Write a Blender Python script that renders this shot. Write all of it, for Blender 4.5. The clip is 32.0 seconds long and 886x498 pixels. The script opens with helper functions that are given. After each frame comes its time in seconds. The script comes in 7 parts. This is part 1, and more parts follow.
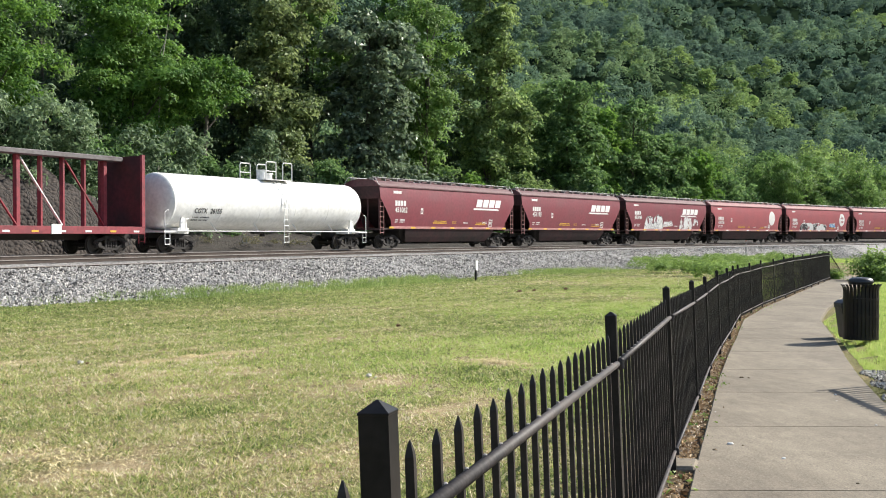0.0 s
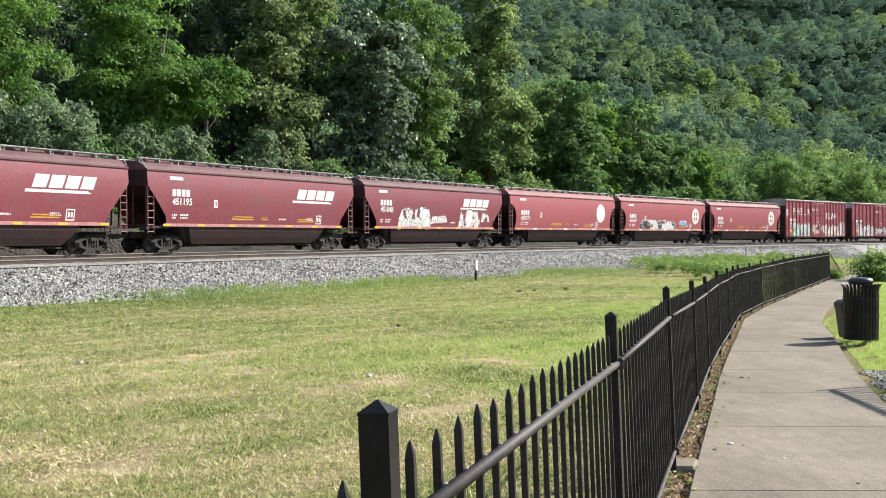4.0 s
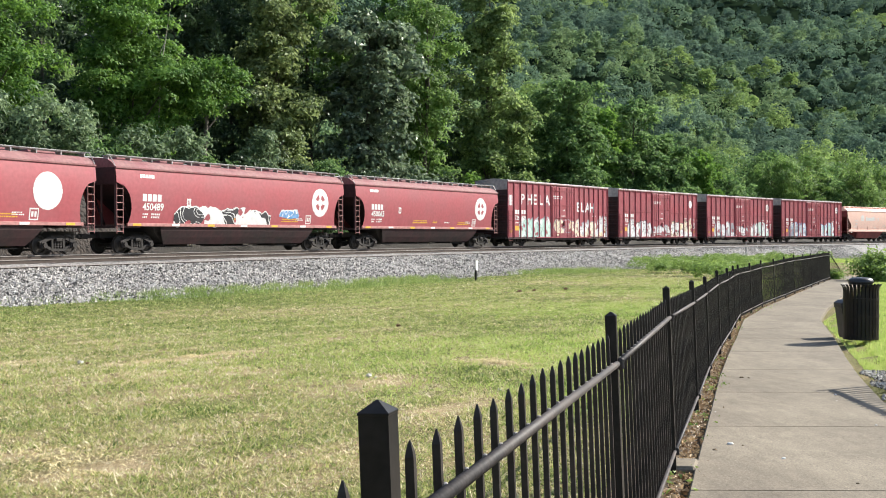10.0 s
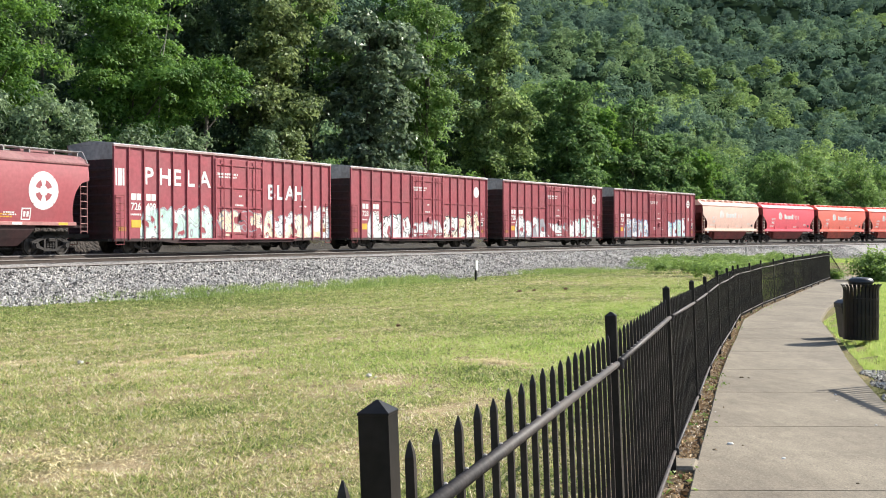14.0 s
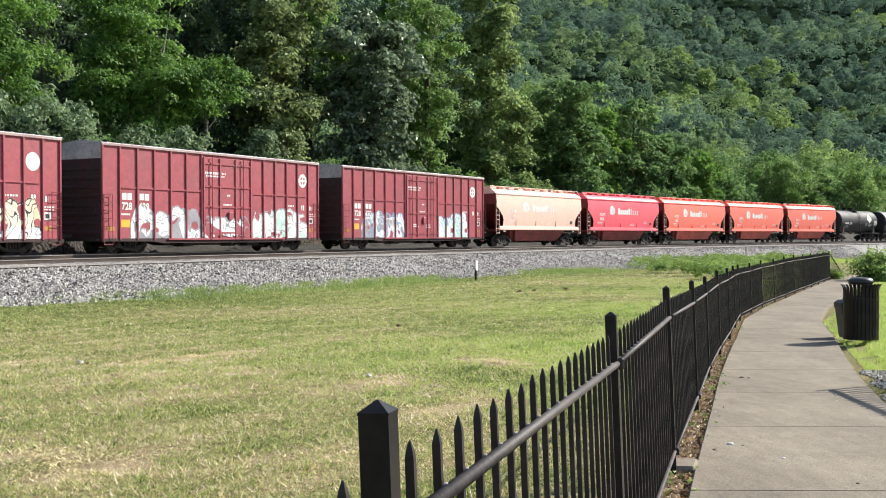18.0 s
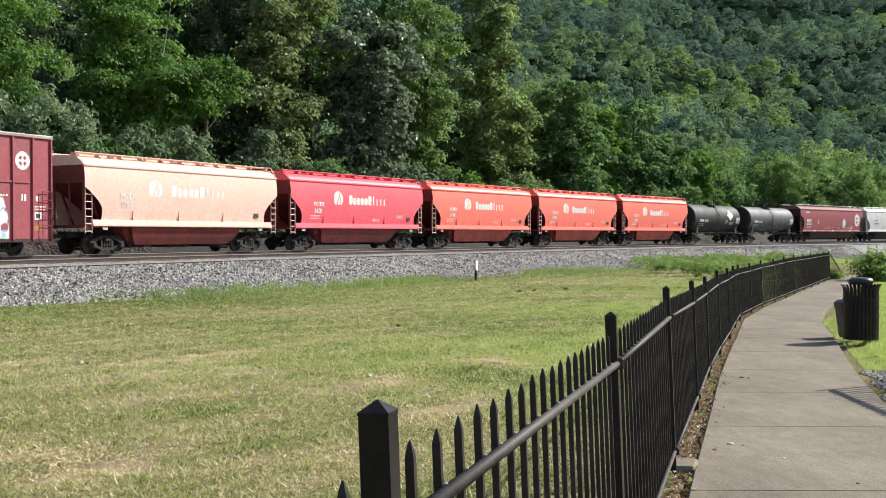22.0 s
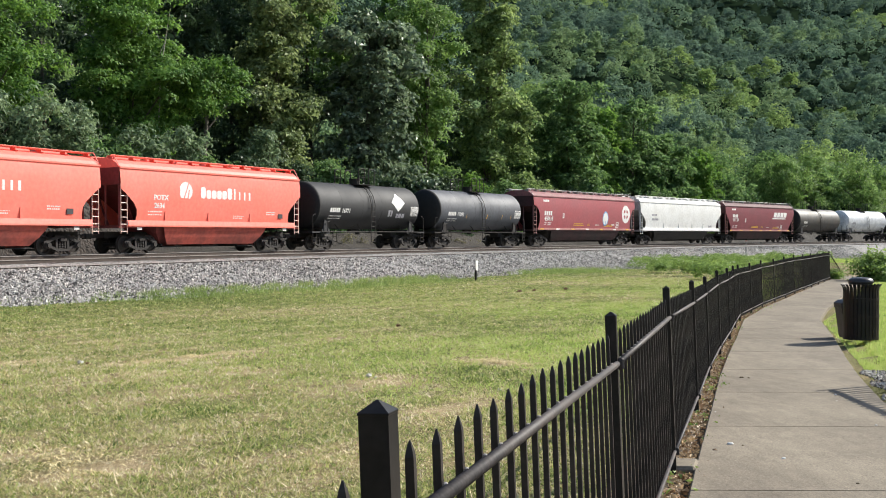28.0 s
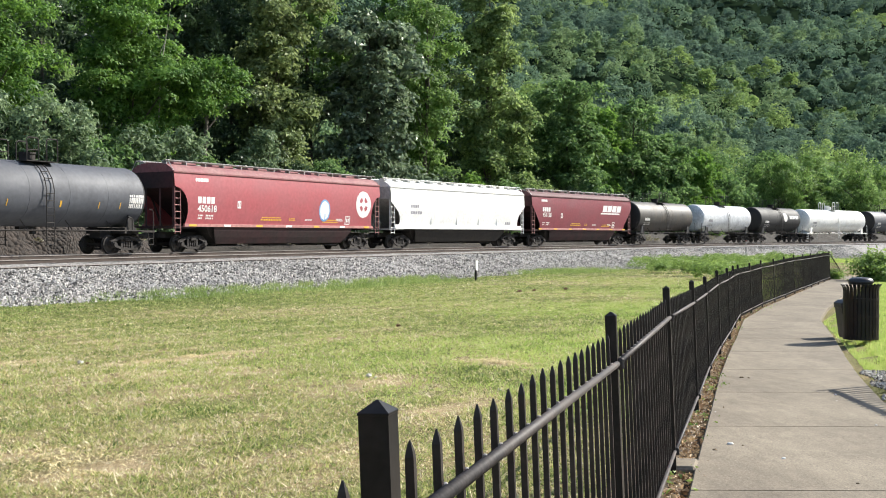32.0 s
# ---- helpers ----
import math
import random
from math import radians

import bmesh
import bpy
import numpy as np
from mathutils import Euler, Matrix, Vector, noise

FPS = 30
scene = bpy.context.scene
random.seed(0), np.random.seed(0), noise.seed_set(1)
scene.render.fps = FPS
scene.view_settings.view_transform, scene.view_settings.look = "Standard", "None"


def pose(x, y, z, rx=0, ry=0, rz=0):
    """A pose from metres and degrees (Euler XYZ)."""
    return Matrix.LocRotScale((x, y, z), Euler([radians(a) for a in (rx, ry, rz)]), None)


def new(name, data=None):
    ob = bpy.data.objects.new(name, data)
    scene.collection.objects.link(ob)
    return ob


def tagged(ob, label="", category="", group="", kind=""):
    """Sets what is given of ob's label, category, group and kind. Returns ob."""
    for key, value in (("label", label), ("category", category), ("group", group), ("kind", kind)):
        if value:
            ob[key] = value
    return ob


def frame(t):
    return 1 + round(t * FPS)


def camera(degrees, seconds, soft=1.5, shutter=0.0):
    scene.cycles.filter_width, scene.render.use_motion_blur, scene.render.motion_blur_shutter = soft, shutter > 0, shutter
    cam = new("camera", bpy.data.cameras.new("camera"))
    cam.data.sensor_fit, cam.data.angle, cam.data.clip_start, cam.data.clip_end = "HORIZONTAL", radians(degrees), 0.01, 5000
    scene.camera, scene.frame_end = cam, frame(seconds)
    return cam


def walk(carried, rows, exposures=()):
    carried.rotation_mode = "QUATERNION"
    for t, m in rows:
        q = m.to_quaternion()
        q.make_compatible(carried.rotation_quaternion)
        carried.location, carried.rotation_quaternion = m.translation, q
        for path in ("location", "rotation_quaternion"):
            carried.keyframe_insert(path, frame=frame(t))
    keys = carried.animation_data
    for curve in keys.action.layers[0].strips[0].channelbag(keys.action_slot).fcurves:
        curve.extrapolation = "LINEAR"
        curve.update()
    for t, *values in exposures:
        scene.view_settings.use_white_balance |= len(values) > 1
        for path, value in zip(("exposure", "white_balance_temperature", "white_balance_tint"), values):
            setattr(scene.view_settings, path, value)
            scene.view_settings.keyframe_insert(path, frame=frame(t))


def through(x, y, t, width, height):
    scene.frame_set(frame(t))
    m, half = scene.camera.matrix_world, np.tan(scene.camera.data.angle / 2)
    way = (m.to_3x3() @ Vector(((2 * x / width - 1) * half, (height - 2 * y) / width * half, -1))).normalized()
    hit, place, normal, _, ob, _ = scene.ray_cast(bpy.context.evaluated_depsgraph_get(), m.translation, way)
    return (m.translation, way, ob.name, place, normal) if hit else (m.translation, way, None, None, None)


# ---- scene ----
EYE = 1.55
cam = camera(43.8, 32.0, soft=1.0)
CAM_POSE = pose(0, 0, EYE, 90 - 0.323, 0, 0)
# the camera's own exposure dips when the bright cars come past
STOPS = 0.80
walk(cam, [(0.0, CAM_POSE), (32.0, CAM_POSE)],
     [(t, STOPS + e) for t, e in ((0.0, -0.13), (1.0, -0.2), (2.0, -0.15), (3.0, -0.02), (5.5, 0.0), (8.0, 0.0), (14.5, 0.0), (17.0, -0.06), (19.0, -0.14), (21.0, -0.29), (23.0, -0.37),
                                  (25.0, -0.38), (26.8, -0.34), (28.0, -0.28), (29.5, -0.10), (31.0, -0.01), (32.0, 0.0))])

# ---- light ----
SUN_AZ = Vector((0.86, 0.51, 0)).normalized()   # towards the sun, on the ground
SUN_EL = radians(35)
sun_data = bpy.data.lights.new("sun", "SUN")
sun_data.energy, sun_data.angle, sun_data.color = 5.0, radians(0.53), (1.0, 0.965, 0.885)
sun = new("sun", sun_data)
to_sun = SUN_AZ * math.cos(SUN_EL) + Vector((0, 0, math.sin(SUN_EL)))
sun.matrix_world = Matrix.Translation((60, 40, 90)) @ to_sun.to_track_quat("Z", "Y").to_matrix().to_4x4()
world = bpy.data.worlds.new("sky")
scene.world = world
world.use_nodes = True
wn = world.node_tree.nodes
sky = wn.new("ShaderNodeTexSky")
sky.sky_type, sky.sun_disc = "NISHITA", False
sky.sun_elevation, sky.sun_rotation = SUN_EL, math.atan2(SUN_AZ.x, SUN_AZ.y)
world.node_tree.links.new(sky.outputs[0], wn["Background"].inputs[0])
wn["Background"].inputs[1].default_value = 0.112

# ---- building tools ----
class Geo:
    """Gathers corners and faces of one mesh."""

    def __init__(self):
        self.v, self.f = [], []

    def add(self, verts, faces):
        o = len(self.v)
        self.v.extend([tuple(p) for p in verts])
        self.f.extend([tuple(i + o for i in q) for q in faces])
        return self

    def box(self, x0, y0, z0, x1, y1, z1, c=0.0):
        if c <= 0:
            vs = [(x, y, z) for x in (x0, x1) for y in (y0, y1) for z in (z0, z1)]
            return self.add(vs, [(0, 1, 3, 2), (4, 6, 7, 5), (0, 4, 5, 1), (2, 3, 7, 6), (0, 2, 6, 4), (1, 5, 7, 3)])
        rings = []
        for z, k in ((z0, c), (z0 + c, 0), (z1 - c, 0), (z1, c)):
            a, b, d, e = x0 + k, x1 - k, y0 + k, y1 - k
            g = c if k == 0 else c * 0.4
            rings.append([(a + g, d, z), (b - g, d, z), (b, d + g, z), (b, e - g, z), (b - g, e, z), (a + g, e, z), (a, e - g, z), (a, d + g, z)])
        return self.loft(rings)

    def loft(self, rings, caps=True, closed=True):
        n = len(rings[0])
        vs = [p for r in rings for p in r]
        fs = []
        for i in range(len(rings) - 1):
            for j in range(n if closed else n - 1):
                k = (j + 1) % n
                fs.append((i * n + j, i * n + k, (i + 1) * n + k, (i + 1) * n + j))
        if caps:
            fs.append(tuple(reversed(range(n))))
            fs.append(tuple(range((len(rings) - 1) * n, len(rings) * n)))
        return self.add(vs, fs)

    def tube(self, p, q, r, n=8, r2=None, caps=True):
        p, q = Vector(p), Vector(q)
        d = (q - p).normalized()
        a = d.orthogonal().normalized()
        b = d.cross(a)
        r2 = r if r2 is None else r2
        rings = [[tuple(c + (a * math.cos(t) + b * math.sin(t)) * rr) for t in (2 * math.pi * i / n for i in range(n))] for c, rr in ((p, r), (q, r2))]
        return self.loft(rings, caps)

    def beam(self, p, q, w, h, up=(0, 0, 1)):
        """A bar of width w and height h from p to q."""
        p, q = Vector(p), Vector(q)
        d = (q - p).normalized()
        s = d.cross(Vector(up))
        s = s.normalized() if s.length > 1e-4 else d.orthogonal().normalized()
        u = s.cross(d)
        rings = [[tuple(c + s * (w / 2 * i) + u * (h / 2 * j)) for i, j in ((-1, -1), (1, -1), (1, 1), (-1, 1))] for c in (p, q)]
        return self.loft(rings)

    def path(self, pts, r, n=6):
        for a, b in zip(pts, pts[1:]):
            self.tube(a, b, r, n)
        return self

    def plate(self, pts, y, t):
        """A flat piece with the outline pts (x, z), from y to y + t."""
        return self.loft([[(x, y, z) for x, z in pts], [(x, y + t, z) for x, z in pts]])

    def mesh(self, name, mat, smooth=False):
        return fast_mesh(name, np.array(self.v, dtype=np.float32), self.f, mat, smooth)


def fast_mesh(name, verts, faces, mat, smooth=False):
    me = bpy.data.meshes.new(name)
    me.vertices.add(len(verts))
    me.vertices.foreach_set("co", np.asarray(verts, dtype=np.float32).ravel())
    if isinstance(faces, np.ndarray):
        k = faces.shape[1]
        idx, starts = faces.ravel(), np.arange(len(faces)) * k
    else:
        sizes = np.array([len(q) for q in faces])
        idx, starts = np.array([i for q in faces for i in q]), np.concatenate([[0], np.cumsum(sizes)[:-1]])
    me.loops.add(len(idx))
    me.loops.foreach_set("vertex_index", idx.astype(np.int32))
    me.polygons.add(len(starts))
    me.polygons.foreach_set("loop_start", starts.astype(np.int32))
    me.polygons.foreach_set("use_smooth", np.full(len(starts), smooth, dtype=bool))
    me.update(calc_edges=True)
    me.validate()
    if not isinstance(faces, np.ndarray):
        b = bmesh.new()
        b.from_mesh(me)
        bmesh.ops.recalc_face_normals(b, faces=b.faces)
        b.to_mesh(me)
        b.free()
    me.materials.append(mat)
    return me


def part(name, geo, mat, parent=None, label="", smooth=False):
    ob = new(name, geo.mesh(name, mat, smooth))
    ob.parent = parent
    return tagged(ob, label)


def root(name, label, category, group="", kind=""):
    return tagged(new(name), label, category, group, kind)


# ---- materials ----
def material(name, colour, rough=0.6, metal=0.0, vary=0.25, scale=6.0, fine=60.0, bump=0.15, dist=0.01, second=None, spec=0.5, coord="Object", rnd=0.0):
    """A surface with grain at two scales: colour drifts towards a second colour in large patches and in fine grain."""
    m = bpy.data.materials.new(name)
    m.use_nodes = True
    nt = m.node_tree
    N, L = nt.nodes, nt.links
    bs = N["Principled BSDF"]
    tc = N.new("ShaderNodeTexCoord")
    big, small = N.new("ShaderNodeTexNoise"), N.new("ShaderNodeTexNoise")
    big.inputs["Scale"].default_value, small.inputs["Scale"].default_value = scale, fine
    big.inputs["Detail"].default_value, small.inputs["Detail"].default_value = 4, 3
    for n in (big, small):
        L.new(tc.outputs[coord], n.inputs["Vector"])
    second = second or tuple(c * 0.55 for c in colour)
    ramp = N.new("ShaderNodeMapRange")
    ramp.inputs[1].default_value, ramp.inputs[2].default_value = 0.35, 0.72
    L.new(big.outputs[0], ramp.inputs[0])
    mix = N.new("ShaderNodeMix")
    mix.data_type = "RGBA"
    mix.inputs[6].default_value, mix.inputs[7].default_value = (*colour, 1), (*second, 1)
    k = N.new("ShaderNodeMath")
    k.operation = "MULTIPLY"
    k.inputs[1].default_value = vary * 2
    L.new(ramp.outputs[0], k.inputs[0])
    L.new(k.outputs[0], mix.inputs[0])
    hsv = N.new("ShaderNodeHueSaturation")
    v = N.new("ShaderNodeMapRange")
    v.inputs[1].default_value, v.inputs[2].default_value = 0.25, 0.75
    v.inputs[3].default_value, v.inputs[4].default_value = 1 - vary * 0.6, 1 + vary * 0.6
    L.new(small.outputs[0], v.inputs[0])
    val = v.outputs[0]
    if rnd:
        oi = N.new("ShaderNodeObjectInfo")
        rr = N.new("ShaderNodeMapRange")
        rr.inputs[3].default_value, rr.inputs[4].default_value = 1 - rnd, 1 + rnd
        L.new(oi.outputs["Random"], rr.inputs[0])
        mu = N.new("ShaderNodeMath")
        mu.operation = "MULTIPLY"
        L.new(val, mu.inputs[0])
        L.new(rr.outputs[0], mu.inputs[1])
        val = mu.outputs[0]
    L.new(val, hsv.inputs["Value"])
    L.new(mix.outputs[2], hsv.inputs["Color"])
    L.new(hsv.outputs[0], bs.inputs["Base Color"])
    rm = N.new("ShaderNodeMapRange")
    rm.inputs[3].default_value, rm.inputs[4].default_value = max(0.02, rough - 0.12), min(1, rough + 0.12)
    L.new(big.outputs[0], rm.inputs[0])
    L.new(rm.outputs[0], bs.inputs["Roughness"])
    bs.inputs["Metallic"].default_value = metal
    bs.inputs["Specular IOR Level"].default_value = spec
    if bump:
        bp = N.new("ShaderNodeBump")
        bp.inputs["Strength"].default_value, bp.inputs["Distance"].default_value = bump, dist
        L.new(small.outputs[0], bp.inputs["Height"])
        L.new(bp.outputs[0], bs.inputs["Normal"])
    return m


def leaf_material(name, a, b, scale=0.35, through_amount=0.35, spec=0.35, rough=0.5, jitter=0.5):
    """Leaves: two greens drifting over the crown, each leaf its own shade, light passing through."""
    m = bpy.data.materials.new(name)
    m.use_nodes = True
    nt = m.node_tree
    N, L = nt.nodes, nt.links
    bs, out = N["Principled BSDF"], N["Material Output"]
    tc, nz, geo = N.new("ShaderNodeTexCoord"), N.new("ShaderNodeTexNoise"), N.new("ShaderNodeNewGeometry")
    nz.inputs["Scale"].default_value, nz.inputs["Detail"].default_value = scale, 3
    L.new(tc.outputs["Object"], nz.inputs["Vector"])
    ad = N.new("ShaderNodeMath")
    ad.operation = "MULTIPLY_ADD"
    ad.inputs[1].default_value, ad.inputs[2].default_value = jitter, -jitter / 2
    L.new(geo.outputs["Random Per Island"], ad.inputs[0])
    fine = N.new("ShaderNodeTexNoise")
    fine.inputs["Scale"].default_value, fine.inputs["Detail"].default_value = scale * 5, 2
    L.new(tc.outputs["Object"], fine.inputs["Vector"])
    both = N.new("ShaderNodeMath")
    both.operation = "MULTIPLY_ADD"
    both.inputs[1].default_value = 0.6
    L.new(fine.outputs[0], both.inputs[0])
    L.new(nz.outputs[0], both.inputs[2])
    sm = N.new("ShaderNodeMath")
    L.new(both.outputs[0], sm.inputs[0])
    L.new(ad.outputs[0], sm.inputs[1])
    mr = N.new("ShaderNodeMapRange")
    mr.inputs[1].default_value, mr.inputs[2].default_value = 0.5, 1.1
    L.new(sm.outputs[0], mr.inputs[0])
    mix = N.new("ShaderNodeMix")
    mix.data_type = "RGBA"
    mix.inputs[6].default_value, mix.inputs[7].default_value = (*a, 1), (*b, 1)
    L.new(mr.outputs[0], mix.inputs[0])
    L.new(mix.outputs[2], bs.inputs["Base Color"])
    bs.inputs["Roughness"].default_value = rough
    bs.inputs["Specular IOR Level"].default_value = spec
    tr, ms = N.new("ShaderNodeBsdfTranslucent"), N.new("ShaderNodeMixShader")
    hs = N.new("ShaderNodeHueSaturation")
    hs.inputs["Hue"].default_value, hs.inputs["Value"].default_value, hs.inputs["Saturation"].default_value = 0.488, 1.5, 1.05
    L.new(mix.outputs[2], hs.inputs["Color"])
    L.new(hs.outputs[0], tr.inputs[0])
    ms.inputs[0].default_value = through_amount
    L.new(bs.outputs[0], ms.inputs[1])
    L.new(tr.outputs[0], ms.inputs[2])
    L.new(ms.outputs[0], out.inputs[0])
    return m


def leaf_cards(centres, normals, size, rg, aspect=0.55, loose=0.45):
    """One folded leaf at each centre, facing roughly along its normal."""
    n = len(centres)
    nor = normals + rg.normal(0, loose, (n, 3))
    nor /= np.linalg.norm(nor, axis=1)[:, None] + 1e-9
    t = np.cross(nor, rg.normal(0, 1, (n, 3)))
    t /= np.linalg.norm(t, axis=1)[:, None] + 1e-9
    b = np.cross(nor, t)
    sz = size * rg.uniform(0.6, 1.35, n)[:, None]
    droop = nor * sz * 0.22
    p0, p2 = centres - t * sz * 0.5 - droop, centres + t * sz * 0.5 - droop
    p1, p3 = centres - b * sz * aspect * 0.5, centres + b * sz * aspect * 0.5
    V = np.stack([p0, p1, p2, p3], 1).reshape(-1, 3)
    i = np.arange(n) * 4
    return V, np.stack([i, i + 1, i + 2, i + 3], 1)


def lobed_points(lobes, count, rg, shell=0.75):
    """Points and outward directions over a set of lobes (x, y, z, rx, rz)."""
    lobes = np.asarray(lobes)
    area = lobes[:, 3] * (lobes[:, 3] + lobes[:, 4])
    which = rg.choice(len(lobes), count, p=area / area.sum())
    d = rg.normal(0, 1, (count, 3))
    d /= np.linalg.norm(d, axis=1)[:, None]
    d[:, 2] = np.where(d[:, 2] < -0.3, -d[:, 2], d[:, 2])
    r = rg.uniform(shell ** 2, 1.1, count) ** 0.5
    lump = 1 + 0.16 * np.sin(d[:, 0] * 7 + which) * np.sin(d[:, 1] * 8 + which * 2) + 0.12 * np.sin(d[:, 2] * 9 + which)
    c = lobes[which]
    R = np.stack([c[:, 3], c[:, 3], c[:, 4]], 1)
    return c[:, :3] + d * R * (r * lump)[:, None], d


def spray_points(lobes, count, rg, per=13):
    """Leaves in small drooping sprays over a set of lobes, with gaps between the sprays."""
    lobes = np.asarray(lobes)
    P, D = lobed_points(lobes, max(1, count // per), rg, 0.62)
    near = np.repeat(P, per, 0)
    out = np.repeat(D, per, 0)
    wide = np.repeat(rg.uniform(0.2, 0.46, len(P)), per)[:, None]
    off = rg.normal(0, 1, near.shape) * np.array([1, 1, 0.5])
    hang = -0.35 * (off[:, :1] ** 2 + off[:, 1:2] ** 2) * np.array([[0, 0, 1]])
    return near + (off + hang * 0.5) * wide, out * 0.7 + off * np.array([0.35, 0.35, 0.0])


# ---- the railway's line: an arc that bends to the right, s metres along it, d metres towards the park ----
LX, LY, LA, LR = 0.028, 80.808, 1.0108, 439.78
RAIL_Z, GRADE, SPEED = 1.192, 0.00606, 10.4
CX, CY = LX + LR * math.sin(LA), LY - LR * math.cos(LA)


def on_line(s, d):
    a = LA - s / LR
    return CX - (LR - d) * math.sin(a), CY + (LR - d) * math.cos(a)


def rail_z(s):
    return RAIL_Z + GRADE * s


def line_coords(x, y):
    wx, wy = x - CX, y - CY
    r = np.hypot(wx, wy)
    return (LA - np.arctan2(-wx, wy)) * LR, LR - r


def smooth01(x):
    x = np.clip(x, 0, 1)
    return x * x * (3 - 2 * x)


def sines(x, y, seed, n=9, lo=0.002, hi=0.02):
    rg = np.random.RandomState(seed)
    z = 0 * x
    for i in range(n):
        f = lo * (hi / lo) ** (i / (n - 1))
        a = rg.uniform(0, 6.28)
        z = z + np.sin((x * math.cos(a) + y * math.sin(a)) * f * 6.28 + rg.uniform(0, 6.28)) * (lo / f) ** 0.9
    return z


def ground_z(x, y):
    """Lawn, track bed and mountain in one sheet."""
    x, y = np.asarray(x, dtype=float), np.asarray(y, dtype=float)
    s, d = line_coords(x, y)
    lawn = -0.37 + 0.37 * smooth01((d - 9) / 26) - 0.2 * smooth01((y - 8) / 22) * smooth01((d - 9) / 14)
    lawn = lawn + 0.025 * sines(x, y, 4, 6, 0.05, 0.3)
    bed = -0.75 + 0 * x
    far = -d - 12
    rise = smooth01((far - 50) / 160)
    hill = 1.6 + 0.05 * far + 0.315 * np.clip(far - 60, 0, None) + rise * (4 * sines(x, y, 7, 6, 0.002, 0.008) + 3.2 * np.sin((y * 0.7 - x * 0.75) * 0.046 + 1.6 * np.sin(x * 0.011)) + 4.5 * np.sin((x * 0.95 - y * 0.35) * 0.052 + 1.2 * np.sin(y * 0.013)))
    # level beside the path and beyond it
    near = smooth01((x - np.interp(y, [-30, 1.5, 25, 53, 66], [-9.0, -0.1, 6.7, 18.6, 24.3]) + 1.1) / 1.0) * (d > 8.4) * (y < 75)
    lawn = lawn * (1 - near) + near * (np.interp(y, [-5, 7, 10, 14, 20, 28, 36, 66], [0.05, 0.04, 0.0, -0.07, -0.11, -0.22, -0.25, -0.2]) - 0.10 + 0.09 * smooth01((x - np.interp(y, [-30, 1.5, 25, 53, 66], [-9.0, -0.1, 6.7, 18.6, 24.3]) - 2.1) / 0.25))
    z = np.where(d > 8.4, lawn, bed)
    return np.where(d < -12, np.where(far > 0, hill, bed), z)


DRY = [(-2.6, 7.65, 0.5, 0.6, 0, 1.3), (-2.0, 7.6, 0.6, 0.35, 0, 0.5), (-3.6, 15.9, 0.2, 1.6, -0.576, 1.0), (-5.9, 15.6, 0.7, 0.9, 0, 0.5), (0.72, 15.0, 0.36, 0.75, 0.2, 1.7),
       (-0.35, 11.9, 0.9, 1.3, 0.3, 0.45), (0.1, 9.6, 0.5, 1.0, 0.25, 0.4), (-3.4, 13.6, 3.2, 2.4, 0, 0.22), (-6.5, 20.5, 4, 2.5, 0, 0.2), (-1.2, 19.5, 1.6, 1.6, 0, 0.16), (2.6, 22.5, 0.4, 2.5, 0.3, 0.3),
       (0.35, 13.3, 0.45, 0.8, 0, -0.8), (1.3, 12.4, 0.7, 2.2, 0.28, -0.4), (1.6, 19, 1.5, 4, 0.3, -0.35), (4.0, 28, 2.6, 9, 0.35, -0.3), (8.5, 43, 3, 7, 0.4, -0.25), (-2.4, 10.2, 0.7, 0.45, 0, -0.4), (-4.1, 9.0, 0.5, 0.4, 0, -0.4), (-1.3, 9.4, 0.5, 0.5, 0, -0.3),
       (-5.5, 27, 3, 1.8, 0, -0.3), (-1.6, 14.5, 0.6, 0.8, 0, -0.3), (-9, 36, 6, 3.5, 0, -0.35), (-1, 8.0, 0.7, 0.5, 0, 0.3)]


def dryness(x, y):
    """How dry the lawn is: worn straw-coloured patches, greener hollows."""
    v = 0.09 * sines(x, y, 52, 8, 0.06, 0.9) + 0.12 * sines(x, y, 53, 9, 0.5, 5.0)
    v = v - 0.4 * np.exp(-((line_coords(x, y)[1] - 13) / 3.5) ** 2)
    grain = np.clip(0.75 + 0.4 * sines(x, y, 54, 8, 1.2, 9.0), 0.1, 1.5)
    for cx, cy, rx, ry, turn, amount in DRY:
        u, w = (x - cx) * math.cos(turn) + (y - cy) * math.sin(turn), -(x - cx) * math.sin(turn) + (y - cy) * math.cos(turn)
        v = v + amount * grain * np.exp(-(u / rx) ** 2 - (w / ry) ** 2)
    return v


def point_values(me, name, values):
    me.attributes.new(name, "FLOAT", "POINT").data.foreach_set("value", np.asarray(values, dtype=np.float32))


def sheet(name, xs, ys, fn, mat):
    X, Y = np.meshgrid(xs, ys)
    V = np.stack([X, Y, fn(X, Y)], -1).reshape(-1, 3)
    w, h = len(xs), len(ys)
    i = (np.arange(h - 1)[:, None] * w + np.arange(w - 1)[None, :]).ravel()
    F = np.stack([i, i + 1, i + w + 1, i + w], -1)
    return new(name, fast_mesh(name, V, F, mat, True))


def graded(lo, hi, fine, near, far, grow):
    """Steps that are fine between near and far and grow outside."""
    v = list(np.arange(near, far + fine, fine))
    st = fine
    while v[-1] < hi:
        st *= grow
        v.append(v[-1] + st)
    st = fine
    while v[0] > lo:
        st *= grow
        v.insert(0, v[0] - st)
    return np.array(v)


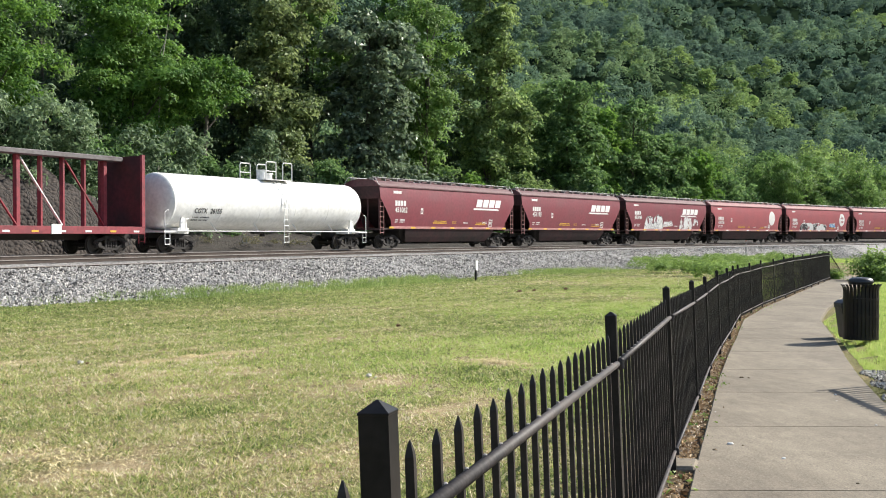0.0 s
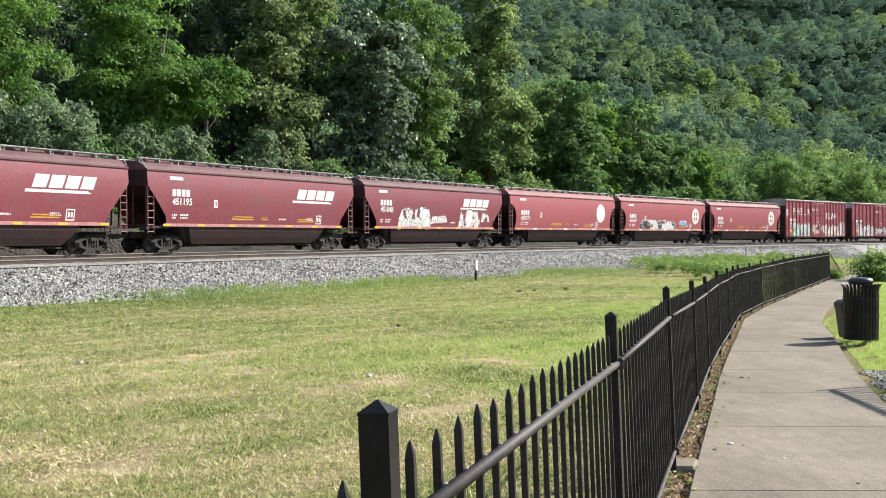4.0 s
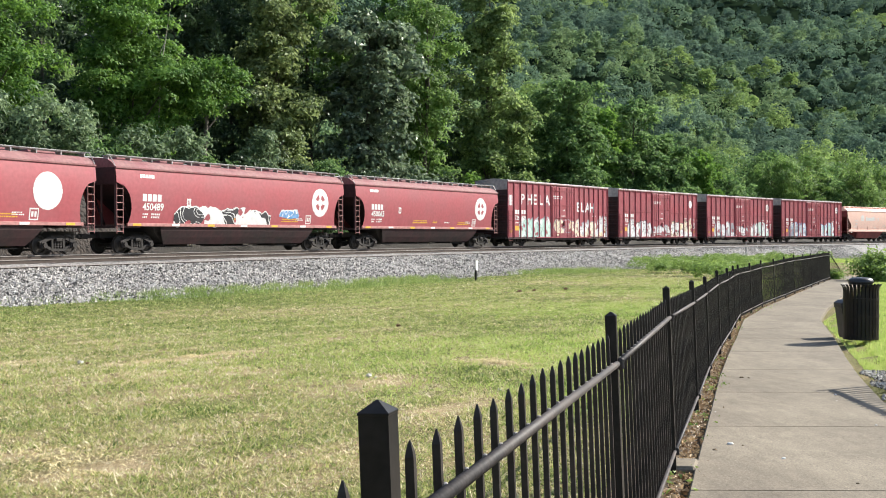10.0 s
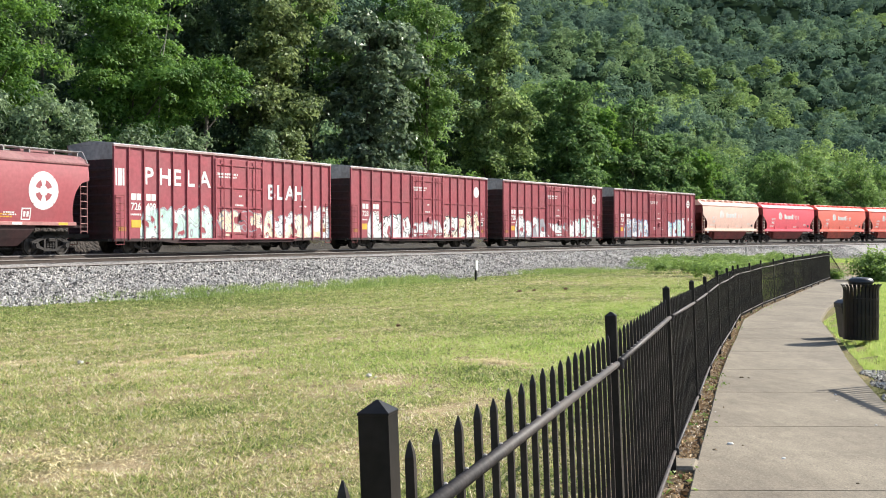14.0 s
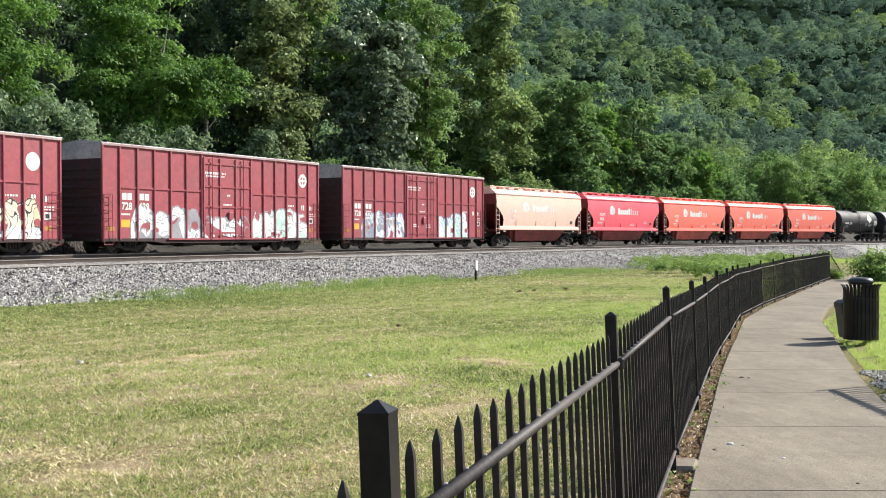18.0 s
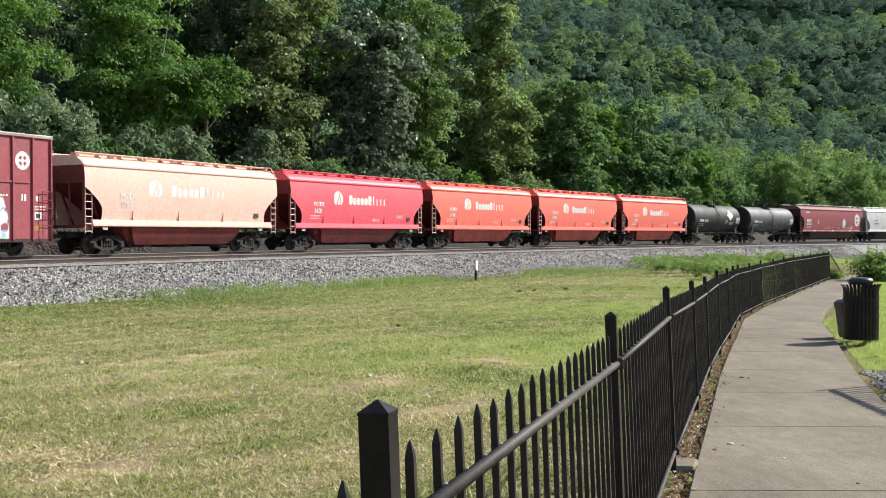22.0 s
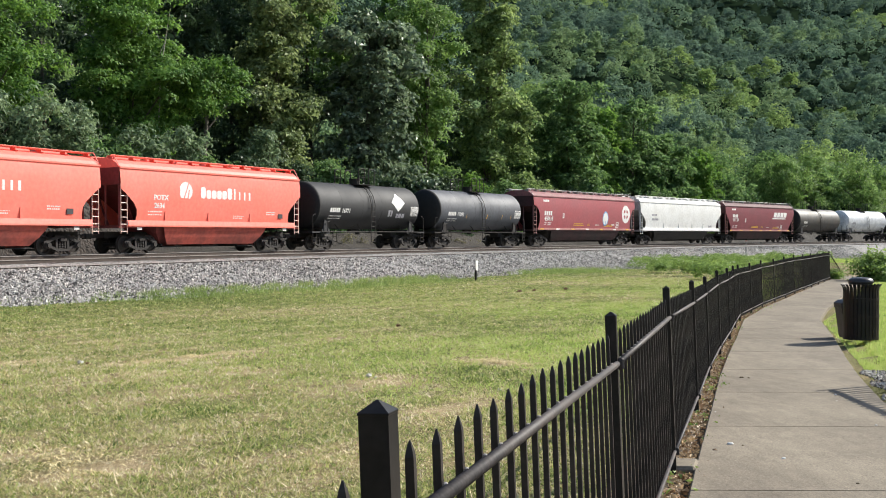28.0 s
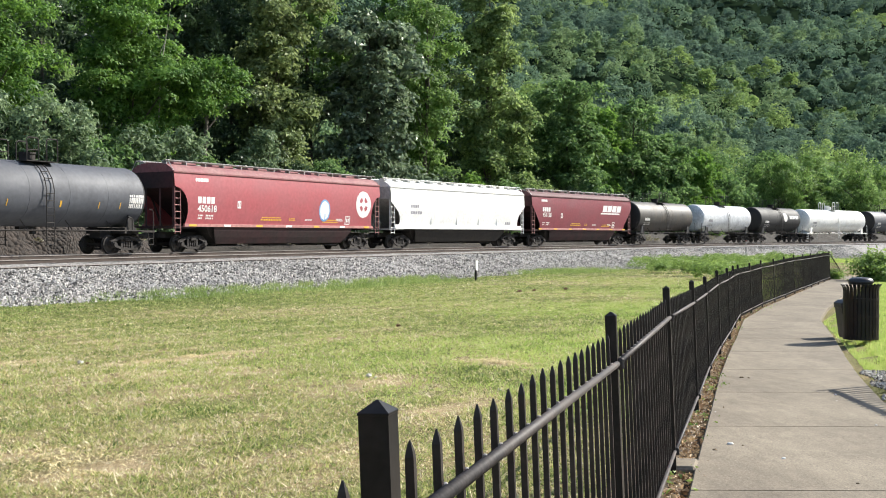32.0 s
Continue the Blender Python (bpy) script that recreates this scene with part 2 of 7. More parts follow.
def grass_ground():
    m = bpy.data.materials.new("lawn")
    m.use_nodes = True
    N, L = m.node_tree.nodes, m.node_tree.links
    bs, tc = N["Principled BSDF"], N.new("ShaderNodeTexCoord")

    def nz(scale, detail=4, rough=0.6):
        n = N.new("ShaderNodeTexNoise")
        n.inputs["Scale"].default_value, n.inputs["Detail"].default_value, n.inputs["Roughness"].default_value = scale, detail, rough
        L.new(tc.outputs["Object"], n.inputs["Vector"])
        return n

    def ramp(src, a, b):
        r = N.new("ShaderNodeMapRange")
        r.inputs[1].default_value, r.inputs[2].default_value = a, b
        L.new(src, r.inputs[0])
        return r.outputs[0]

    def mixc(fac, a, b):
        x = N.new("ShaderNodeMix")
        x.data_type = "RGBA"
        L.new(fac, x.inputs[0])
        for k, c in ((6, a), (7, b)):
            if isinstance(c, tuple):
                x.inputs[k].default_value = (*c, 1)
            else:
                L.new(c, x.inputs[k])
        return x.outputs[2]

    green = mixc(ramp(nz(22, 6, 0.7).outputs[0], 0.35, 0.65), (0.075, 0.085, 0.026), (0.25, 0.245, 0.085))
    dry = mixc(ramp(nz(26, 6, 0.7).outputs[0], 0.35, 0.65), (0.38, 0.29, 0.155), (0.13, 0.105, 0.048))
    at = N.new("ShaderNodeAttribute")
    at.attribute_name = "dry"
    ad = N.new("ShaderNodeMath")
    L.new(at.outputs["Fac"], ad.inputs[0])
    L.new(nz(1.7, 6, 0.7).outputs[0], ad.inputs[1])
    c = mixc(ramp(ad.outputs[0], 0.35, 0.75), green, dry)
    c = mixc(ramp(ad.outputs[0], 0.75, 1.3), c, (0.50, 0.38, 0.23))
    L.new(c, bs.inputs["Base Color"])
    bs.inputs["Roughness"].default_value, bs.inputs["Specular IOR Level"].default_value = 0.9, 0.15
    b = N.new("ShaderNodeBump")
    b.inputs["Strength"].default_value, b.inputs["Distance"].default_value = 0.9, 0.04
    L.new(nz(38, 4).outputs[0], b.inputs["Height"])
    L.new(b.outputs[0], bs.inputs["Normal"])
    return m


LAWN = grass_ground()
ground = tagged(sheet("ground", graded(-1500, 1900, 0.55, -26, 30, 1.05), graded(-400, 2600, 0.55, 3, 66, 1.045), ground_z, LAWN),
                "mown lawn with dry patches, rising to a mountain", "ground", kind="structure")

verts = np.zeros(len(ground.data.vertices) * 3)
ground.data.vertices.foreach_get("co", verts)
verts = verts.reshape(-1, 3)
point_values(ground.data, "dry", dryness(verts[:, 0], verts[:, 1]))
# Woodland shade is put into the floor's near-black green.
FLOOR = material("shaded_forest_floor", (0.016, 0.026, 0.014), 0.95, 0, 0.4, 0.5, 6, 0.6, 0.1, (0.010, 0.022, 0.010), 0.0)
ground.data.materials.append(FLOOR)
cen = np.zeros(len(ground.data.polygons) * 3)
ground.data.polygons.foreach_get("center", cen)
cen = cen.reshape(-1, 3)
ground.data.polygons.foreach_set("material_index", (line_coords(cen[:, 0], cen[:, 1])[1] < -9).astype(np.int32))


# ---- ballast, bank and tracks, drawn out along the line ----
def sweep(name, profile, s0, s1, step, mat, jitter=0.0, seed=1, smooth=True):
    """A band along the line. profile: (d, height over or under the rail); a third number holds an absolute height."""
    rg = np.random.RandomState(seed)
    V, ss = [], np.arange(s0, s1 + step, step)
    for s in ss:
        for p in profile:
            dd = p[0] + rg.normal(0, jitter)
            x, y = on_line(s, dd)
            z = p[2] if len(p) > 2 else rail_z(s) + p[1]
            V.append((x, y, z + rg.normal(0, jitter * 0.6)))
    w = len(profile)
    i = (np.arange(len(ss) - 1)[:, None] * w + np.arange(w - 1)[None, :]).ravel()
    F = np.stack([i, i + 1, i + w + 1, i + w], -1)
    return new(name, fast_mesh(name, V, F, mat, smooth))


def stone_material(name, light, dark, scale, rough=0.9):
    m = bpy.data.materials.new(name)
    m.use_nodes = True
    N, L = m.node_tree.nodes, m.node_tree.links
    bs, tc = N["Principled BSDF"], N.new("ShaderNodeTexCoord")
    vo, nz = N.new("ShaderNodeTexVoronoi"), N.new("ShaderNodeTexNoise")
    vo.inputs["Scale"].default_value, nz.inputs["Scale"].default_value = scale, 0.9
    nz.inputs["Detail"].default_value = 6
    L.new(tc.outputs["Object"], vo.inputs["Vector"])
    L.new(tc.outputs["Object"], nz.inputs["Vector"])
    sp = N.new("ShaderNodeSeparateColor")
    L.new(vo.outputs["Color"], sp.inputs[0])
    ad = N.new("ShaderNodeMath")
    ad.operation = "MULTIPLY_ADD"
    ad.inputs[1].default_value = 0.45
    L.new(nz.outputs[0], ad.inputs[0])
    mu = N.new("ShaderNodeMath")
    mu.operation = "MULTIPLY"
    mu.inputs[1].default_value = 0.7
    L.new(sp.outputs[0], mu.inputs[0])
    L.new(mu.outputs[0], ad.inputs[2])
    mix = N.new("ShaderNodeMix")
    mix.data_type = "RGBA"
    mix.inputs[6].default_value, mix.inputs[7].default_value = (*dark, 1), (*light, 1)
    L.new(ad.outputs[0], mix.inputs[0])
    L.new(mix.outputs[2], bs.inputs["Base Color"])
    bs.inputs["Roughness"].default_value = rough
    b = N.new("ShaderNodeBump")
    b.invert = True
    b.inputs["Strength"].default_value, b.inputs["Distance"].default_value = 1.0, 0.6 / scale
    L.new(vo.outputs["Distance"], b.inputs["Height"])
    L.new(b.outputs[0], bs.inputs["Normal"])
    return m


STONE = stone_material("ballast_stone", (0.47, 0.445, 0.415), (0.018, 0.017, 0.016), 11)
# Soil and rock colours are darkened to carry the shade behind the train.
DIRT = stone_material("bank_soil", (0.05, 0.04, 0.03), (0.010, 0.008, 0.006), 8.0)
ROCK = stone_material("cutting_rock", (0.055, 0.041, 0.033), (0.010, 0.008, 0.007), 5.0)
S0, S1 = -110, 330
CANT = 0.12
ballast = tagged(sweep("ballast", [(-4.6, -0.5), (-3.9, -0.24), (-0.2, -0.2), (1.0, -0.2), (2.0, -0.26), (3.0, -0.35), (4.0, -0.45), (4.7, -0.53), (5.4, -0.66),
                                   (7.0, 0, 0.10), (8.6, 0, -0.18), (11.6, 0, -0.31), (12.6, 0, -0.6)], S0, S1, 0.8, STONE, 0.03), "grey crushed-stone railway ballast", "ballast", kind="structure")
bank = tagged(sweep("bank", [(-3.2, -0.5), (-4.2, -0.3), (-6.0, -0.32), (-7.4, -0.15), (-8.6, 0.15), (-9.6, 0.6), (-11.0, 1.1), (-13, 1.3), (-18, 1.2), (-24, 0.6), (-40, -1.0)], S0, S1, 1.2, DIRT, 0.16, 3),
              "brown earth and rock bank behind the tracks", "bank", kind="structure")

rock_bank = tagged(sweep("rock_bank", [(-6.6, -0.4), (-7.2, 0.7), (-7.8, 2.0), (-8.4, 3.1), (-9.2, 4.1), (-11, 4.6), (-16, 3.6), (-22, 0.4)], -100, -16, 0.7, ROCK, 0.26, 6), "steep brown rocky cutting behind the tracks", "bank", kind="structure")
# the cutting runs out towards the woods
for v in rock_bank.data.vertices:
    at, off = line_coords(v.co.x, v.co.y)
    foot = rail_z(float(at)) - 0.9
    v.co.z = foot + (v.co.z - foot) * float(smooth01((-16.5 - at) / 11))

RAIL_STEEL = material("rail_side", (0.07, 0.05, 0.04), 0.75, 0.2, 0.3, 2, 40)
RAIL_TOP = material("rail_head", (0.52, 0.49, 0.46), 0.38, 0.8, 0.15, 3, 40)
# Sunlight on the head's park side is put into this light colour.
RAIL_LIT = material("rail_head_lit_side", (0.36, 0.32, 0.29), 0.6, 0.2, 0.15, 3, 40)
TIE_WOOD = material("tie_wood", (0.17, 0.15, 0.13), 0.9, 0, 0.4, 3, 30, 0.4, 0.02)


def railway(name, centre, cant, drop, label):
    """Two rails on ties; the inner rail lies lower by the cant."""
    tr = root(name, label, "railway track", "railway tracks", "structure")
    for side in (-1, 1):
        d, dz = centre + side * 0.7525, -cant * side - drop
        prof = [(-0.07, -0.17), (-0.07, -0.155), (-0.012, -0.13), (-0.012, -0.04), (-0.037, -0.03), (-0.037, 0), (0.037, 0), (0.037, -0.03), (0.012, -0.04), (0.012, -0.13), (0.07, -0.155), (0.07, -0.17)]
        ob = sweep("rail", [(d + a, b + dz) for a, b in prof], S0, S1, 2.0, RAIL_STEEL, 0, 1, False)
        ob.data.materials.append(RAIL_TOP)
        ob.data.materials.append(RAIL_LIT)
        w = len(prof) - 1
        mi = np.zeros(len(ob.data.polygons), dtype=np.int32)
        mi[5::w] = 1
        mi[6::w] = 2
        ob.data.polygons.foreach_set("material_index", mi)
        ob.parent = tr
    ties = Geo()
    rg = random.Random(5)
    for i in range(int((180 - -70) / 0.54)):
        s = -70 + i * 0.54 + rg.uniform(-0.04, 0.04)
        (x, y), (x2, y2) = on_line(s, centre - 1.3), on_line(s, centre + 1.3)
        z = rail_z(s) - 0.31 - drop + rg.uniform(-0.01, 0.01)
        ties.beam((x, y, z + cant * 1.6), (x2, y2, z - cant * 1.6), 0.22, 0.18)
    tagged(part("tie", ties, TIE_WOOD, tr), kind="stuff")
    return tr


railway("track_1", -1.6, 0.0, 0.0, "steel railway track under the train on wooden ties")
railway("track_2", 3.0, CANT, 0.22, "empty steel railway track on wooden ties")


def stones():
    """Loose ballast stones over the shoulder towards the lawn."""
    rg = np.random.RandomState(8)
    n = 72000
    s = -70 + 150 * rg.uniform(0, 1, n) ** 1.25
    d = rg.uniform(3.95, 12.1, n)
    a = LA - s / LR
    x, y = CX - (LR - d) * np.sin(a), CY + (LR - d) * np.cos(a)
    top = RAIL_Z + GRADE * s
    z = np.where(d < 5.4, top + np.interp(d, [3.9, 4.7, 5.4], [-0.44, -0.53, -0.66]), np.where(d < 7.0, (top - 0.66) + (0.10 - top + 0.66) * (d - 5.4) / 1.6, np.interp(d, [7.0, 8.6, 11.6, 12.6], [0.10, -0.18, -0.31, -0.6])))
    sz = rg.uniform(0.03, 0.072, n)
    oct_v = np.array([(1, 0, 0), (-1, 0, 0), (0, 1, 0), (0, -1, 0), (0, 0, 1), (0, 0, -1)], dtype=float)
    oct_f = np.array([(0, 2, 4), (2, 1, 4), (1, 3, 4), (3, 0, 4), (2, 0, 5), (1, 2, 5), (3, 1, 5), (0, 3, 5)])
    V = oct_v[None] * sz[:, None, None] * rg.uniform(0.6, 1.3, (n, 6, 1)) + rg.normal(0, 0.2, (n, 6, 3)) * sz[:, None, None]
    V = V + np.stack([x, y, z + sz * 0.3], -1)[:, None, :]
    F = oct_f[None] + (np.arange(n) * 6)[:, None, None]
    m = bpy.data.materials.new("loose_stone")
    m.use_nodes = True
    N, L = m.node_tree.nodes, m.node_tree.links
    geo, ramp = N.new("ShaderNodeNewGeometry"), N.new("ShaderNodeMix")
    ramp.data_type = "RGBA"
    ramp.inputs[6].default_value, ramp.inputs[7].default_value = (0.035, 0.032, 0.029, 1), (0.70, 0.655, 0.59, 1)
    L.new(geo.outputs["Random Per Island"], ramp.inputs[0])
    L.new(ramp.outputs[2], N["Principled BSDF"].inputs["Base Color"])
    N["Principled BSDF"].inputs["Roughness"].default_value = 0.9
    return tagged(new("ballast_stones", fast_mesh("ballast_stones", V.reshape(-1, 3), F.reshape(-1, 3), m)), "loose grey ballast stones on the shoulder", "stones", kind="stuff")


stones()

# ---- the park: path, fence, bin ----
BLACK = material("black_paint", (0.0095, 0.0093, 0.0105), 0.42, 0.0, 0.5, 5, 60, 0.12, 0.002, (0.028, 0.022, 0.019), 0.25)
RAIL_PAINT = material("worn_rail_paint", (0.034, 0.031, 0.032), 0.62, 0.0, 0.5, 7, 90, 0.3, 0.002, (0.10, 0.08, 0.07), 0.3)


def concrete_material():
    """Weathered broom-finished concrete: wide soft stains, small blotches, dark and pale grains, each slab a little different."""
    m = bpy.data.materials.new("path_concrete")
    m.use_nodes = True
    N, L = m.node_tree.nodes, m.node_tree.links
    bs = N["Principled BSDF"]
    tc = N.new("ShaderNodeTexCoord")
    mp = N.new("ShaderNodeMapping")
    mp.inputs["Scale"].default_value = (1, 0.42, 1)
    L.new(tc.outputs["Object"], mp.inputs["Vector"])

    def drift(scale, detail, lo, hi, a, b):
        n, k = N.new("ShaderNodeTexNoise"), N.new("ShaderNodeMapRange")
        n.inputs["Scale"].default_value, n.inputs["Detail"].default_value, n.inputs["Roughness"].default_value = scale, detail, 0.62
        L.new(mp.outputs[0], n.inputs["Vector"])
        for q, v in enumerate((lo, hi, a, b), 1):
            k.inputs[q].default_value = v
        L.new(n.outputs[0], k.inputs[0])
        return k.outputs[0]

    mix = N.new("ShaderNodeMix")
    mix.data_type = "RGBA"
    mix.inputs[6].default_value, mix.inputs[7].default_value = (0.182, 0.151, 0.113, 1), (0.254, 0.215, 0.160, 1)
    L.new(drift(1.3, 5, 0.34, 0.66, 0, 1), mix.inputs[0])
    oi, rr = N.new("ShaderNodeObjectInfo"), N.new("ShaderNodeMapRange")
    rr.inputs[3].default_value, rr.inputs[4].default_value = 0.94, 1.05
    L.new(oi.outputs["Random"], rr.inputs[0])
    val = rr.outputs[0]
    grain = drift(85, 3, 0.3, 0.7, 0.74, 1.24)
    for other in (drift(9, 4, 0.3, 0.7, 0.86, 1.12), grain, drift(38, 2, 0.64, 0.74, 1.0, 0.66), drift(31, 2, 0.68, 0.76, 1.0, 1.4)):
        mu = N.new("ShaderNodeMath")
        mu.operation = "MULTIPLY"
        L.new(val, mu.inputs[0])
        L.new(other, mu.inputs[1])
        val = mu.outputs[0]
    hsv = N.new("ShaderNodeHueSaturation")
    L.new(val, hsv.inputs["Value"])
    L.new(mix.outputs[2], hsv.inputs["Color"])
    L.new(hsv.outputs[0], bs.inputs["Base Color"])
    bs.inputs["Roughness"].default_value = 0.92
    bs.inputs["Specular IOR Level"].default_value = 0.3
    bp = N.new("ShaderNodeBump")
    bp.inputs["Strength"].default_value, bp.inputs["Distance"].default_value = 0.3, 0.004
    L.new(grain, bp.inputs["Height"])
    L.new(bp.outputs[0], bs.inputs["Normal"])
    return m


CONCRETE = concrete_material()
# Pale weld beads: the glints at the picket joints are put into their colour.
BEAD = material("weld_glint", (0.34, 0.31, 0.29), 0.5, 0.3, 0.4, 30, 120)
# A lighter black for pickets: dust, and sun on their edges put in.
PICKET = material("dusty_lit_black_paint", (0.015, 0.014, 0.0148), 0.45, 0.0, 0.5, 5, 60, 0.12, 0.002, (0.055, 0.044, 0.038), 0.3)
MULCH = stone_material("mulch_soil", (0.22, 0.15, 0.085), (0.03, 0.022, 0.015), 22)

# the fence's corner posts: a straight run, then a bend to the right
FENCE = [(-0.085, 1.55), (0.69, 4.50), (1.51, 7.44), (2.34, 10.37), (3.16, 13.31), (4.03, 16.23), (4.93, 19.15), (5.80, 22.07), (6.68, 25.00), (7.74, 27.85),
         (8.84, 30.68), (10.03, 33.49), (11.23, 36.31), (12.43, 39.11), (13.67, 41.89), (14.90, 44.68), (16.12, 47.48), (17.34, 50.28), (18.58, 53.06)]
POST_TOP = [1.33, 1.27, 1.26, 1.20, 1.15, 1.15, 1.12, 1.10, 1.06, 1.05, 1.07, 1.08, 1.11, 1.13, 1.13, 1.14, 1.15, 1.16, 1.17]


def fence_side(off, narrows=0.0):
    """The fence's line moved sideways, towards the path, and closing up on it with distance."""
    out = []
    pts = [Vector((-3.4, -11.0)), Vector((-1.6, -4.3))] + [Vector(p) for p in FENCE] + [Vector((21.0, 58.4)), Vector((24.2, 65.0))]
    for i, p in enumerate(pts):
        a, b = pts[max(0, i - 1)], pts[min(len(pts) - 1, i + 1)]
        t = (b - a).normalized()
        out.append(p + Vector((t.y, -t.x)) * (off - narrows * max(0.0, p.y)))
    return out


def path_z(y):
    return float(np.interp(y, [-5, 7, 10, 14, 20, 28, 36, 66], [0.05, 0.04, 0.0, -0.07, -0.11, -0.22, -0.25, -0.2]))


def along(pts, dist):
    """The point and the direction at a distance along a line of points."""
    for a, b in zip(pts, pts[1:]):
        l = (b - a).length
        if dist <= l:
            return a + (b - a) * (dist / l), (b - a).normalized()
        dist -= l
    return pts[-1], (pts[-1] - pts[-2]).normalized()


def build_path():
    floor = tagged(new("pavement"), "tan concrete footpath in slabs beside the fence", "path", kind="structure")
    left, right = fence_side(0.2, 0.0022), fence_side(1.9)
    joints = [-10.2, -6.7, -3.2, 0.2, 3.6, 6.72, 9.25, 11.65, 14.1] + [14.1 + 2.5 * i for i in range(1, 19)]

    def at_y(pts, y):
        for a, b in zip(pts, pts[1:]):
            if a.y <= y <= b.y:
                k = (y - a.y) / (b.y - a.y)
                return a.x + (b.x - a.x) * k
        return pts[-1].x

    for y0, y1 in zip(joints, joints[1:]):
        g = Geo()
        a, b = y0 + 0.008, y1 - 0.008
        n = 4
        rings = []
        for i in range(n + 1):
            y = a + (b - a) * i / n
            xl, xr = at_y(left, y), at_y(right, y - 0.4)
            if y < 10.5:
                xr += (10.5 - y) * 0.35
            z = path_z(y)
            rings.append([(xl, y, z - 0.12), (xl, y, z - 0.012), (xl + 0.012, y, z), (xr - 0.012, y - 0.05, z), (xr, y - 0.05, z - 0.012), (xr, y - 0.05, z - 0.12)])
        g.loft(rings)
        part("slab", g, CONCRETE, floor)
    bed = Geo()
    pts = []
    for y in np.arange(-10, 58, 0.4):
        pts.append([(at_y(left, y) - 0.55, y, path_z(y) - 0.06), (at_y(left, y) - 0.3, y, path_z(y) - 0.02), (at_y(left, y) - 0.14, y, path_z(y) - 0.04), (at_y(left, y) - 0.03, y, path_z(y) - 0.10), (at_y(left, y) + 0.03, y, path_z(y) - 0.11), (at_y(left, y) + 0.5, y, path_z(y) - 0.11), (at_y(left, y) + 1.9, y, path_z(y) - 0.11)])
    bed.loft(pts, caps=False, closed=False)
    tagged(part("soil_strip", bed, MULCH), "strip of brown soil and dead leaves under the fence", "soil", kind="structure")


build_path()


def fence_post(top, z0):
    p = Geo()
    w = 0.0222
    rings = [[(-k, -k, z), (k, -k, z), (k, k, z), (-k, k, z)] for z, k in ((z0, w), (top - 0.020, w), (top - 0.019, w + 0.001), (top - 0.016, w + 0.001), (top, 0.002))]
    return p.loft(rings)


def picket_geo(z0, z1, thick=1.0):
    g, w = Geo(), 0.0072 * thick
    rings = [[(-k, -k, z), (k, -k, z), (k, k, z), (-k, k, z)] for z, k in ((z0, w), (z1 - 0.022, w), (z1 - 0.012, w * 0.7), (z1, 0.0012))]
    return g.loft(rings)


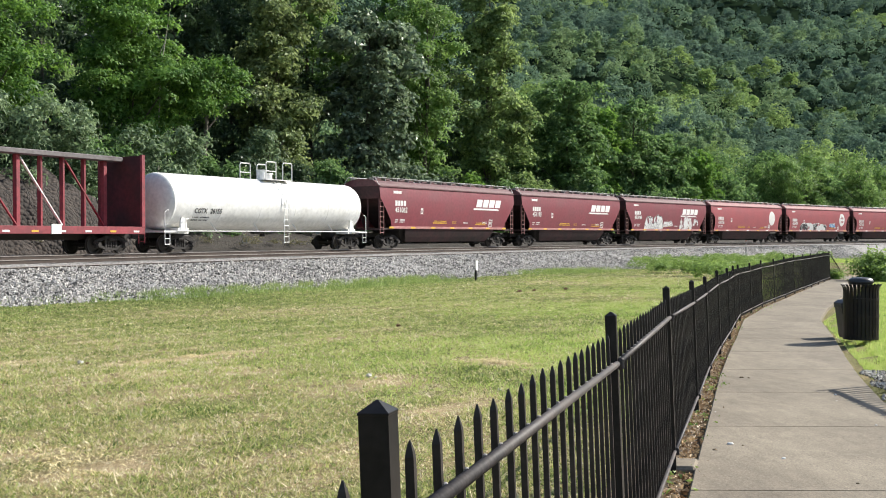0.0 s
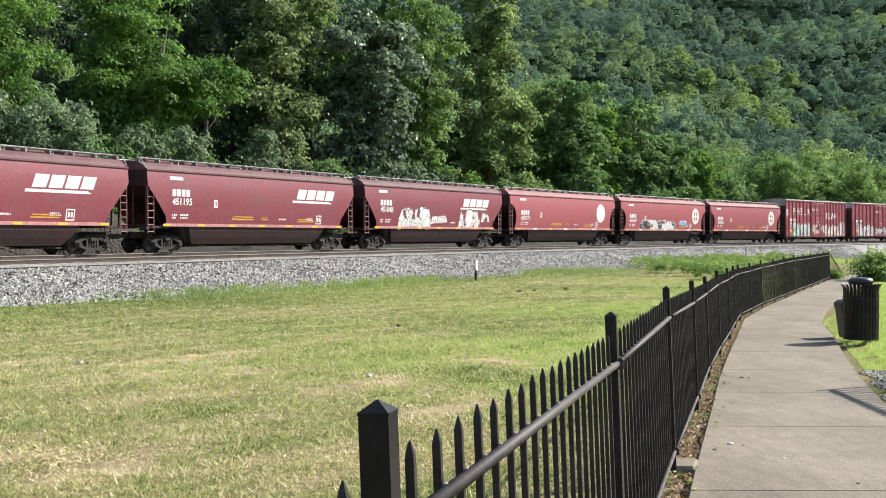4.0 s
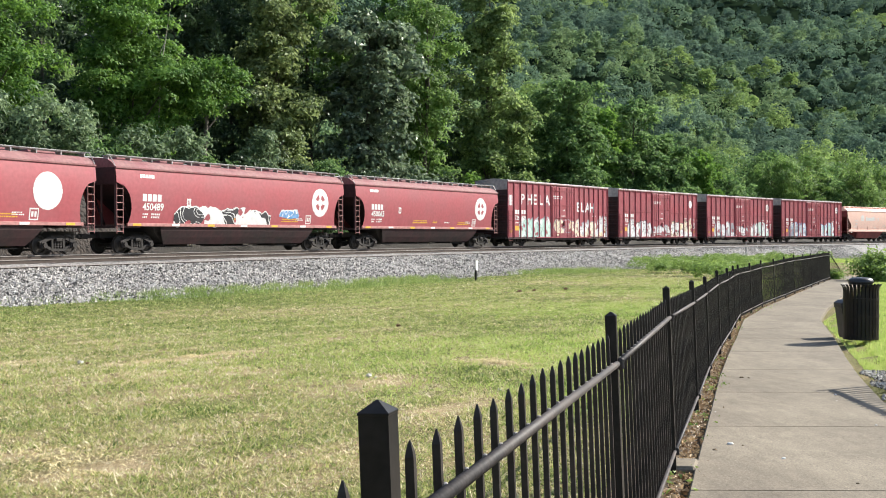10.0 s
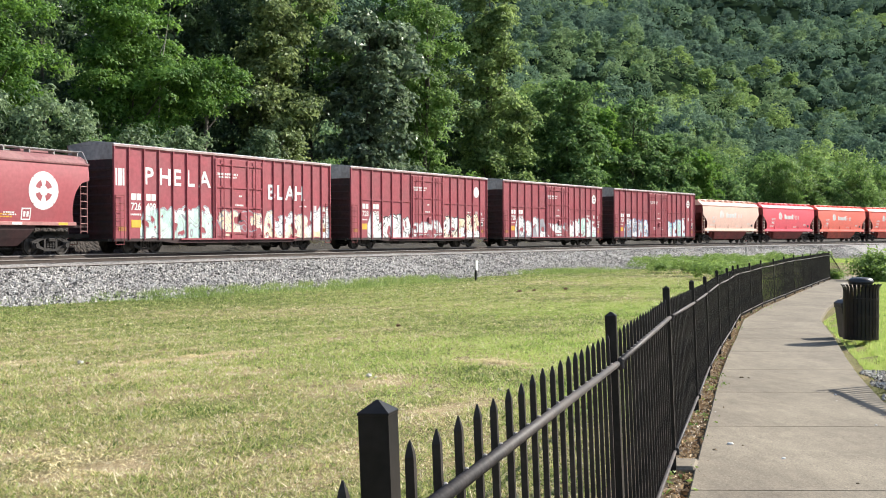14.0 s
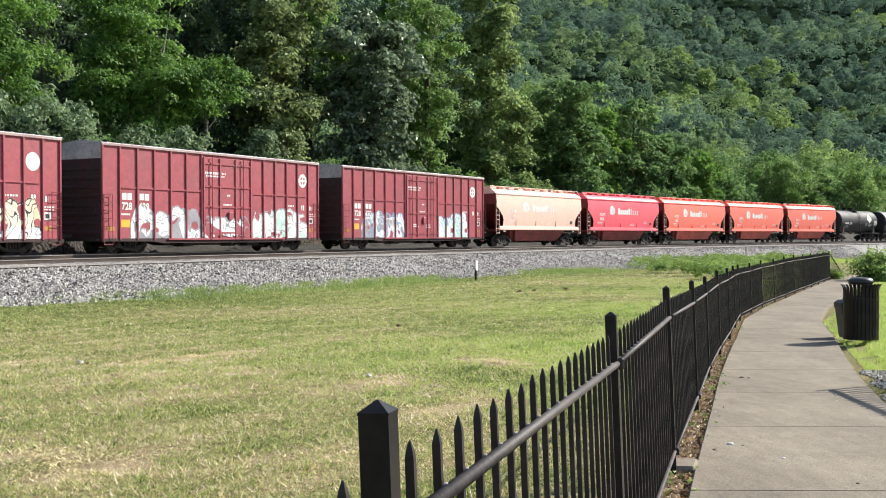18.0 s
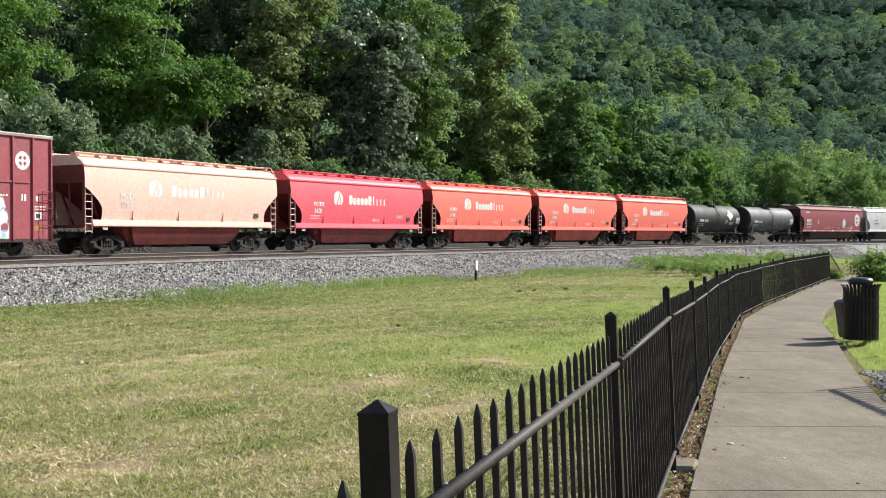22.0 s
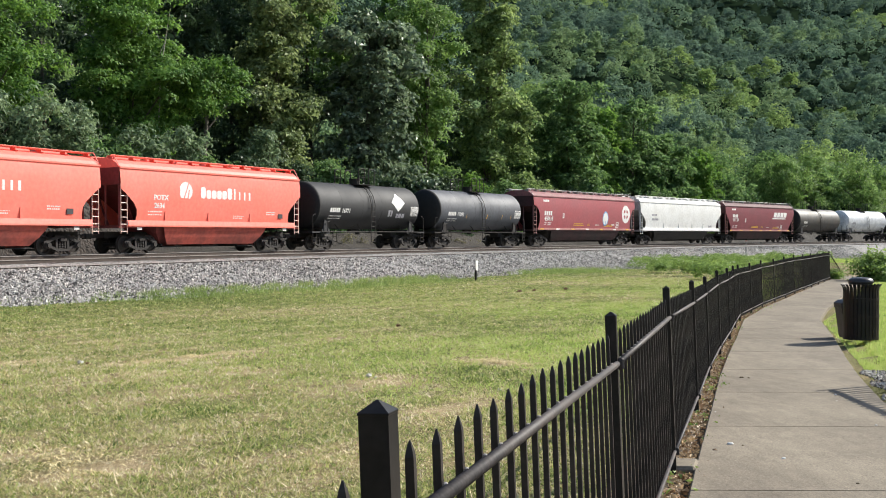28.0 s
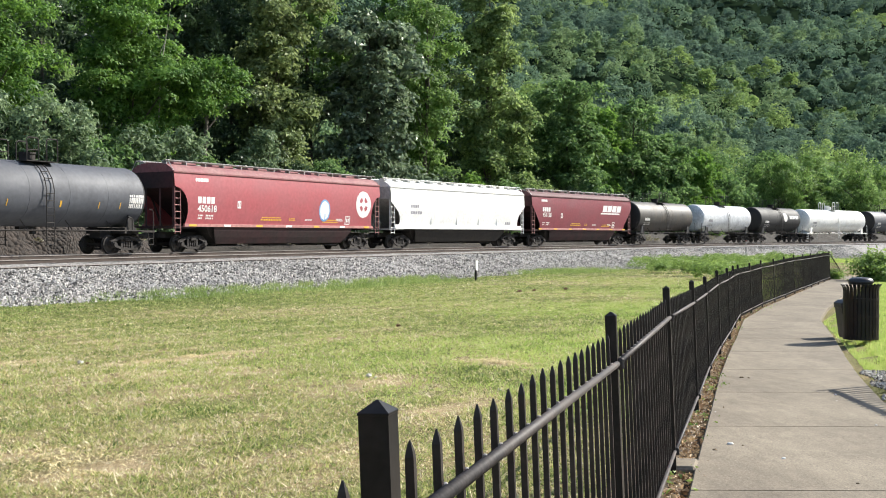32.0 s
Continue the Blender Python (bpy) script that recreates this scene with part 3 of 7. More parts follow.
def fence_run(line, tops, lean, joined_from, label, zfoot, thick=1.0):
    """Posts with panels between them: two rails and pointed pickets; the far pickets of a long run are joined."""
    fence = root("fence", label, "fence")
    picket = picket_geo(0.0, 1.0, thick).mesh("picket", PICKET)
    bead = Geo().loft([[(math.cos(q) * 0.007 * k, math.sin(q) * 0.0055 * k, z) for q in (6.283 * c / 6 for c in range(6))] for k, z in ((1, -0.003), (0.9, 0.002), (0.4, 0.004))]).mesh("weld_bead", BEAD)
    rest = Geo()
    posts = {}
    for i in range(len(line) - 1):
        a, b = line[i], line[i + 1]
        yaw = math.atan2((b - a).y, (b - a).x)
        m = Matrix.Translation((a.x, a.y, 0)) @ Matrix.Rotation(yaw, 4, "Z") @ Matrix.Rotation(lean, 4, "X")
        L = (b - a).length
        za, zb = tops[i], tops[i + 1]
        fa, fb = zfoot(a.y), zfoot(b.y)
        for k, (z, f, q) in enumerate(((za, fa, 0.0), (zb, fb, L))):
            if k == 0 or i == len(line) - 2:
                o = part("post", fence_post(z, f - 0.1), BLACK, fence)
                o.matrix_world = m @ Matrix.Translation((q, 0, 0))
                block = i == 3 and thick == 1.0
                ft = part("footing", Geo().box(-0.02 if block else -0.11, -0.155 if block else -0.11, f - 0.25, 0.30 if block else 0.11, 0.11, f + (0.03 if block else -0.035), 0.02), CONCRETE if block else MULCH, fence, "rough concrete post footing")
                ft.matrix_world = m @ Matrix.Translation((q, 0, 0))
        r = 0.0132 if thick == 1.0 else 0.034
        da, db = (0.186 if i < 2 else 0.214), (0.186 if i < 1 else 0.214)
        # the round rails run past the posts on the path's side; a small clip holds each joint
        top = part("top_rail", Geo().tube((0, -0.019, za - da), (L, -0.019, zb - db), r, 12), RAIL_PAINT, fence, "round top rail with worn paint", True)
        top.matrix_world = m
        low = part("bottom_rail", Geo().tube((0, -0.019, fa + 0.13), (L, -0.019, fb + 0.13), r * 0.9, 10), RAIL_PAINT, fence, "round bottom rail with worn paint", True)
        low.matrix_world = m
        for z in (za - da, fa + 0.13):
            clip = part("rail_clip", Geo().box(-0.012, -0.046, z - 0.025, 0.012, -0.02, z + 0.025, 0.006), RAIL_PAINT, fence)
            clip.matrix_world = m
        rg = random.Random(i)
        for j in range(1, 20):
            x = L * j / 20 + rg.uniform(-0.004, 0.004)
            z1 = za - 0.083 + (zb - za) * j / 20 + rg.uniform(-0.004, 0.004)
            z0 = fa + 0.07 + (fb - fa) * j / 20
            if i >= joined_from:
                vs = [tuple(m @ Vector((x + v.co.x, v.co.y, z0 + v.co.z * (z1 - z0)))) for v in picket.vertices]
                rest.add(vs, [tuple(f.vertices) for f in picket.polygons])
            else:
                o = new("picket", picket)
                o.parent, o.location, o.scale = top, (x, 0, z0), (1, 1, z1 - z0)
                if i < 3 and thick == 1.0:
                    w = new("weld_bead", bead)
                    w.parent, w.location = top, (x - 0.006, -0.013, za - da + (zb - db - za + da) * j / 20 + r * 0.9)
    if rest.v:
        tagged(part("picket_rest", rest, PICKET, fence), kind="stuff")
    return fence


LINE = [p + Vector((0.96, -0.27)) * 0.046 for p in [Vector((-0.87, -1.40))] + [Vector(p) for p in FENCE]]
main_fence = fence_run(LINE, [1.36] + POST_TOP, radians(-2.3), 14, "long black iron fence with pointed pickets, leaning slightly", lambda y: path_z(y) - 0.02)
end = Geo()
for j in range(1, 12):
    end.box(LINE[-1].x + j * 0.0975 - 0.008, LINE[-1].y + j * 0.13 - 0.008, -0.25, LINE[-1].x + j * 0.0975 + 0.008, LINE[-1].y + j * 0.13 + 0.008, 1.08 - j * 0.085)
tagged(part("end_picket", end, BLACK, main_fence, "pickets stepping down at the fence's end"), kind="stuff")
part("end_rail", Geo().beam((LINE[-1].x, LINE[-1].y, 1.0), (LINE[-1].x + 1.1, LINE[-1].y + 1.45, 0.1), 0.03, 0.03), BLACK, main_fence)
# a second, shorter run on the other side of the path; its shadow falls on the slabs
fence_run([Vector((5.46, 12.62)), Vector((5.14, 9.60)), Vector((4.82, 6.58)), Vector((4.50, 3.56))], [1.18] * 4, 0.0, 9, "short black iron fence with pointed pickets beside the path", lambda y: -0.02, 2.3)


def litter_bin(x, y, z):
    b = root("litter_bin", "black slatted metal litter bin with a domed lid", "litter bin")
    b.location = (x, y, z)
    n = 28
    part("liner", Geo().tube((0, 0, 0.05), (0, 0, 0.70), 0.235, 20), material("liner_plastic", (0.006, 0.006, 0.0065), 0.7), b)
    for k in range(n):
        a = 2 * math.pi * k / n
        c, s = math.cos(a), math.sin(a)
        g = Geo()
        pr = [(0.272, 0.03), (0.275, 0.45), (0.275, 0.83), (0.285, 0.90), (0.318, 0.945), (0.325, 0.95)]
        rings = []
        for r, zz in pr:
            w = 0.027 if zz < 0.7 else 0.0225
            rings.append([(c * (r + e) - s * q, s * (r + e) + c * q, zz) for q, e in ((-w, 0), (w, 0), (w, 0.007), (-w, 0.007))])
        g.loft(rings)
        part("slat", g, BLACK, b)
    for zz, r in ((0.05, 0.279), (0.42, 0.282), (0.70, 0.282)):
        g = Geo()
        rings = [[(math.cos(t) * (r + e), math.sin(t) * (r + e), zz + h) for e, h in ((0, -0.02), (0.006, -0.02), (0.006, 0.02), (0, 0.02))] for t in (2 * math.pi * i / 32 for i in range(33))]
        part("band", g.loft(rings, caps=False), BLACK, b)
    lid = Geo()
    rings = [[(math.cos(t) * r, math.sin(t) * r, zz) for t in (2 * math.pi * i / 28 for i in range(28))] for r, zz in ((0.18, 0.945), (0.205, 0.98), (0.205, 1.0), (0.185, 1.035), (0.15, 1.055), (0.07, 1.065), (0.01, 1.067))]
    part("lid", lid.loft(rings), material("lid_paint", (0.035, 0.035, 0.04), 0.35), b, "domed black lid", True)
    return b


litter_bin(6.98, 18.4, -0.09)


def recycling_bin(x, y, z):
    b = root("recycling_bin", "dark blue plastic recycling bin behind the litter bin", "recycling bin")
    b.location = (x, y, z)
    blue = material("bin_plastic", (0.012, 0.014, 0.026), 0.45)
    rings = [[(px * k, py * k, zz) for px, py in ((-0.2, -0.17), (-0.17, -0.2), (0.17, -0.2), (0.2, -0.17), (0.2, 0.17), (0.17, 0.2), (-0.17, 0.2), (-0.2, 0.17))] for zz, k in ((0, 0.72), (0.03, 0.75), (0.5, 1.0), (0.52, 1.06), (0.56, 1.06))]
    part("body", Geo().loft(rings), blue, b)
    rings = [[(px * k, py * k, zz) for px, py in ((-0.2, -0.17), (-0.17, -0.2), (0.17, -0.2), (0.2, -0.17), (0.2, 0.17), (0.17, 0.2), (-0.17, 0.2), (-0.2, 0.17))] for zz, k in ((0.563, 1.1), (0.6, 1.08), (0.65, 0.8), (0.67, 0.3))]
    part("lid", Geo().loft(rings), blue, b, "domed lid")


recycling_bin(7.11, 19.25, -0.1)


def gravel_patch():
    """White gravel where the path meets the lawn."""
    rg = np.random.RandomState(31)
    n = 12000
    x, y = rg.uniform(4.2, 6.6, n), rg.uniform(9.2, 14.3, n)
    edge = np.interp(y, [1.5, 25], [-0.1, 6.7]) + 1.80
    keep = (x > edge + 0.06 * np.sin(y * 5)) & (x < edge + 1.6) & (y < 13.9 - (x - 5.0) * 0.25)
    x, y = x[keep], y[keep]
    n = len(x)
    z = np.interp(y, [7, 10, 14, 20], [0.04, 0.0, -0.07, -0.11]) + 0.012 + rg.uniform(-0.01, 0.012, n)
    sz = rg.uniform(0.008, 0.021, n)
    ov = np.array([(1, 0, 0), (-1, 0, 0), (0, 1, 0), (0, -1, 0), (0, 0, 0.8), (0, 0, -0.8)])
    of = np.array([(0, 2, 4), (2, 1, 4), (1, 3, 4), (3, 0, 4), (2, 0, 5), (1, 2, 5), (3, 1, 5), (0, 3, 5)])
    V = ov[None] * sz[:, None, None] * rg.uniform(0.6, 1.3, (n, 6, 1)) + np.stack([x, y, z], -1)[:, None, :]
    F = of[None] + (np.arange(n) * 6)[:, None, None]
    tagged(new("gravel", fast_mesh("gravel", V.reshape(-1, 3), F.reshape(-1, 3), bpy.data.materials["loose_stone"])), "pale loose gravel beside the path", "gravel", kind="stuff")


gravel_patch()


def litter():
    """Dead leaves on the soil strip, crumbs and small stones on the path."""
    rg = np.random.RandomState(41)
    n = 9000
    y = 3.0 + 40 * rg.uniform(0, 1, n) ** 1.7
    edge = np.interp(y, [1.5, 25, 53], [-0.1, 6.7, 18.6])
    x = edge + rg.uniform(-0.26, 0.2, n) - 0.0022 * y
    z = np.array([path_z(v) for v in y]) - 0.03 + rg.uniform(0, 0.02, n)
    D = np.stack([rg.normal(0, 0.5, n), rg.normal(0, 0.5, n), np.ones(n)], -1)
    V, F = leaf_cards(np.stack([x, y, z], -1), D, 0.052, rg, 0.5)
    dead = leaf_material("dead_leaf", (0.16, 0.095, 0.045), (0.62, 0.48, 0.29), 5.0, 0.15)
    tagged(new("leaf_litter", fast_mesh("leaf_litter", V, F, dead)), "dry brown leaves under the fence", "leaves", kind="stuff")
    n = 900
    y = 3.0 + 30 * rg.uniform(0, 1, n) ** 1.4
    x = np.interp(y, [1.5, 25, 53], [-0.1, 6.7, 18.6]) + rg.uniform(-0.3, 0.16, n)
    P = np.stack([x, y, np.array([path_z(v) for v in y]) - 0.02 + rg.uniform(0, 0.04, n)], -1)[np.sin(y * 2.1) + np.sin(y * 5.3) > 0.1]
    V, F = leaf_cards(P, np.array([[0.2, -0.3, 1.0]]) + np.zeros((len(P), 3)), 0.05, rg, 0.5)
    tagged(new("strip_weeds", fast_mesh("strip_weeds", V, F, leaf_material("strip_weed", (0.10, 0.17, 0.04), (0.30, 0.40, 0.12), 4.0, 0.3))), "small green weeds in the soil under the fence", "weeds", kind="stuff")
    for k, (px, py, r, pale) in enumerate(((2.18, 8.35, 0.03, 1), (2.26, 8.3, 0.012, 0), (2.0, 8.1, 0.022, 0), (3.55, 13.1, 0.03, 0), (3.62, 13.05, 0.02, 0), (2.4, 7.75, 0.02, 1), (2.5, 10.1, 0.012, 1), (4.06, 11.4, 0.02, 1), (3.66, 9.3, 0.015, 1), (3.9, 10.9, 0.012, 1), (4.35, 8.9, 0.025, 1), (4.4, 8.75, 0.02, 1), (2.6, 6.9, 0.014, 0))):
        g = Geo()
        rr = random.Random(k)
        g.loft([[(px + math.cos(q) * r * 0.62 * s * rr.uniform(0.8, 1.2) * 1.4, py + math.sin(q) * r * 0.62 * s, path_z(py) - 0.002 + zz * r * 0.6) for q in (6.283 * i / 7 for i in range(7))] for s, zz in ((0.9, 0), (1.0, 0.4), (0.5, 0.9))])
        tagged(part("pebble", g, MARKER_WHITE if pale else MULCH), "small loose pebble lying on the path" if not pale else "small pale pebble lying on the path", "pebble", "pebbles on the path")


def lawn_scraps():
    """Crumpled scraps and dead leaves lying on the lawn."""
    scrap_pale = material("scrap_paper", (0.60, 0.57, 0.50), 0.8, 0, 0.3, 20, 90)
    brown = material("dead_leaf_brown", (0.20, 0.11, 0.06), 0.85, 0, 0.4, 20, 90)
    for k, (x, y, r, pale) in enumerate(((-0.86, 12.9, 0.055, 1), (-0.78, 12.8, 0.03, 1), (-5.0, 15.2, 0.06, 1), (-4.88, 15.1, 0.04, 0), (0.6, 11.8, 0.035, 1), (-0.92, 22.6, 0.07, 0), (2.9, 42.0, 0.12, 0), (3.6, 43.5, 0.12, 0), (5.0, 45.0, 0.13, 0))):
        rr = random.Random(90 + k)
        z = float(ground_z(x, y))
        rings = [[(x + math.cos(q) * r * 0.62 * w * rr.uniform(0.6, 1.4), y + math.sin(q) * r * 0.62 * w * rr.uniform(0.6, 1.4), z + h * r + rr.uniform(-0.2, 0.2) * r) for q in (6.283 * i / 7 for i in range(7))] for w, h in ((0.8, 0.0), (1.1, 0.35), (0.9, 0.6), (0.3, 0.75))]
        tagged(part("scrap" if pale else "dead_leaf", Geo().loft(rings), scrap_pale if pale else brown), "small crumpled pale scrap on the lawn" if pale else "curled brown dead leaf on the lawn", "litter", "litter on the lawn")


def straw():
    """Pale mown straw lying over the dry patches of the lawn."""
    rg = np.random.RandomState(77)
    P = []
    for cx, cy, rx, ry, turn, n in ((0.66, 15.05, 0.33, 0.6, 0.2, 900), (1.12, 14.55, 0.36, 0.2, 0, 350), (-2.6, 7.65, 0.42, 0.5, 0, 700), (-3.6, 15.9, 0.17, 1.5, -0.576, 900), (-5.9, 15.6, 0.5, 0.7, 0, 200)):
        u, v = rg.normal(0, 0.5, n) * rx, rg.normal(0, 0.5, n) * ry
        x, y = cx + u * math.cos(turn) - v * math.sin(turn), cy + u * math.sin(turn) + v * math.cos(turn)
        keep = np.sin(x * 9.0 + 1.7 * np.sin(y * 5.0)) + np.sin(y * 7.0 + x * 4.0) + rg.normal(0, 0.5, n) > -0.3
        P.append(np.stack([x, y, ground_z(x, y) + rg.uniform(0.016, 0.036, n)], -1)[keep])
    P = np.concatenate(P)
    D = np.stack([rg.normal(0, 0.35, len(P)), rg.normal(0, 0.35, len(P)) - 0.2, np.ones(len(P))], -1)
    V, F = leaf_cards(P, D, 0.055, rg, 0.2, 0.2)
    tagged(new("straw", fast_mesh("straw", V, F, leaf_material("straw", (0.46, 0.40, 0.20), (0.84, 0.74, 0.44), 6.0, 0.3))), "pale dry straw lying on the lawn", "straw", kind="stuff")


MARKER_WHITE = material("weathered_white", (0.84, 0.82, 0.78), 0.7, 0, 0.2, 8, 40)
litter()
lawn_scraps()
straw()


def marker_post(x, y, d, height, board, label, tip=None):
    z = max(float(ground_z(x, y)), -0.36) if d > 8.8 else 0.3
    m = root("marker_post", label, "marker post", "lineside marker posts")
    m.location, m.rotation_euler = (x, y, z), (0, 0, radians(62))
    if board:
        part("post", Geo().box(-0.05, -0.05, -0.3, 0.05, 0.05, height * 0.62, 0.01), BLACK, m)
        part("board", Geo().box(-0.14, -0.075, height * 0.5, 0.14, -0.052, height, 0.008), MARKER_WHITE, m, "small white board")
    else:
        part("post", Geo().tube((0, 0, -0.6), (0, 0, height), 0.045, 8), material("marker_grey", (0.3, 0.29, 0.28), 0.7), m)
        part("cap", Geo().tube((0, 0, height - 0.12), (0, 0, height + 0.02), 0.06, 8), material("marker_cap", tip, 0.6), m)


marker_post(1.68, 56.5, 12.0, 1.0, True, "small white marker board on a dark post")
marker_post(*on_line(45.5, 6.6), 6.6, 1.5, False, "thin grey lineside post with a red cap", (0.3, 0.08, 0.06))
marker_post(*on_line(49.5, 6.6), 6.6, 1.3, False, "thin grey lineside post with a dark cap", (0.06, 0.06, 0.06))

# ---- the train ----
def paint(name, c, dust=(0.20, 0.15, 0.12), vary=0.35, rough=0.5):
    return material(name, c, rough, 0, vary, 0.7, 5, 0.03, 0.01, dust)


MAROON = paint("maroon_paint", (0.225, 0.042, 0.058), (0.18, 0.062, 0.07), 0.25)
OXIDE = paint("oxide_paint", (0.385, 0.085, 0.098), (0.29, 0.10, 0.108), 0.2)
BOXRED = paint("boxcar_paint", (0.37, 0.076, 0.095), (0.24, 0.071, 0.079), 0.26)
CRIMSON = paint("crimson_paint", (0.90, 0.12, 0.16), (0.76, 0.16, 0.19), 0.2)
ORANGE = paint("orange_red_paint", (0.96, 0.20, 0.145), (0.85, 0.24, 0.19), 0.2)
PALE = paint("faded_orange_paint", (0.90, 0.60, 0.49), (0.86, 0.48, 0.38), 0.18)
WHITE = paint("white_paint", (0.82, 0.81, 0.785), (0.60, 0.57, 0.52), 0.22)
TANKBLACK = paint("tank_black", (0.012, 0.0122, 0.0145), (0.024, 0.024, 0.026), 0.4, 0.7)
TANKGREY = paint("tank_grey", (0.08, 0.085, 0.10), (0.055, 0.056, 0.066), 0.3, 0.66)
TANKBROWN = paint("tank_brown", (0.05, 0.046, 0.044), (0.085, 0.07, 0.056), 0.5, 0.6)
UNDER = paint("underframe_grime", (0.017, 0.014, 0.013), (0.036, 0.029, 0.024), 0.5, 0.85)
WHEEL = paint("wheel_steel", (0.04, 0.031, 0.026), (0.02, 0.017, 0.015), 0.4, 0.6)
MARK = paint("white_lettering", (0.80, 0.78, 0.75), (0.55, 0.5, 0.47), 0.15, 0.6)
YELLOW = paint("yellow_stripe", (0.75, 0.42, 0.04), (0.6, 0.35, 0.05), 0.2, 0.6)
ROOFGREY = paint("galvanised_roof", (0.48, 0.46, 0.45), (0.22, 0.2, 0.19), 0.4, 0.5)
MAROON_ROOF = paint("sooty_maroon_roof", (0.11, 0.035, 0.042), (0.17, 0.10, 0.095), 0.4, 0.75)
OXIDE_ROOF = paint("sooty_oxide_roof", (0.24, 0.075, 0.082), (0.30, 0.17, 0.155), 0.4, 0.75)
PLACARD = paint("placard_orange", (0.46, 0.19, 0.05), (0.25, 0.11, 0.05), 0.4, 0.7)
# Grime on the car ends, with the shade between cars painted in.
ENDGRIME_SHADE = paint("grimy_shaded_end_paint", (0.055, 0.017, 0.019), (0.03, 0.022, 0.02), 0.5, 0.8)

# couplings along the line at the clip's start
COUPLINGS = [-49.0, -28.69, -8.46, 11.60, 31.32, 51.23, 71.83, 92.63, 112.97, 133.06, 153.47, 173.75, 194.55, 210.58, 226.85, 243.20, 259.30, 275.25, 289.70,
             304.83, 325.65, 346.15, 366.45, 381.60, 396.80, 411.0, 431.6, 446.8]
moving = []


def line_pose(s):
    x, y = on_line(s, -1.6)
    return pose(x, y, rail_z(s), 0, -0.347, math.degrees(LA - s / LR))


def shared(name, me, parent, x=0.0, y=0.0, z=0.0, rz=0.0, label=""):
    """One more object on a mesh that others use too."""
    ob = new(name, me)
    ob.parent = parent
    ob.location, ob.rotation_euler = (x, y, z), (0, 0, radians(rz))
    return tagged(ob, label)


# ---- lettering and painted marks that follow a car's side ----
def decal(name, inside, box, cell, surf, mat, parent, lift=0.006, label=""):
    """A coat of paint on the near side: small flat cells where inside(x, z) holds, laid on the side y = -surf(z)."""
    x0, z0, x1, z1 = box
    xs, zs = np.arange(x0, x1, cell), np.arange(z0, z1, cell)
    X, Z = np.meshgrid(xs, zs)
    keep = inside(X + cell / 2, Z + cell / 2).ravel()
    X, Z = X.ravel()[keep], Z.ravel()[keep]
    if not len(X):
        return None
    V = []
    for dx, dz in ((0, 0), (cell, 0), (cell, cell), (0, cell)):
        z = Z + dz
        V.append(np.stack([X + dx, -surf(z) - lift, z], -1))
    V = np.stack(V, 1).reshape(-1, 3)
    i = np.arange(len(X)) * 4
    ob = new(name, fast_mesh(name, V, np.stack([i, i + 1, i + 2, i + 3], 1), mat))
    ob.parent = parent
    return tagged(ob, label)


def bar_rows(rows, cell_w=0.09, gap=0.035, seed=1):
    """A test for lines of unreadable print: short upright bars along each row (x0, x1, z0, z1)."""
    rg = random.Random(seed)
    bars = []
    for x0, x1, z0, z1 in rows:
        x = x0
        while x < x1:
            w = cell_w * rg.uniform(0.7, 1.3)
            bars.append((x, min(x + w, x1), z0, z1))
            x += w + gap

    def inside(X, Z):
        m = np.zeros(X.shape, dtype=bool)
        for a, b, c, d in bars:
            m |= (X >= a) & (X < b) & (Z >= c) & (Z < d)
        return m
    return inside


def print_bars(rows, surf, mat, parent, name="small_print", cell=0.03, cell_w=0.09, gap=0.035):
    xs, zs = [r[0] for r in rows] + [r[1] for r in rows], [r[2] for r in rows] + [r[3] for r in rows]
    if name == "reporting_mark":
        # each block of the mark is a piece of its own
        for x0, x1, z0, z1 in rows:
            n = max(1, round((x1 - x0 + gap) / (cell_w + gap)))
            w = (x1 - x0 + gap) / n
            for k in range(n):
                decal(name, lambda X, Z: X > -99, (x0 + k * w, z0, x0 + (k + 1) * w - gap, z1), cell, surf, mat, parent)
        return None
    ob = decal(name, bar_rows(rows, cell_w, gap), (min(xs), min(zs), max(xs), max(zs)), cell, surf, mat, parent)
    return tagged(ob, kind="stuff") if ob else None


def digits(body, x, z, height, surf, mat, parent, name="road_number", stretch=1.0, bold=0.012):
    """Figures in the built-in font, lying on the side."""
    cu = bpy.data.curves.new("figures", "FONT")
    cu.body, cu.size = body, height * 1.38
    cu.resolution_u, cu.offset = 3, bold
    tmp = new("figures", cu)
    bpy.context.view_layer.update()
    me = bpy.data.meshes.new_from_object(tmp.evaluated_get(bpy.context.evaluated_depsgraph_get()))
    bpy.data.objects.remove(tmp)
    co = np.zeros(len(me.vertices) * 3, dtype=np.float32)
    me.vertices.foreach_get("co", co)
    co = co.reshape(-1, 3)
    zz = z + co[:, 1]
    out = np.stack([x + co[:, 0] * stretch, -surf(zz) - 0.014, zz], -1).astype(np.float32)
    me.vertices.foreach_set("co", out.ravel())
    me.update()
    me.materials.clear()
    me.materials.append(mat)
    ob = new(name, me)
    ob.parent = parent
    return ob


def disc_emblem(cx, cz, r, surf, parent, plain=False):
    def inside(X, Z):
        dx, dz = X - cx, Z - cz
        d = np.hypot(dx, dz)
        m = d < r
        if not plain:
            a = (np.degrees(np.arctan2(dz, dx)) % 90 - 45)
            m &= ~((d > r * 0.27) & (d < r * 0.58) & (abs(a) < 27))
            m &= ~((d > r * 0.93) & (abs(a) < 2))
        return m
    return decal("emblem", inside, (cx - r, cz - r, cx + r, cz + r), 0.025, surf, MARK, parent, 0.007, "round white emblem")


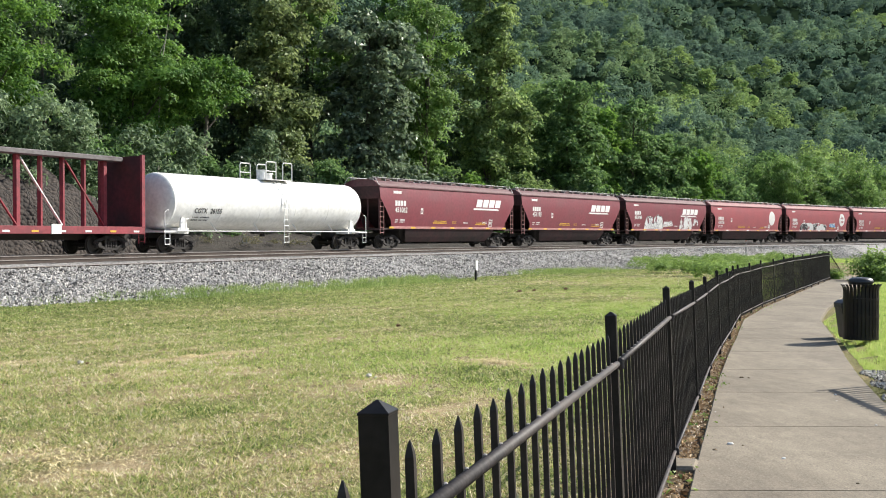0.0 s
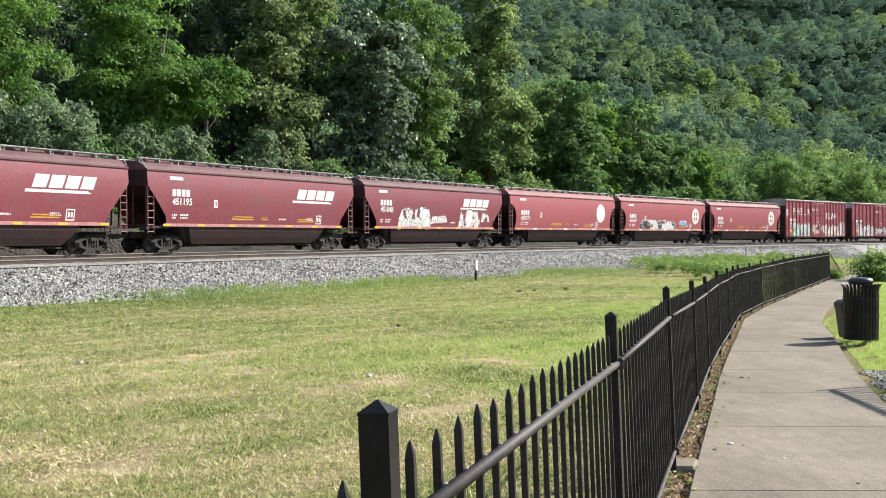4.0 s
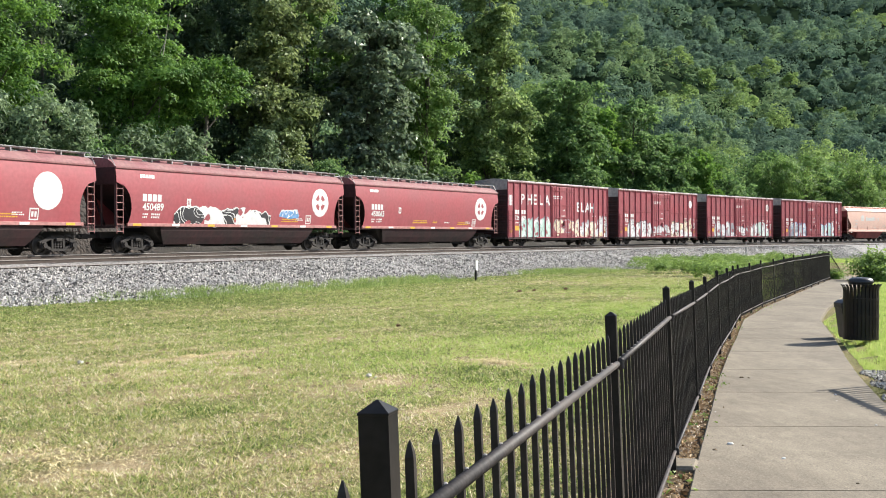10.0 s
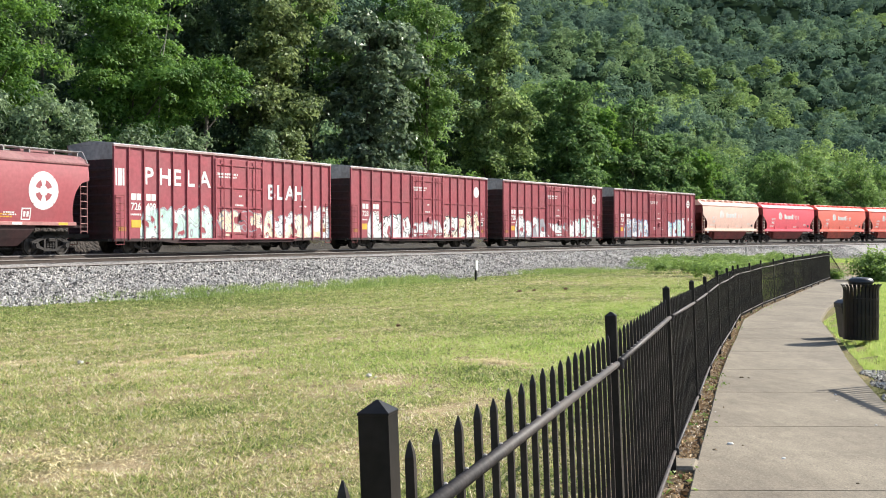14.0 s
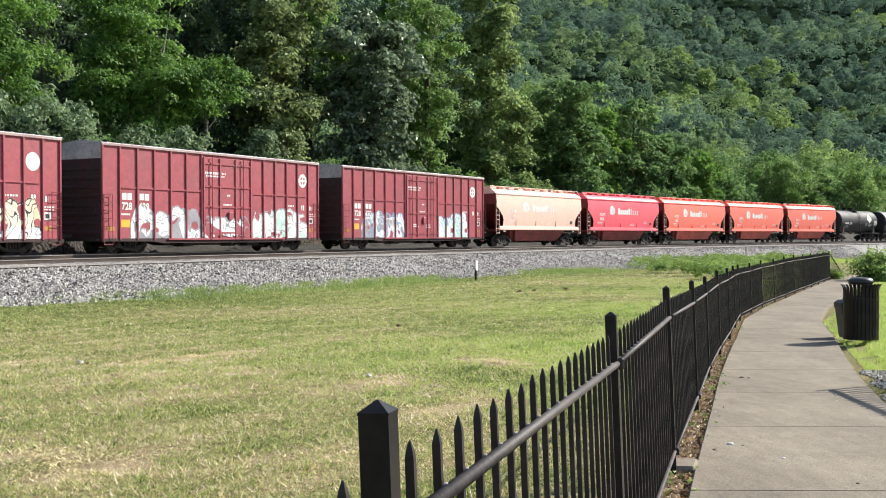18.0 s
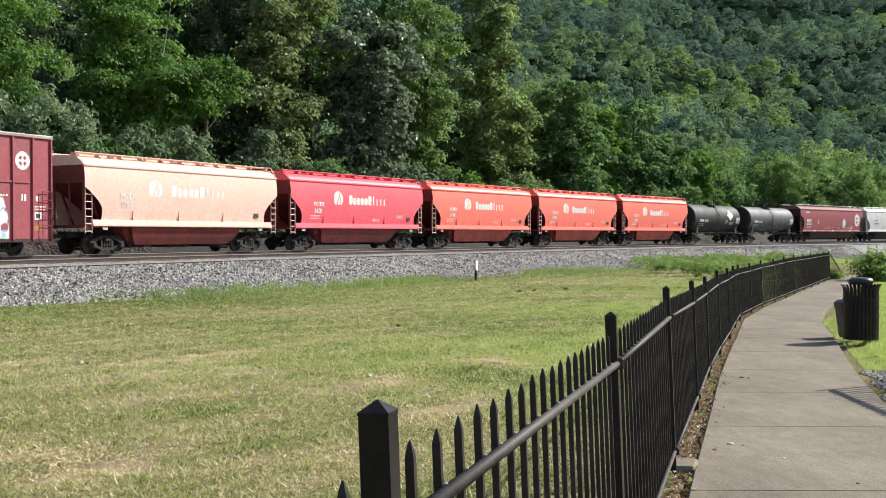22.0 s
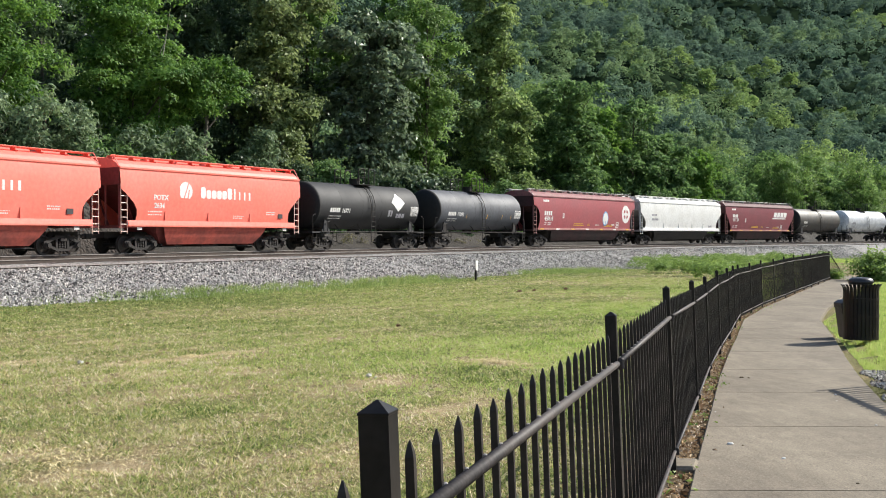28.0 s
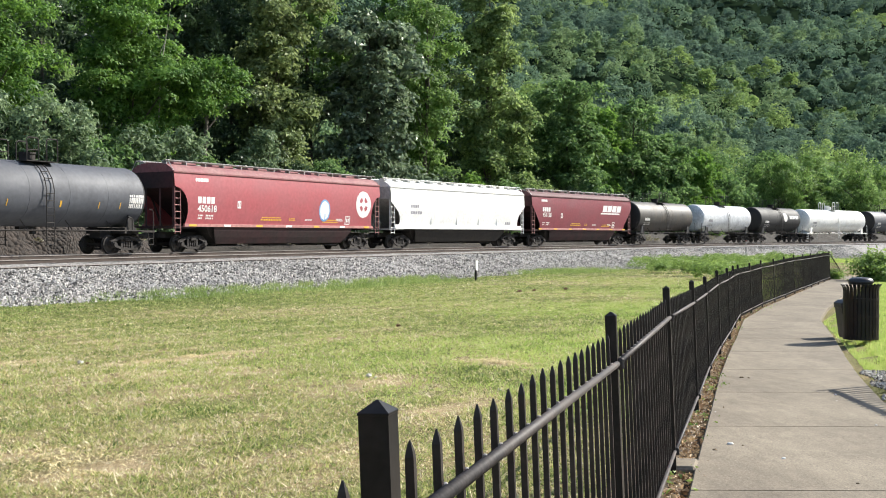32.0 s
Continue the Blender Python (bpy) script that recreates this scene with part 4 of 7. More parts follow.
def slant_logo(x, z, w, h, surf, parent):
    """Four leaning blocks over a long wedge."""
    def inside(X, Z):
        u = (X - x - (Z - z) * 0.45) / w
        v = (Z - z) / h
        block = (v > 0.26) & (v < 1) & (u > 0.06) & (u < 1)
        k = (u - 0.06) / 0.94 * 4
        f = k - np.floor(k)
        block &= (f > 0.05) & (f < 0.9)
        wedge = (v >= 0) & (v < 0.17) & (u > 0) & (u < 0.98 - v * 0.5)
        return block | wedge
    return decal("logo", inside, (x, z, x + w + h * 0.6, z + h), 0.022, surf, MARK, parent, 0.007, "white leaning block logo")


def block_logo(x, z, w, h, surf, parent):
    """A white shield beside a row of heavy, then light bars."""
    def inside(X, Z):
        u, v = (X - x) / w, (Z - z) / h
        sh = (((u - 0.075) / 0.085) ** 2 + ((v - 0.5) / 0.6) ** 2 < 1) & (v > 0.02 + 0.35 * (0.12 - u)) & ~((abs(u - 0.05 - v * 0.06) < 0.006) | (abs(u - 0.10 - v * 0.03) < 0.006) & (v < 0.62))
        k = (u - 0.27) / 0.73 * 10
        n, f = np.floor(k), k - np.floor(k)
        tall = (n == 0) | (n == 5)
        pill = ((f - 0.48) / 0.45) ** 4 + ((v - np.where(tall, 0.46, 0.36)) / np.where(tall, 0.38, 0.28)) ** 4
        heavy = (n >= 0) & (n < 6) & (pill < 1)
        slim = ((f - 0.45) / 0.3) ** 4 + ((v - np.where(n == 6, 0.46, 0.34)) / np.where(n == 6, 0.38, 0.28)) ** 4
        light = (n >= 6) & (n < 10) & (abs(f - 0.45) < 0.16) & (slim < 1)
        return sh | heavy | light
    return decal("logo", inside, (x, z - 0.1, x + w, z + h * 1.2), 0.022, surf, MARK, parent, 0.007, "white shield and bar logo")


def graffiti(x0, x1, z0, z1, surf, fill, line, parent, seed, letters=5, height=1.0, cell=0.04, second=None):
    """Sprayed overlapping shapes with crossing outlines, no readable letters."""
    w = (x1 - x0) / letters

    def body(X, Z):
        u = (X - x0) / (x1 - x0)
        bump = np.abs(np.sin(math.pi * (X - x0) / w + 0.6 * np.sin(X * 2.3 + seed)))
        top = z0 + (z1 - z0) * height * (0.80 + 0.12 * bump ** 0.5 + 0.07 * sines(X, Z * 0.3, seed, 7, 0.3, 3.5)) * (1 - 0.5 * np.clip(abs(u - 0.5) * 2 - 0.9, 0, 1) * 6)
        foot = z0 + 0.06 * sines(X, Z * 0, seed + 3, 4, 0.4, 1.4)
        gap = sines(X, Z, seed + 6, 7, 0.5, 3.5) > 1.8
        return (Z < top) & (Z > foot) & ~gap & (sines(X, Z, seed + 4, 5, 0.5, 2.0) > -1.7)

    def lines(X, Z):
        q = sines(X + 0.25 * np.sin(Z * 3 + seed), Z * 0.75, seed + 1, 5, 0.45, 1.6)
        return body(X, Z) & ((abs(q) < 0.09) | (abs(q - 0.8) < 0.07) | (abs(q + 0.8) < 0.07)) | body(X, Z) & ~body(X, Z + 0.07)

    def patches(X, Z):
        return body(X, Z) & (sines(X, Z, seed + 2, 6, 0.3, 1.6) > 0.3)
    box = (x0 - 0.1, z0 - 0.1, x1 + 0.1, z1 + 0.15)
    decal("graffiti", body, box, cell, surf, fill, parent, 0.008, "sprayed graffiti fill")
    if second:
        tagged(decal("graffiti_shade", patches, box, cell, surf, second, parent, 0.0095, "second sprayed colour"), kind="stuff")
    decal("graffiti_outline", lines, box, cell * 0.8, surf, line, parent, 0.011, "sprayed graffiti outline")


SPRAY_WHITE = paint("spray_white", (0.78, 0.77, 0.75), (0.6, 0.6, 0.6), 0.15, 0.6)
SPRAY_MINT = paint("spray_mint", (0.42, 0.66, 0.56), (0.7, 0.74, 0.68), 0.4, 0.6)
SPRAY_CREAM = paint("spray_cream", (0.76, 0.58, 0.36), (0.8, 0.76, 0.66), 0.5, 0.6)
SPRAY_BLUE = paint("spray_blue", (0.10, 0.28, 0.55), (0.35, 0.5, 0.68), 0.4, 0.6)
SPRAY_DARK = paint("spray_dark", (0.03, 0.03, 0.035), (0.06, 0.05, 0.05), 0.3, 0.6)
SPRAY_GREY = paint("spray_grey", (0.34, 0.33, 0.36), (0.2, 0.18, 0.2), 0.3, 0.6)


# ---- trucks, wheels and couplers ----
SILLDUST = paint("dusty_sill", (0.46, 0.21, 0.19), (0.3, 0.12, 0.11), 0.4, 0.7)
# Red with grime and the shade under and between cars put in.
GRIMERED_SHADE = paint("grimy_shaded_red", (0.24, 0.04, 0.038), (0.10, 0.035, 0.032), 0.4, 0.8)
# A darker copy of the orange: the belly's weaker sun is put in.
ORANGE_SHADE = paint("shaded_orange", (0.55, 0.10, 0.07), (0.20, 0.06, 0.05), 0.4, 0.7)
EAVE = paint("weathered_eave", (0.42, 0.33, 0.32), (0.3, 0.14, 0.14), 0.4, 0.6)
WHEEL_R = 0.457
def truck_meshes():
    fr = Geo()
    # an arch bar above, a belly bar below, and columns round the springs
    for y in (0.0,):
        fr.beam((-1.1, y, 0.56), (-0.42, y, 0.80), 0.13, 0.15)
        fr.beam((1.1, y, 0.56), (0.42, y, 0.80), 0.13, 0.15)
        fr.beam((-0.46, y, 0.82), (0.46, y, 0.82), 0.13, 0.15)
        fr.beam((-1.0, y, 0.50), (-0.36, y, 0.26), 0.12, 0.12)
        fr.beam((1.0, y, 0.50), (0.36, y, 0.26), 0.12, 0.12)
        fr.beam((-0.42, y, 0.24), (0.42, y, 0.24), 0.13, 0.11)
        for x in (-0.34, 0.34):
            fr.box(x - 0.06, y - 0.06, 0.26, x + 0.06, y + 0.06, 0.8)
    frame_me = fr.mesh("side_frame", UNDER_LIGHT)
    jb = Geo().box(-0.15, -0.12, 0.30, 0.15, 0.1, 0.60, 0.03).tube((0, -0.2, 0.457), (0, 0, 0.457), 0.12, 10)
    box_me = jb.mesh("journal_box", UNDER_LIGHT)
    sp = Geo()
    sp.loft([[(math.cos(q) * r, math.sin(q) * r, 0.31 + k * 0.0375) for q in (6.283 * i / 8 for i in range(8))] for k, r in enumerate((0.078, 0.055) * 5)])
    spring_me = sp.mesh("spring", UNDER_LIGHT)
    bol = Geo().box(-0.2, -1.15, 0.62, 0.2, 1.15, 0.78, 0.03).box(-0.3, -0.4, 0.75, 0.3, 0.4, 0.95)
    bol_me = bol.mesh("bolster", UNDER)
    wh = Geo()
    wh.tube((0, -1.05, 0), (0, 1.05, 0), 0.08, 10)
    for sgn in (-1, 1):
        rings = []
        for r, y in ((0.08, 0.66), (0.13, 0.60), (0.33, 0.66), (0.37, 0.64), (WHEEL_R + 0.03, 0.68), (WHEEL_R + 0.03, 0.71), (WHEEL_R, 0.72), (WHEEL_R - 0.01, 0.80), (0.38, 0.80), (0.34, 0.72), (0.16, 0.76), (0.12, 0.80), (0.02, 0.80)):
            rings.append([(math.cos(t) * r, sgn * y, math.sin(t) * r) for t in (2 * math.pi * i / 24 for i in range(24))])
        wh.loft(rings)
        for k in range(3):
            t = 2.094 * k
            wh.tube((math.cos(t) * 0.06, sgn * 1.04, math.sin(t) * 0.06), (math.cos(t) * 0.06, sgn * 1.09, math.sin(t) * 0.06), 0.022, 6)
    wheel_me = wh.mesh("wheelset", WHEEL)
    cp = Geo().box(-0.05, -0.1, 0.78, 0.62, 0.1, 0.96, 0.02).box(0.5, -0.16, 0.74, 0.78, 0.16, 1.0, 0.04)
    coup_me = cp.mesh("coupler", UNDER)
    return frame_me, box_me, spring_me, bol_me, wheel_me, coup_me


UNDER_LIGHT = paint("truck_dust", (0.034, 0.028, 0.025), (0.014, 0.012, 0.011), 0.5, 0.85)
FRAME_ME, JBOX_ME, SPRING_ME, BOLSTER_ME, WHEEL_ME, COUPLER_ME = truck_meshes()
wheelsets = []


def running_gear(car, L, inset=2.55):
    for sgn in (-1, 1):
        tr = shared("truck", BOLSTER_ME, car, sgn * (L / 2 - inset))
        for y in (-1.0, 1.0):
            shared("side_frame", FRAME_ME, tr, 0, y)
            for x in (-0.17, 0.0, 0.17):
                shared("spring", SPRING_ME, tr, x, y)
            for x in (-0.89, 0.89):
                shared("journal_box", JBOX_ME, tr, x, y, 0, 0 if y < 0 else 180)
        for x in (-0.89, 0.89):
            wheelsets.append(shared("wheelset", WHEEL_ME, tr, x, 0, WHEEL_R))
        shared("coupler", COUPLER_ME, car, sgn * (L / 2 - 0.7), 0, 0, 0 if sgn > 0 else 180)


def ladder_mesh(w, z0, z1, n, mat, r=0.022, name="ladder"):
    g = Geo()
    for x in (-w / 2, w / 2):
        g.tube((x, 0, z0), (x, 0, z1), r, 6)
    for k in range(n):
        z = z0 + (z1 - z0) * (k + 0.3) / n
        g.tube((-w / 2, 0, z), (w / 2, 0, z), r * 0.85, 5)
    return g.mesh(name, mat)


# ---- covered hopper ----
def hopper_side(zs_hy):
    z, h = np.array([p[0] for p in zs_hy]), np.array([p[1] for p in zs_hy])
    return lambda q: np.interp(q, z, h)


def covered_hopper(L, mat, style, label, roof=None, bright=None):
    """A closed grain car: bulging sides, ends sloping in to the chutes, hatches and a walk on the roof."""
    car = root("hopper_car", label, "hopper car", "train")
    hx = L / 2 - 0.66
    levels = [(1.45, 1.44), (1.62, 1.47), (1.9, 1.515), (2.3, 1.56), (2.8, 1.595), (3.3, 1.60), (3.8, 1.575), (4.22, 1.52)]
    surf = hopper_side(levels)
    if style == "round":
        cut = lambda z: 1.02 * math.sqrt(max(0, 1 - ((max(z, 1.45) - 2.2) / 1.3) ** 2)) if z < 3.5 else 0.0
    elif style == "slope":
        cut = lambda z: float(np.interp(z, [1.45, 1.9, 3.45], [1.45, 1.35, 0.0]))
    else:
        cut = lambda z: float(np.interp(z, [1.45, 1.75, 2.35, 3.05, 3.2], [1.0, 1.15, 1.1, 0.25, 0.0]))
    zs = [1.45, 1.62, 1.9, 2.2, 2.5, 2.8, 3.0, 3.2, 3.35, 3.5, 3.8, 4.22]
    sides = []
    for sgn in (-1, 1):
        g = Geo()
        outer = [[(-hx + cut(z), sgn * float(surf(z)), z) for z in zs]]
        for k in range(1, 12):
            f = k / 12
            outer.append([((-hx + cut(z)) * (1 - 2 * f), sgn * float(surf(z)), z) for z in zs])
        outer.append([(hx - cut(z), sgn * float(surf(z)), z) for z in zs])
        g.loft(outer, caps=False, closed=False)
        sides.append(part("side_sheet", g, mat, car, smooth=True))
    # sloping end sheets
    for sgn in (-1, 1):
        g = Geo()
        zz = (1.45, 2.2, 2.9, 3.45, 4.22)
        back = (3.6, 2.55, 1.45, 0.25, 0.05)
        g.loft([[(sgn * (hx - b), y, z) for z, b in zip(zz, back)] for y in (-1.45, 0, 1.45)], caps=False, closed=False)
        g.box(sgn * hx - 0.04, -1.5, 3.4, sgn * hx + 0.03, 1.5, 4.24)
        # End colours are darkened for the shade between cars.
        part("end_sheet", g, ENDGRIME_SHADE if style != "hex" else GRIMERED_SHADE if mat is not WHITE else ROOFGREY, car)
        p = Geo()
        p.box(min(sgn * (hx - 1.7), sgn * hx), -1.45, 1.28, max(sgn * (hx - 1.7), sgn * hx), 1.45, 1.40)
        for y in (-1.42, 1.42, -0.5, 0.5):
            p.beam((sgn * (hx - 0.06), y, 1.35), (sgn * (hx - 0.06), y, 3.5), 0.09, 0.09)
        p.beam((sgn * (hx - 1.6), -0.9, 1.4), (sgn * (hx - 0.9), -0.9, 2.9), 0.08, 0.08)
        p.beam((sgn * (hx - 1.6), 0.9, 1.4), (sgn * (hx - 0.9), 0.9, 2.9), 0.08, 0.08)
        part("end_frame", p, ENDGRIME_SHADE if style != "hex" else GRIMERED_SHADE if mat is not WHITE else ROOFGREY, car)
    # roof: flange, sloped edge and crown
    r = Geo()
    prof = [(-1.54, 4.16), (-1.58, 4.20), (-1.58, 4.27), (-1.47, 4.29), (-1.35, 4.44), (-1.05, 4.62), (-0.55, 4.72), (0, 4.75), (0.55, 4.72), (1.05, 4.62), (1.35, 4.44), (1.47, 4.29), (1.58, 4.27), (1.58, 4.20), (1.54, 4.16)]
    r.loft([[(x, y, z) for y, z in prof] for x in (-hx - 0.02, -hx * 0.33, hx * 0.33, hx + 0.02)])
    part("roof", r, roof or mat, car)
    w = Geo()
    for y in (-0.78, 0.78):
        w.box(-hx, y - 0.14, 4.80, hx, y + 0.14, 4.83)
        w.tube((-hx, y - 0.16 * (1 if y < 0 else -1), 4.86), (hx, y - 0.16 * (1 if y < 0 else -1), 4.86), 0.025, 6)
        n = int(L / 1.5)
        for k in range(n + 1):
            x = -hx + 0.1 + (2 * hx - 0.2) * k / n
            w.beam((x, y * 0.8, 4.70), (x, y * 1.42, 4.56 if style != "hex" else 4.66), 0.05, 0.05)
            w.box(x - 0.03, y - 0.17, 4.62, x + 0.03, y + 0.17, 4.81)
    part("running_board", w, bright or ROOFGREY, car, "grey roof walk")
    for k in range(6):
        h = Geo().box(-0.9, -0.34, 4.72, 0.9, 0.34, 4.84, 0.03)
        o = part("hatch", h, roof or mat, car)
        o.location.x = (k - 2.5) * (2 * hx - 1.2) / 6
    # side sill, chutes, ladders
    for sgn in (-1, 1):
        g = Geo().box(-hx + cut(1.5) * (0.1 if style == "hex" else 0.9), sgn * 1.49 - 0.05, 1.36, hx - cut(1.5) * (0.1 if style == "hex" else 0.9), sgn * 1.49 + 0.05, 1.62 if style == "hex" else 1.52, 0.012)
        if style == "hex":
            e = hx - cut(1.5) * 0.5
            g = Geo().loft([[(x, sgn * y, z) for y, z in ((1.44, 1.34), (1.59, 1.36), (1.59, 1.43), (1.55, 1.66), (1.44, 1.66))] for x in (-e, e)])
        part("side_sill", g, bright if bright else SILLDUST, car, "dusty side sill")
    # The belly's colour holds the shade below the sill.
    belly = UNDER if mat is WHITE else ORANGE_SHADE if mat is ORANGE else GRIMERED_SHADE if style == "hex" else ENDGRIME_SHADE
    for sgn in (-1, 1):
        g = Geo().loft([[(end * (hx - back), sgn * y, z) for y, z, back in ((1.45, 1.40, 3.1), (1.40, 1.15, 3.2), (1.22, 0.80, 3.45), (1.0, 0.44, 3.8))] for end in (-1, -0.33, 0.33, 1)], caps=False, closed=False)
        part("slope_sheet", g, belly, car, "sheet below the side sill, grime and shade painted in")
    n = 4 if L > 19 and style == "slope" else 3
    span = 2 * hx - 5.6
    for k in range(n):
        cx = -span / 2 + span * (k + 0.5) / n
        ww = span / n * 0.5
        g = Geo()
        g.loft([[(cx - a, -b, z), (cx + a, -b, z), (cx + a, b, z), (cx - a, b, z)] for a, b, z in ((ww * 1.0, 1.22, 1.44), (ww * 0.86, 1.02, 1.05), (ww * 0.4, 0.6, 0.48), (ww * 0.4, 0.6, 0.34))])
        part("chute", g, (GRIMERED_SHADE if mat is not WHITE else UNDER) if style == "hex" else UNDER, car, "discharge chute, grime and shade painted in")
        g = Geo().box(cx - ww * 0.45, -0.86, 0.30, cx + ww * 0.45, 0.86, 0.36)
        g.tube((cx - ww * 0.55, -0.95, 0.42), (cx - ww * 0.55, 0.95, 0.42), 0.05, 8)
        part("outlet_gate", g, UNDER_LIGHT, car)
    part("centre_sill", Geo().box(-L / 2 + 0.75, -0.35, 0.78, L / 2 - 0.75, 0.35, 1.1), UNDER, car)
    lm = ladder_mesh(0.42, 1.0, 3.45, 7, (PALE if mat is not WHITE else WHITE) if style == "hex" else SILLDUST)
    for sgn in (-1, 1):
        for y in (-1.52, 1.52):
            shared("ladder", lm, car, sgn * (hx - 0.28), y)
        g = Geo()
        for y in (-1.5, 1.5):
            g.path([(sgn * hx, y, 4.3), (sgn * (hx + 0.02), y * 0.75, 4.86), (sgn * (hx - 0.4), y * 0.62, 4.86)], 0.022)
        part("grab_iron", g, bright or ROOFGREY, car)
    g = Geo().box(-0.3, -0.25, 1.5, 0.3, 0.25, 1.9, 0.05).tube((0, -0.6, 2.3), (0, 0.1, 2.3), 0.28, 14)
    o = part("brake_gear", g, UNDER, car)
    o.location.x = hx - 0.9
    running_gear(car, L)
    return car, surf, hx


def hopper_marks(car, surf, hx, number, slant, disc_x=2.0, worn=False):
    """Road number, small print, yellow blocks on the sill."""
    up = 0.32 if slant else 0.0
    print_bars([(-hx + 1.75, -hx + 3.05, 2.62 + up, 2.98 + up)], surf, MARK, car, "reporting_mark", 0.03, 0.24, 0.08)
    digits(number, -hx + 1.75, 2.18 + up, 0.36, surf, MARK, car)
    print_bars([(-hx + 1.8, -hx + 2.2, 1.94, 2.02), (-hx + 2.4, -hx + 3.0, 1.94, 2.02), (-hx + 1.8, -hx + 2.1, 1.78, 1.86), (-hx + 2.4, -hx + 3.0, 1.78, 1.86)], surf, MARK, car)
    print_bars([(-2.6, -0.9, 1.92, 1.98), (-2.7, -0.8, 1.76, 1.84), (3.4, 4.9, 1.82, 1.88), (3.3, 5.0, 1.70, 1.75), (-0.1, 0.5, 1.78, 1.84), (-0.1, 0.5, 1.9, 1.95)], surf, YELLOW, car, "yellow_print", 0.03, 0.12, 0.03)
    print_bars([(hx - 5.0, hx - 4.3, 1.8, 1.85), (hx - 5.0, hx - 4.4, 1.9, 1.95), (1.5, 2.2, 1.8, 1.9)], surf, MARK, car)

    def frame_box(X, Z):
        u, v = abs(X - (hx - 3.75)), abs(Z - 1.86)
        return (np.maximum(u, v) < 0.27) & ((np.maximum(u, v) > 0.2) | (abs(u - 0.09) < 0.05) & (v < 0.12))
    decal("data_box", frame_box, (hx - 4.05, 1.56, hx - 3.45, 2.16), 0.03, surf, MARK, car)

    def small_box(X, Z):
        u, v = abs(X - (-hx + 5.1)), abs(Z - 2.62)
        return (np.maximum(u * 1.25, v) < 0.2) & ((np.maximum(u * 1.25, v) > 0.13) | (u < 0.04))
    decal("data_box", small_box, (-hx + 4.8, 2.35, -hx + 5.4, 2.9), 0.03, surf, MARK, car)
    for k, x in enumerate(np.linspace(-hx + 1.4, hx - 1.6, 7)):
        g = Geo().box(x - 0.28, -1.548, 1.385, x + 0.28, -1.541, 1.50)
        part("reflector", g, YELLOW if (k % 2 == 0 or slant) else MARK, car)
    if slant:
        slant_logo(hx - 6.5, 2.85, 4.1, 0.82, surf, car)
    else:
        disc_emblem(hx - disc_x, 2.92, 0.86, surf, car, worn)
    print_bars([(-hx + 1.6, -hx + 2.6, 3.78, 3.95)], surf, MARK, car, "small_print", 0.03, 0.16, 0.03)


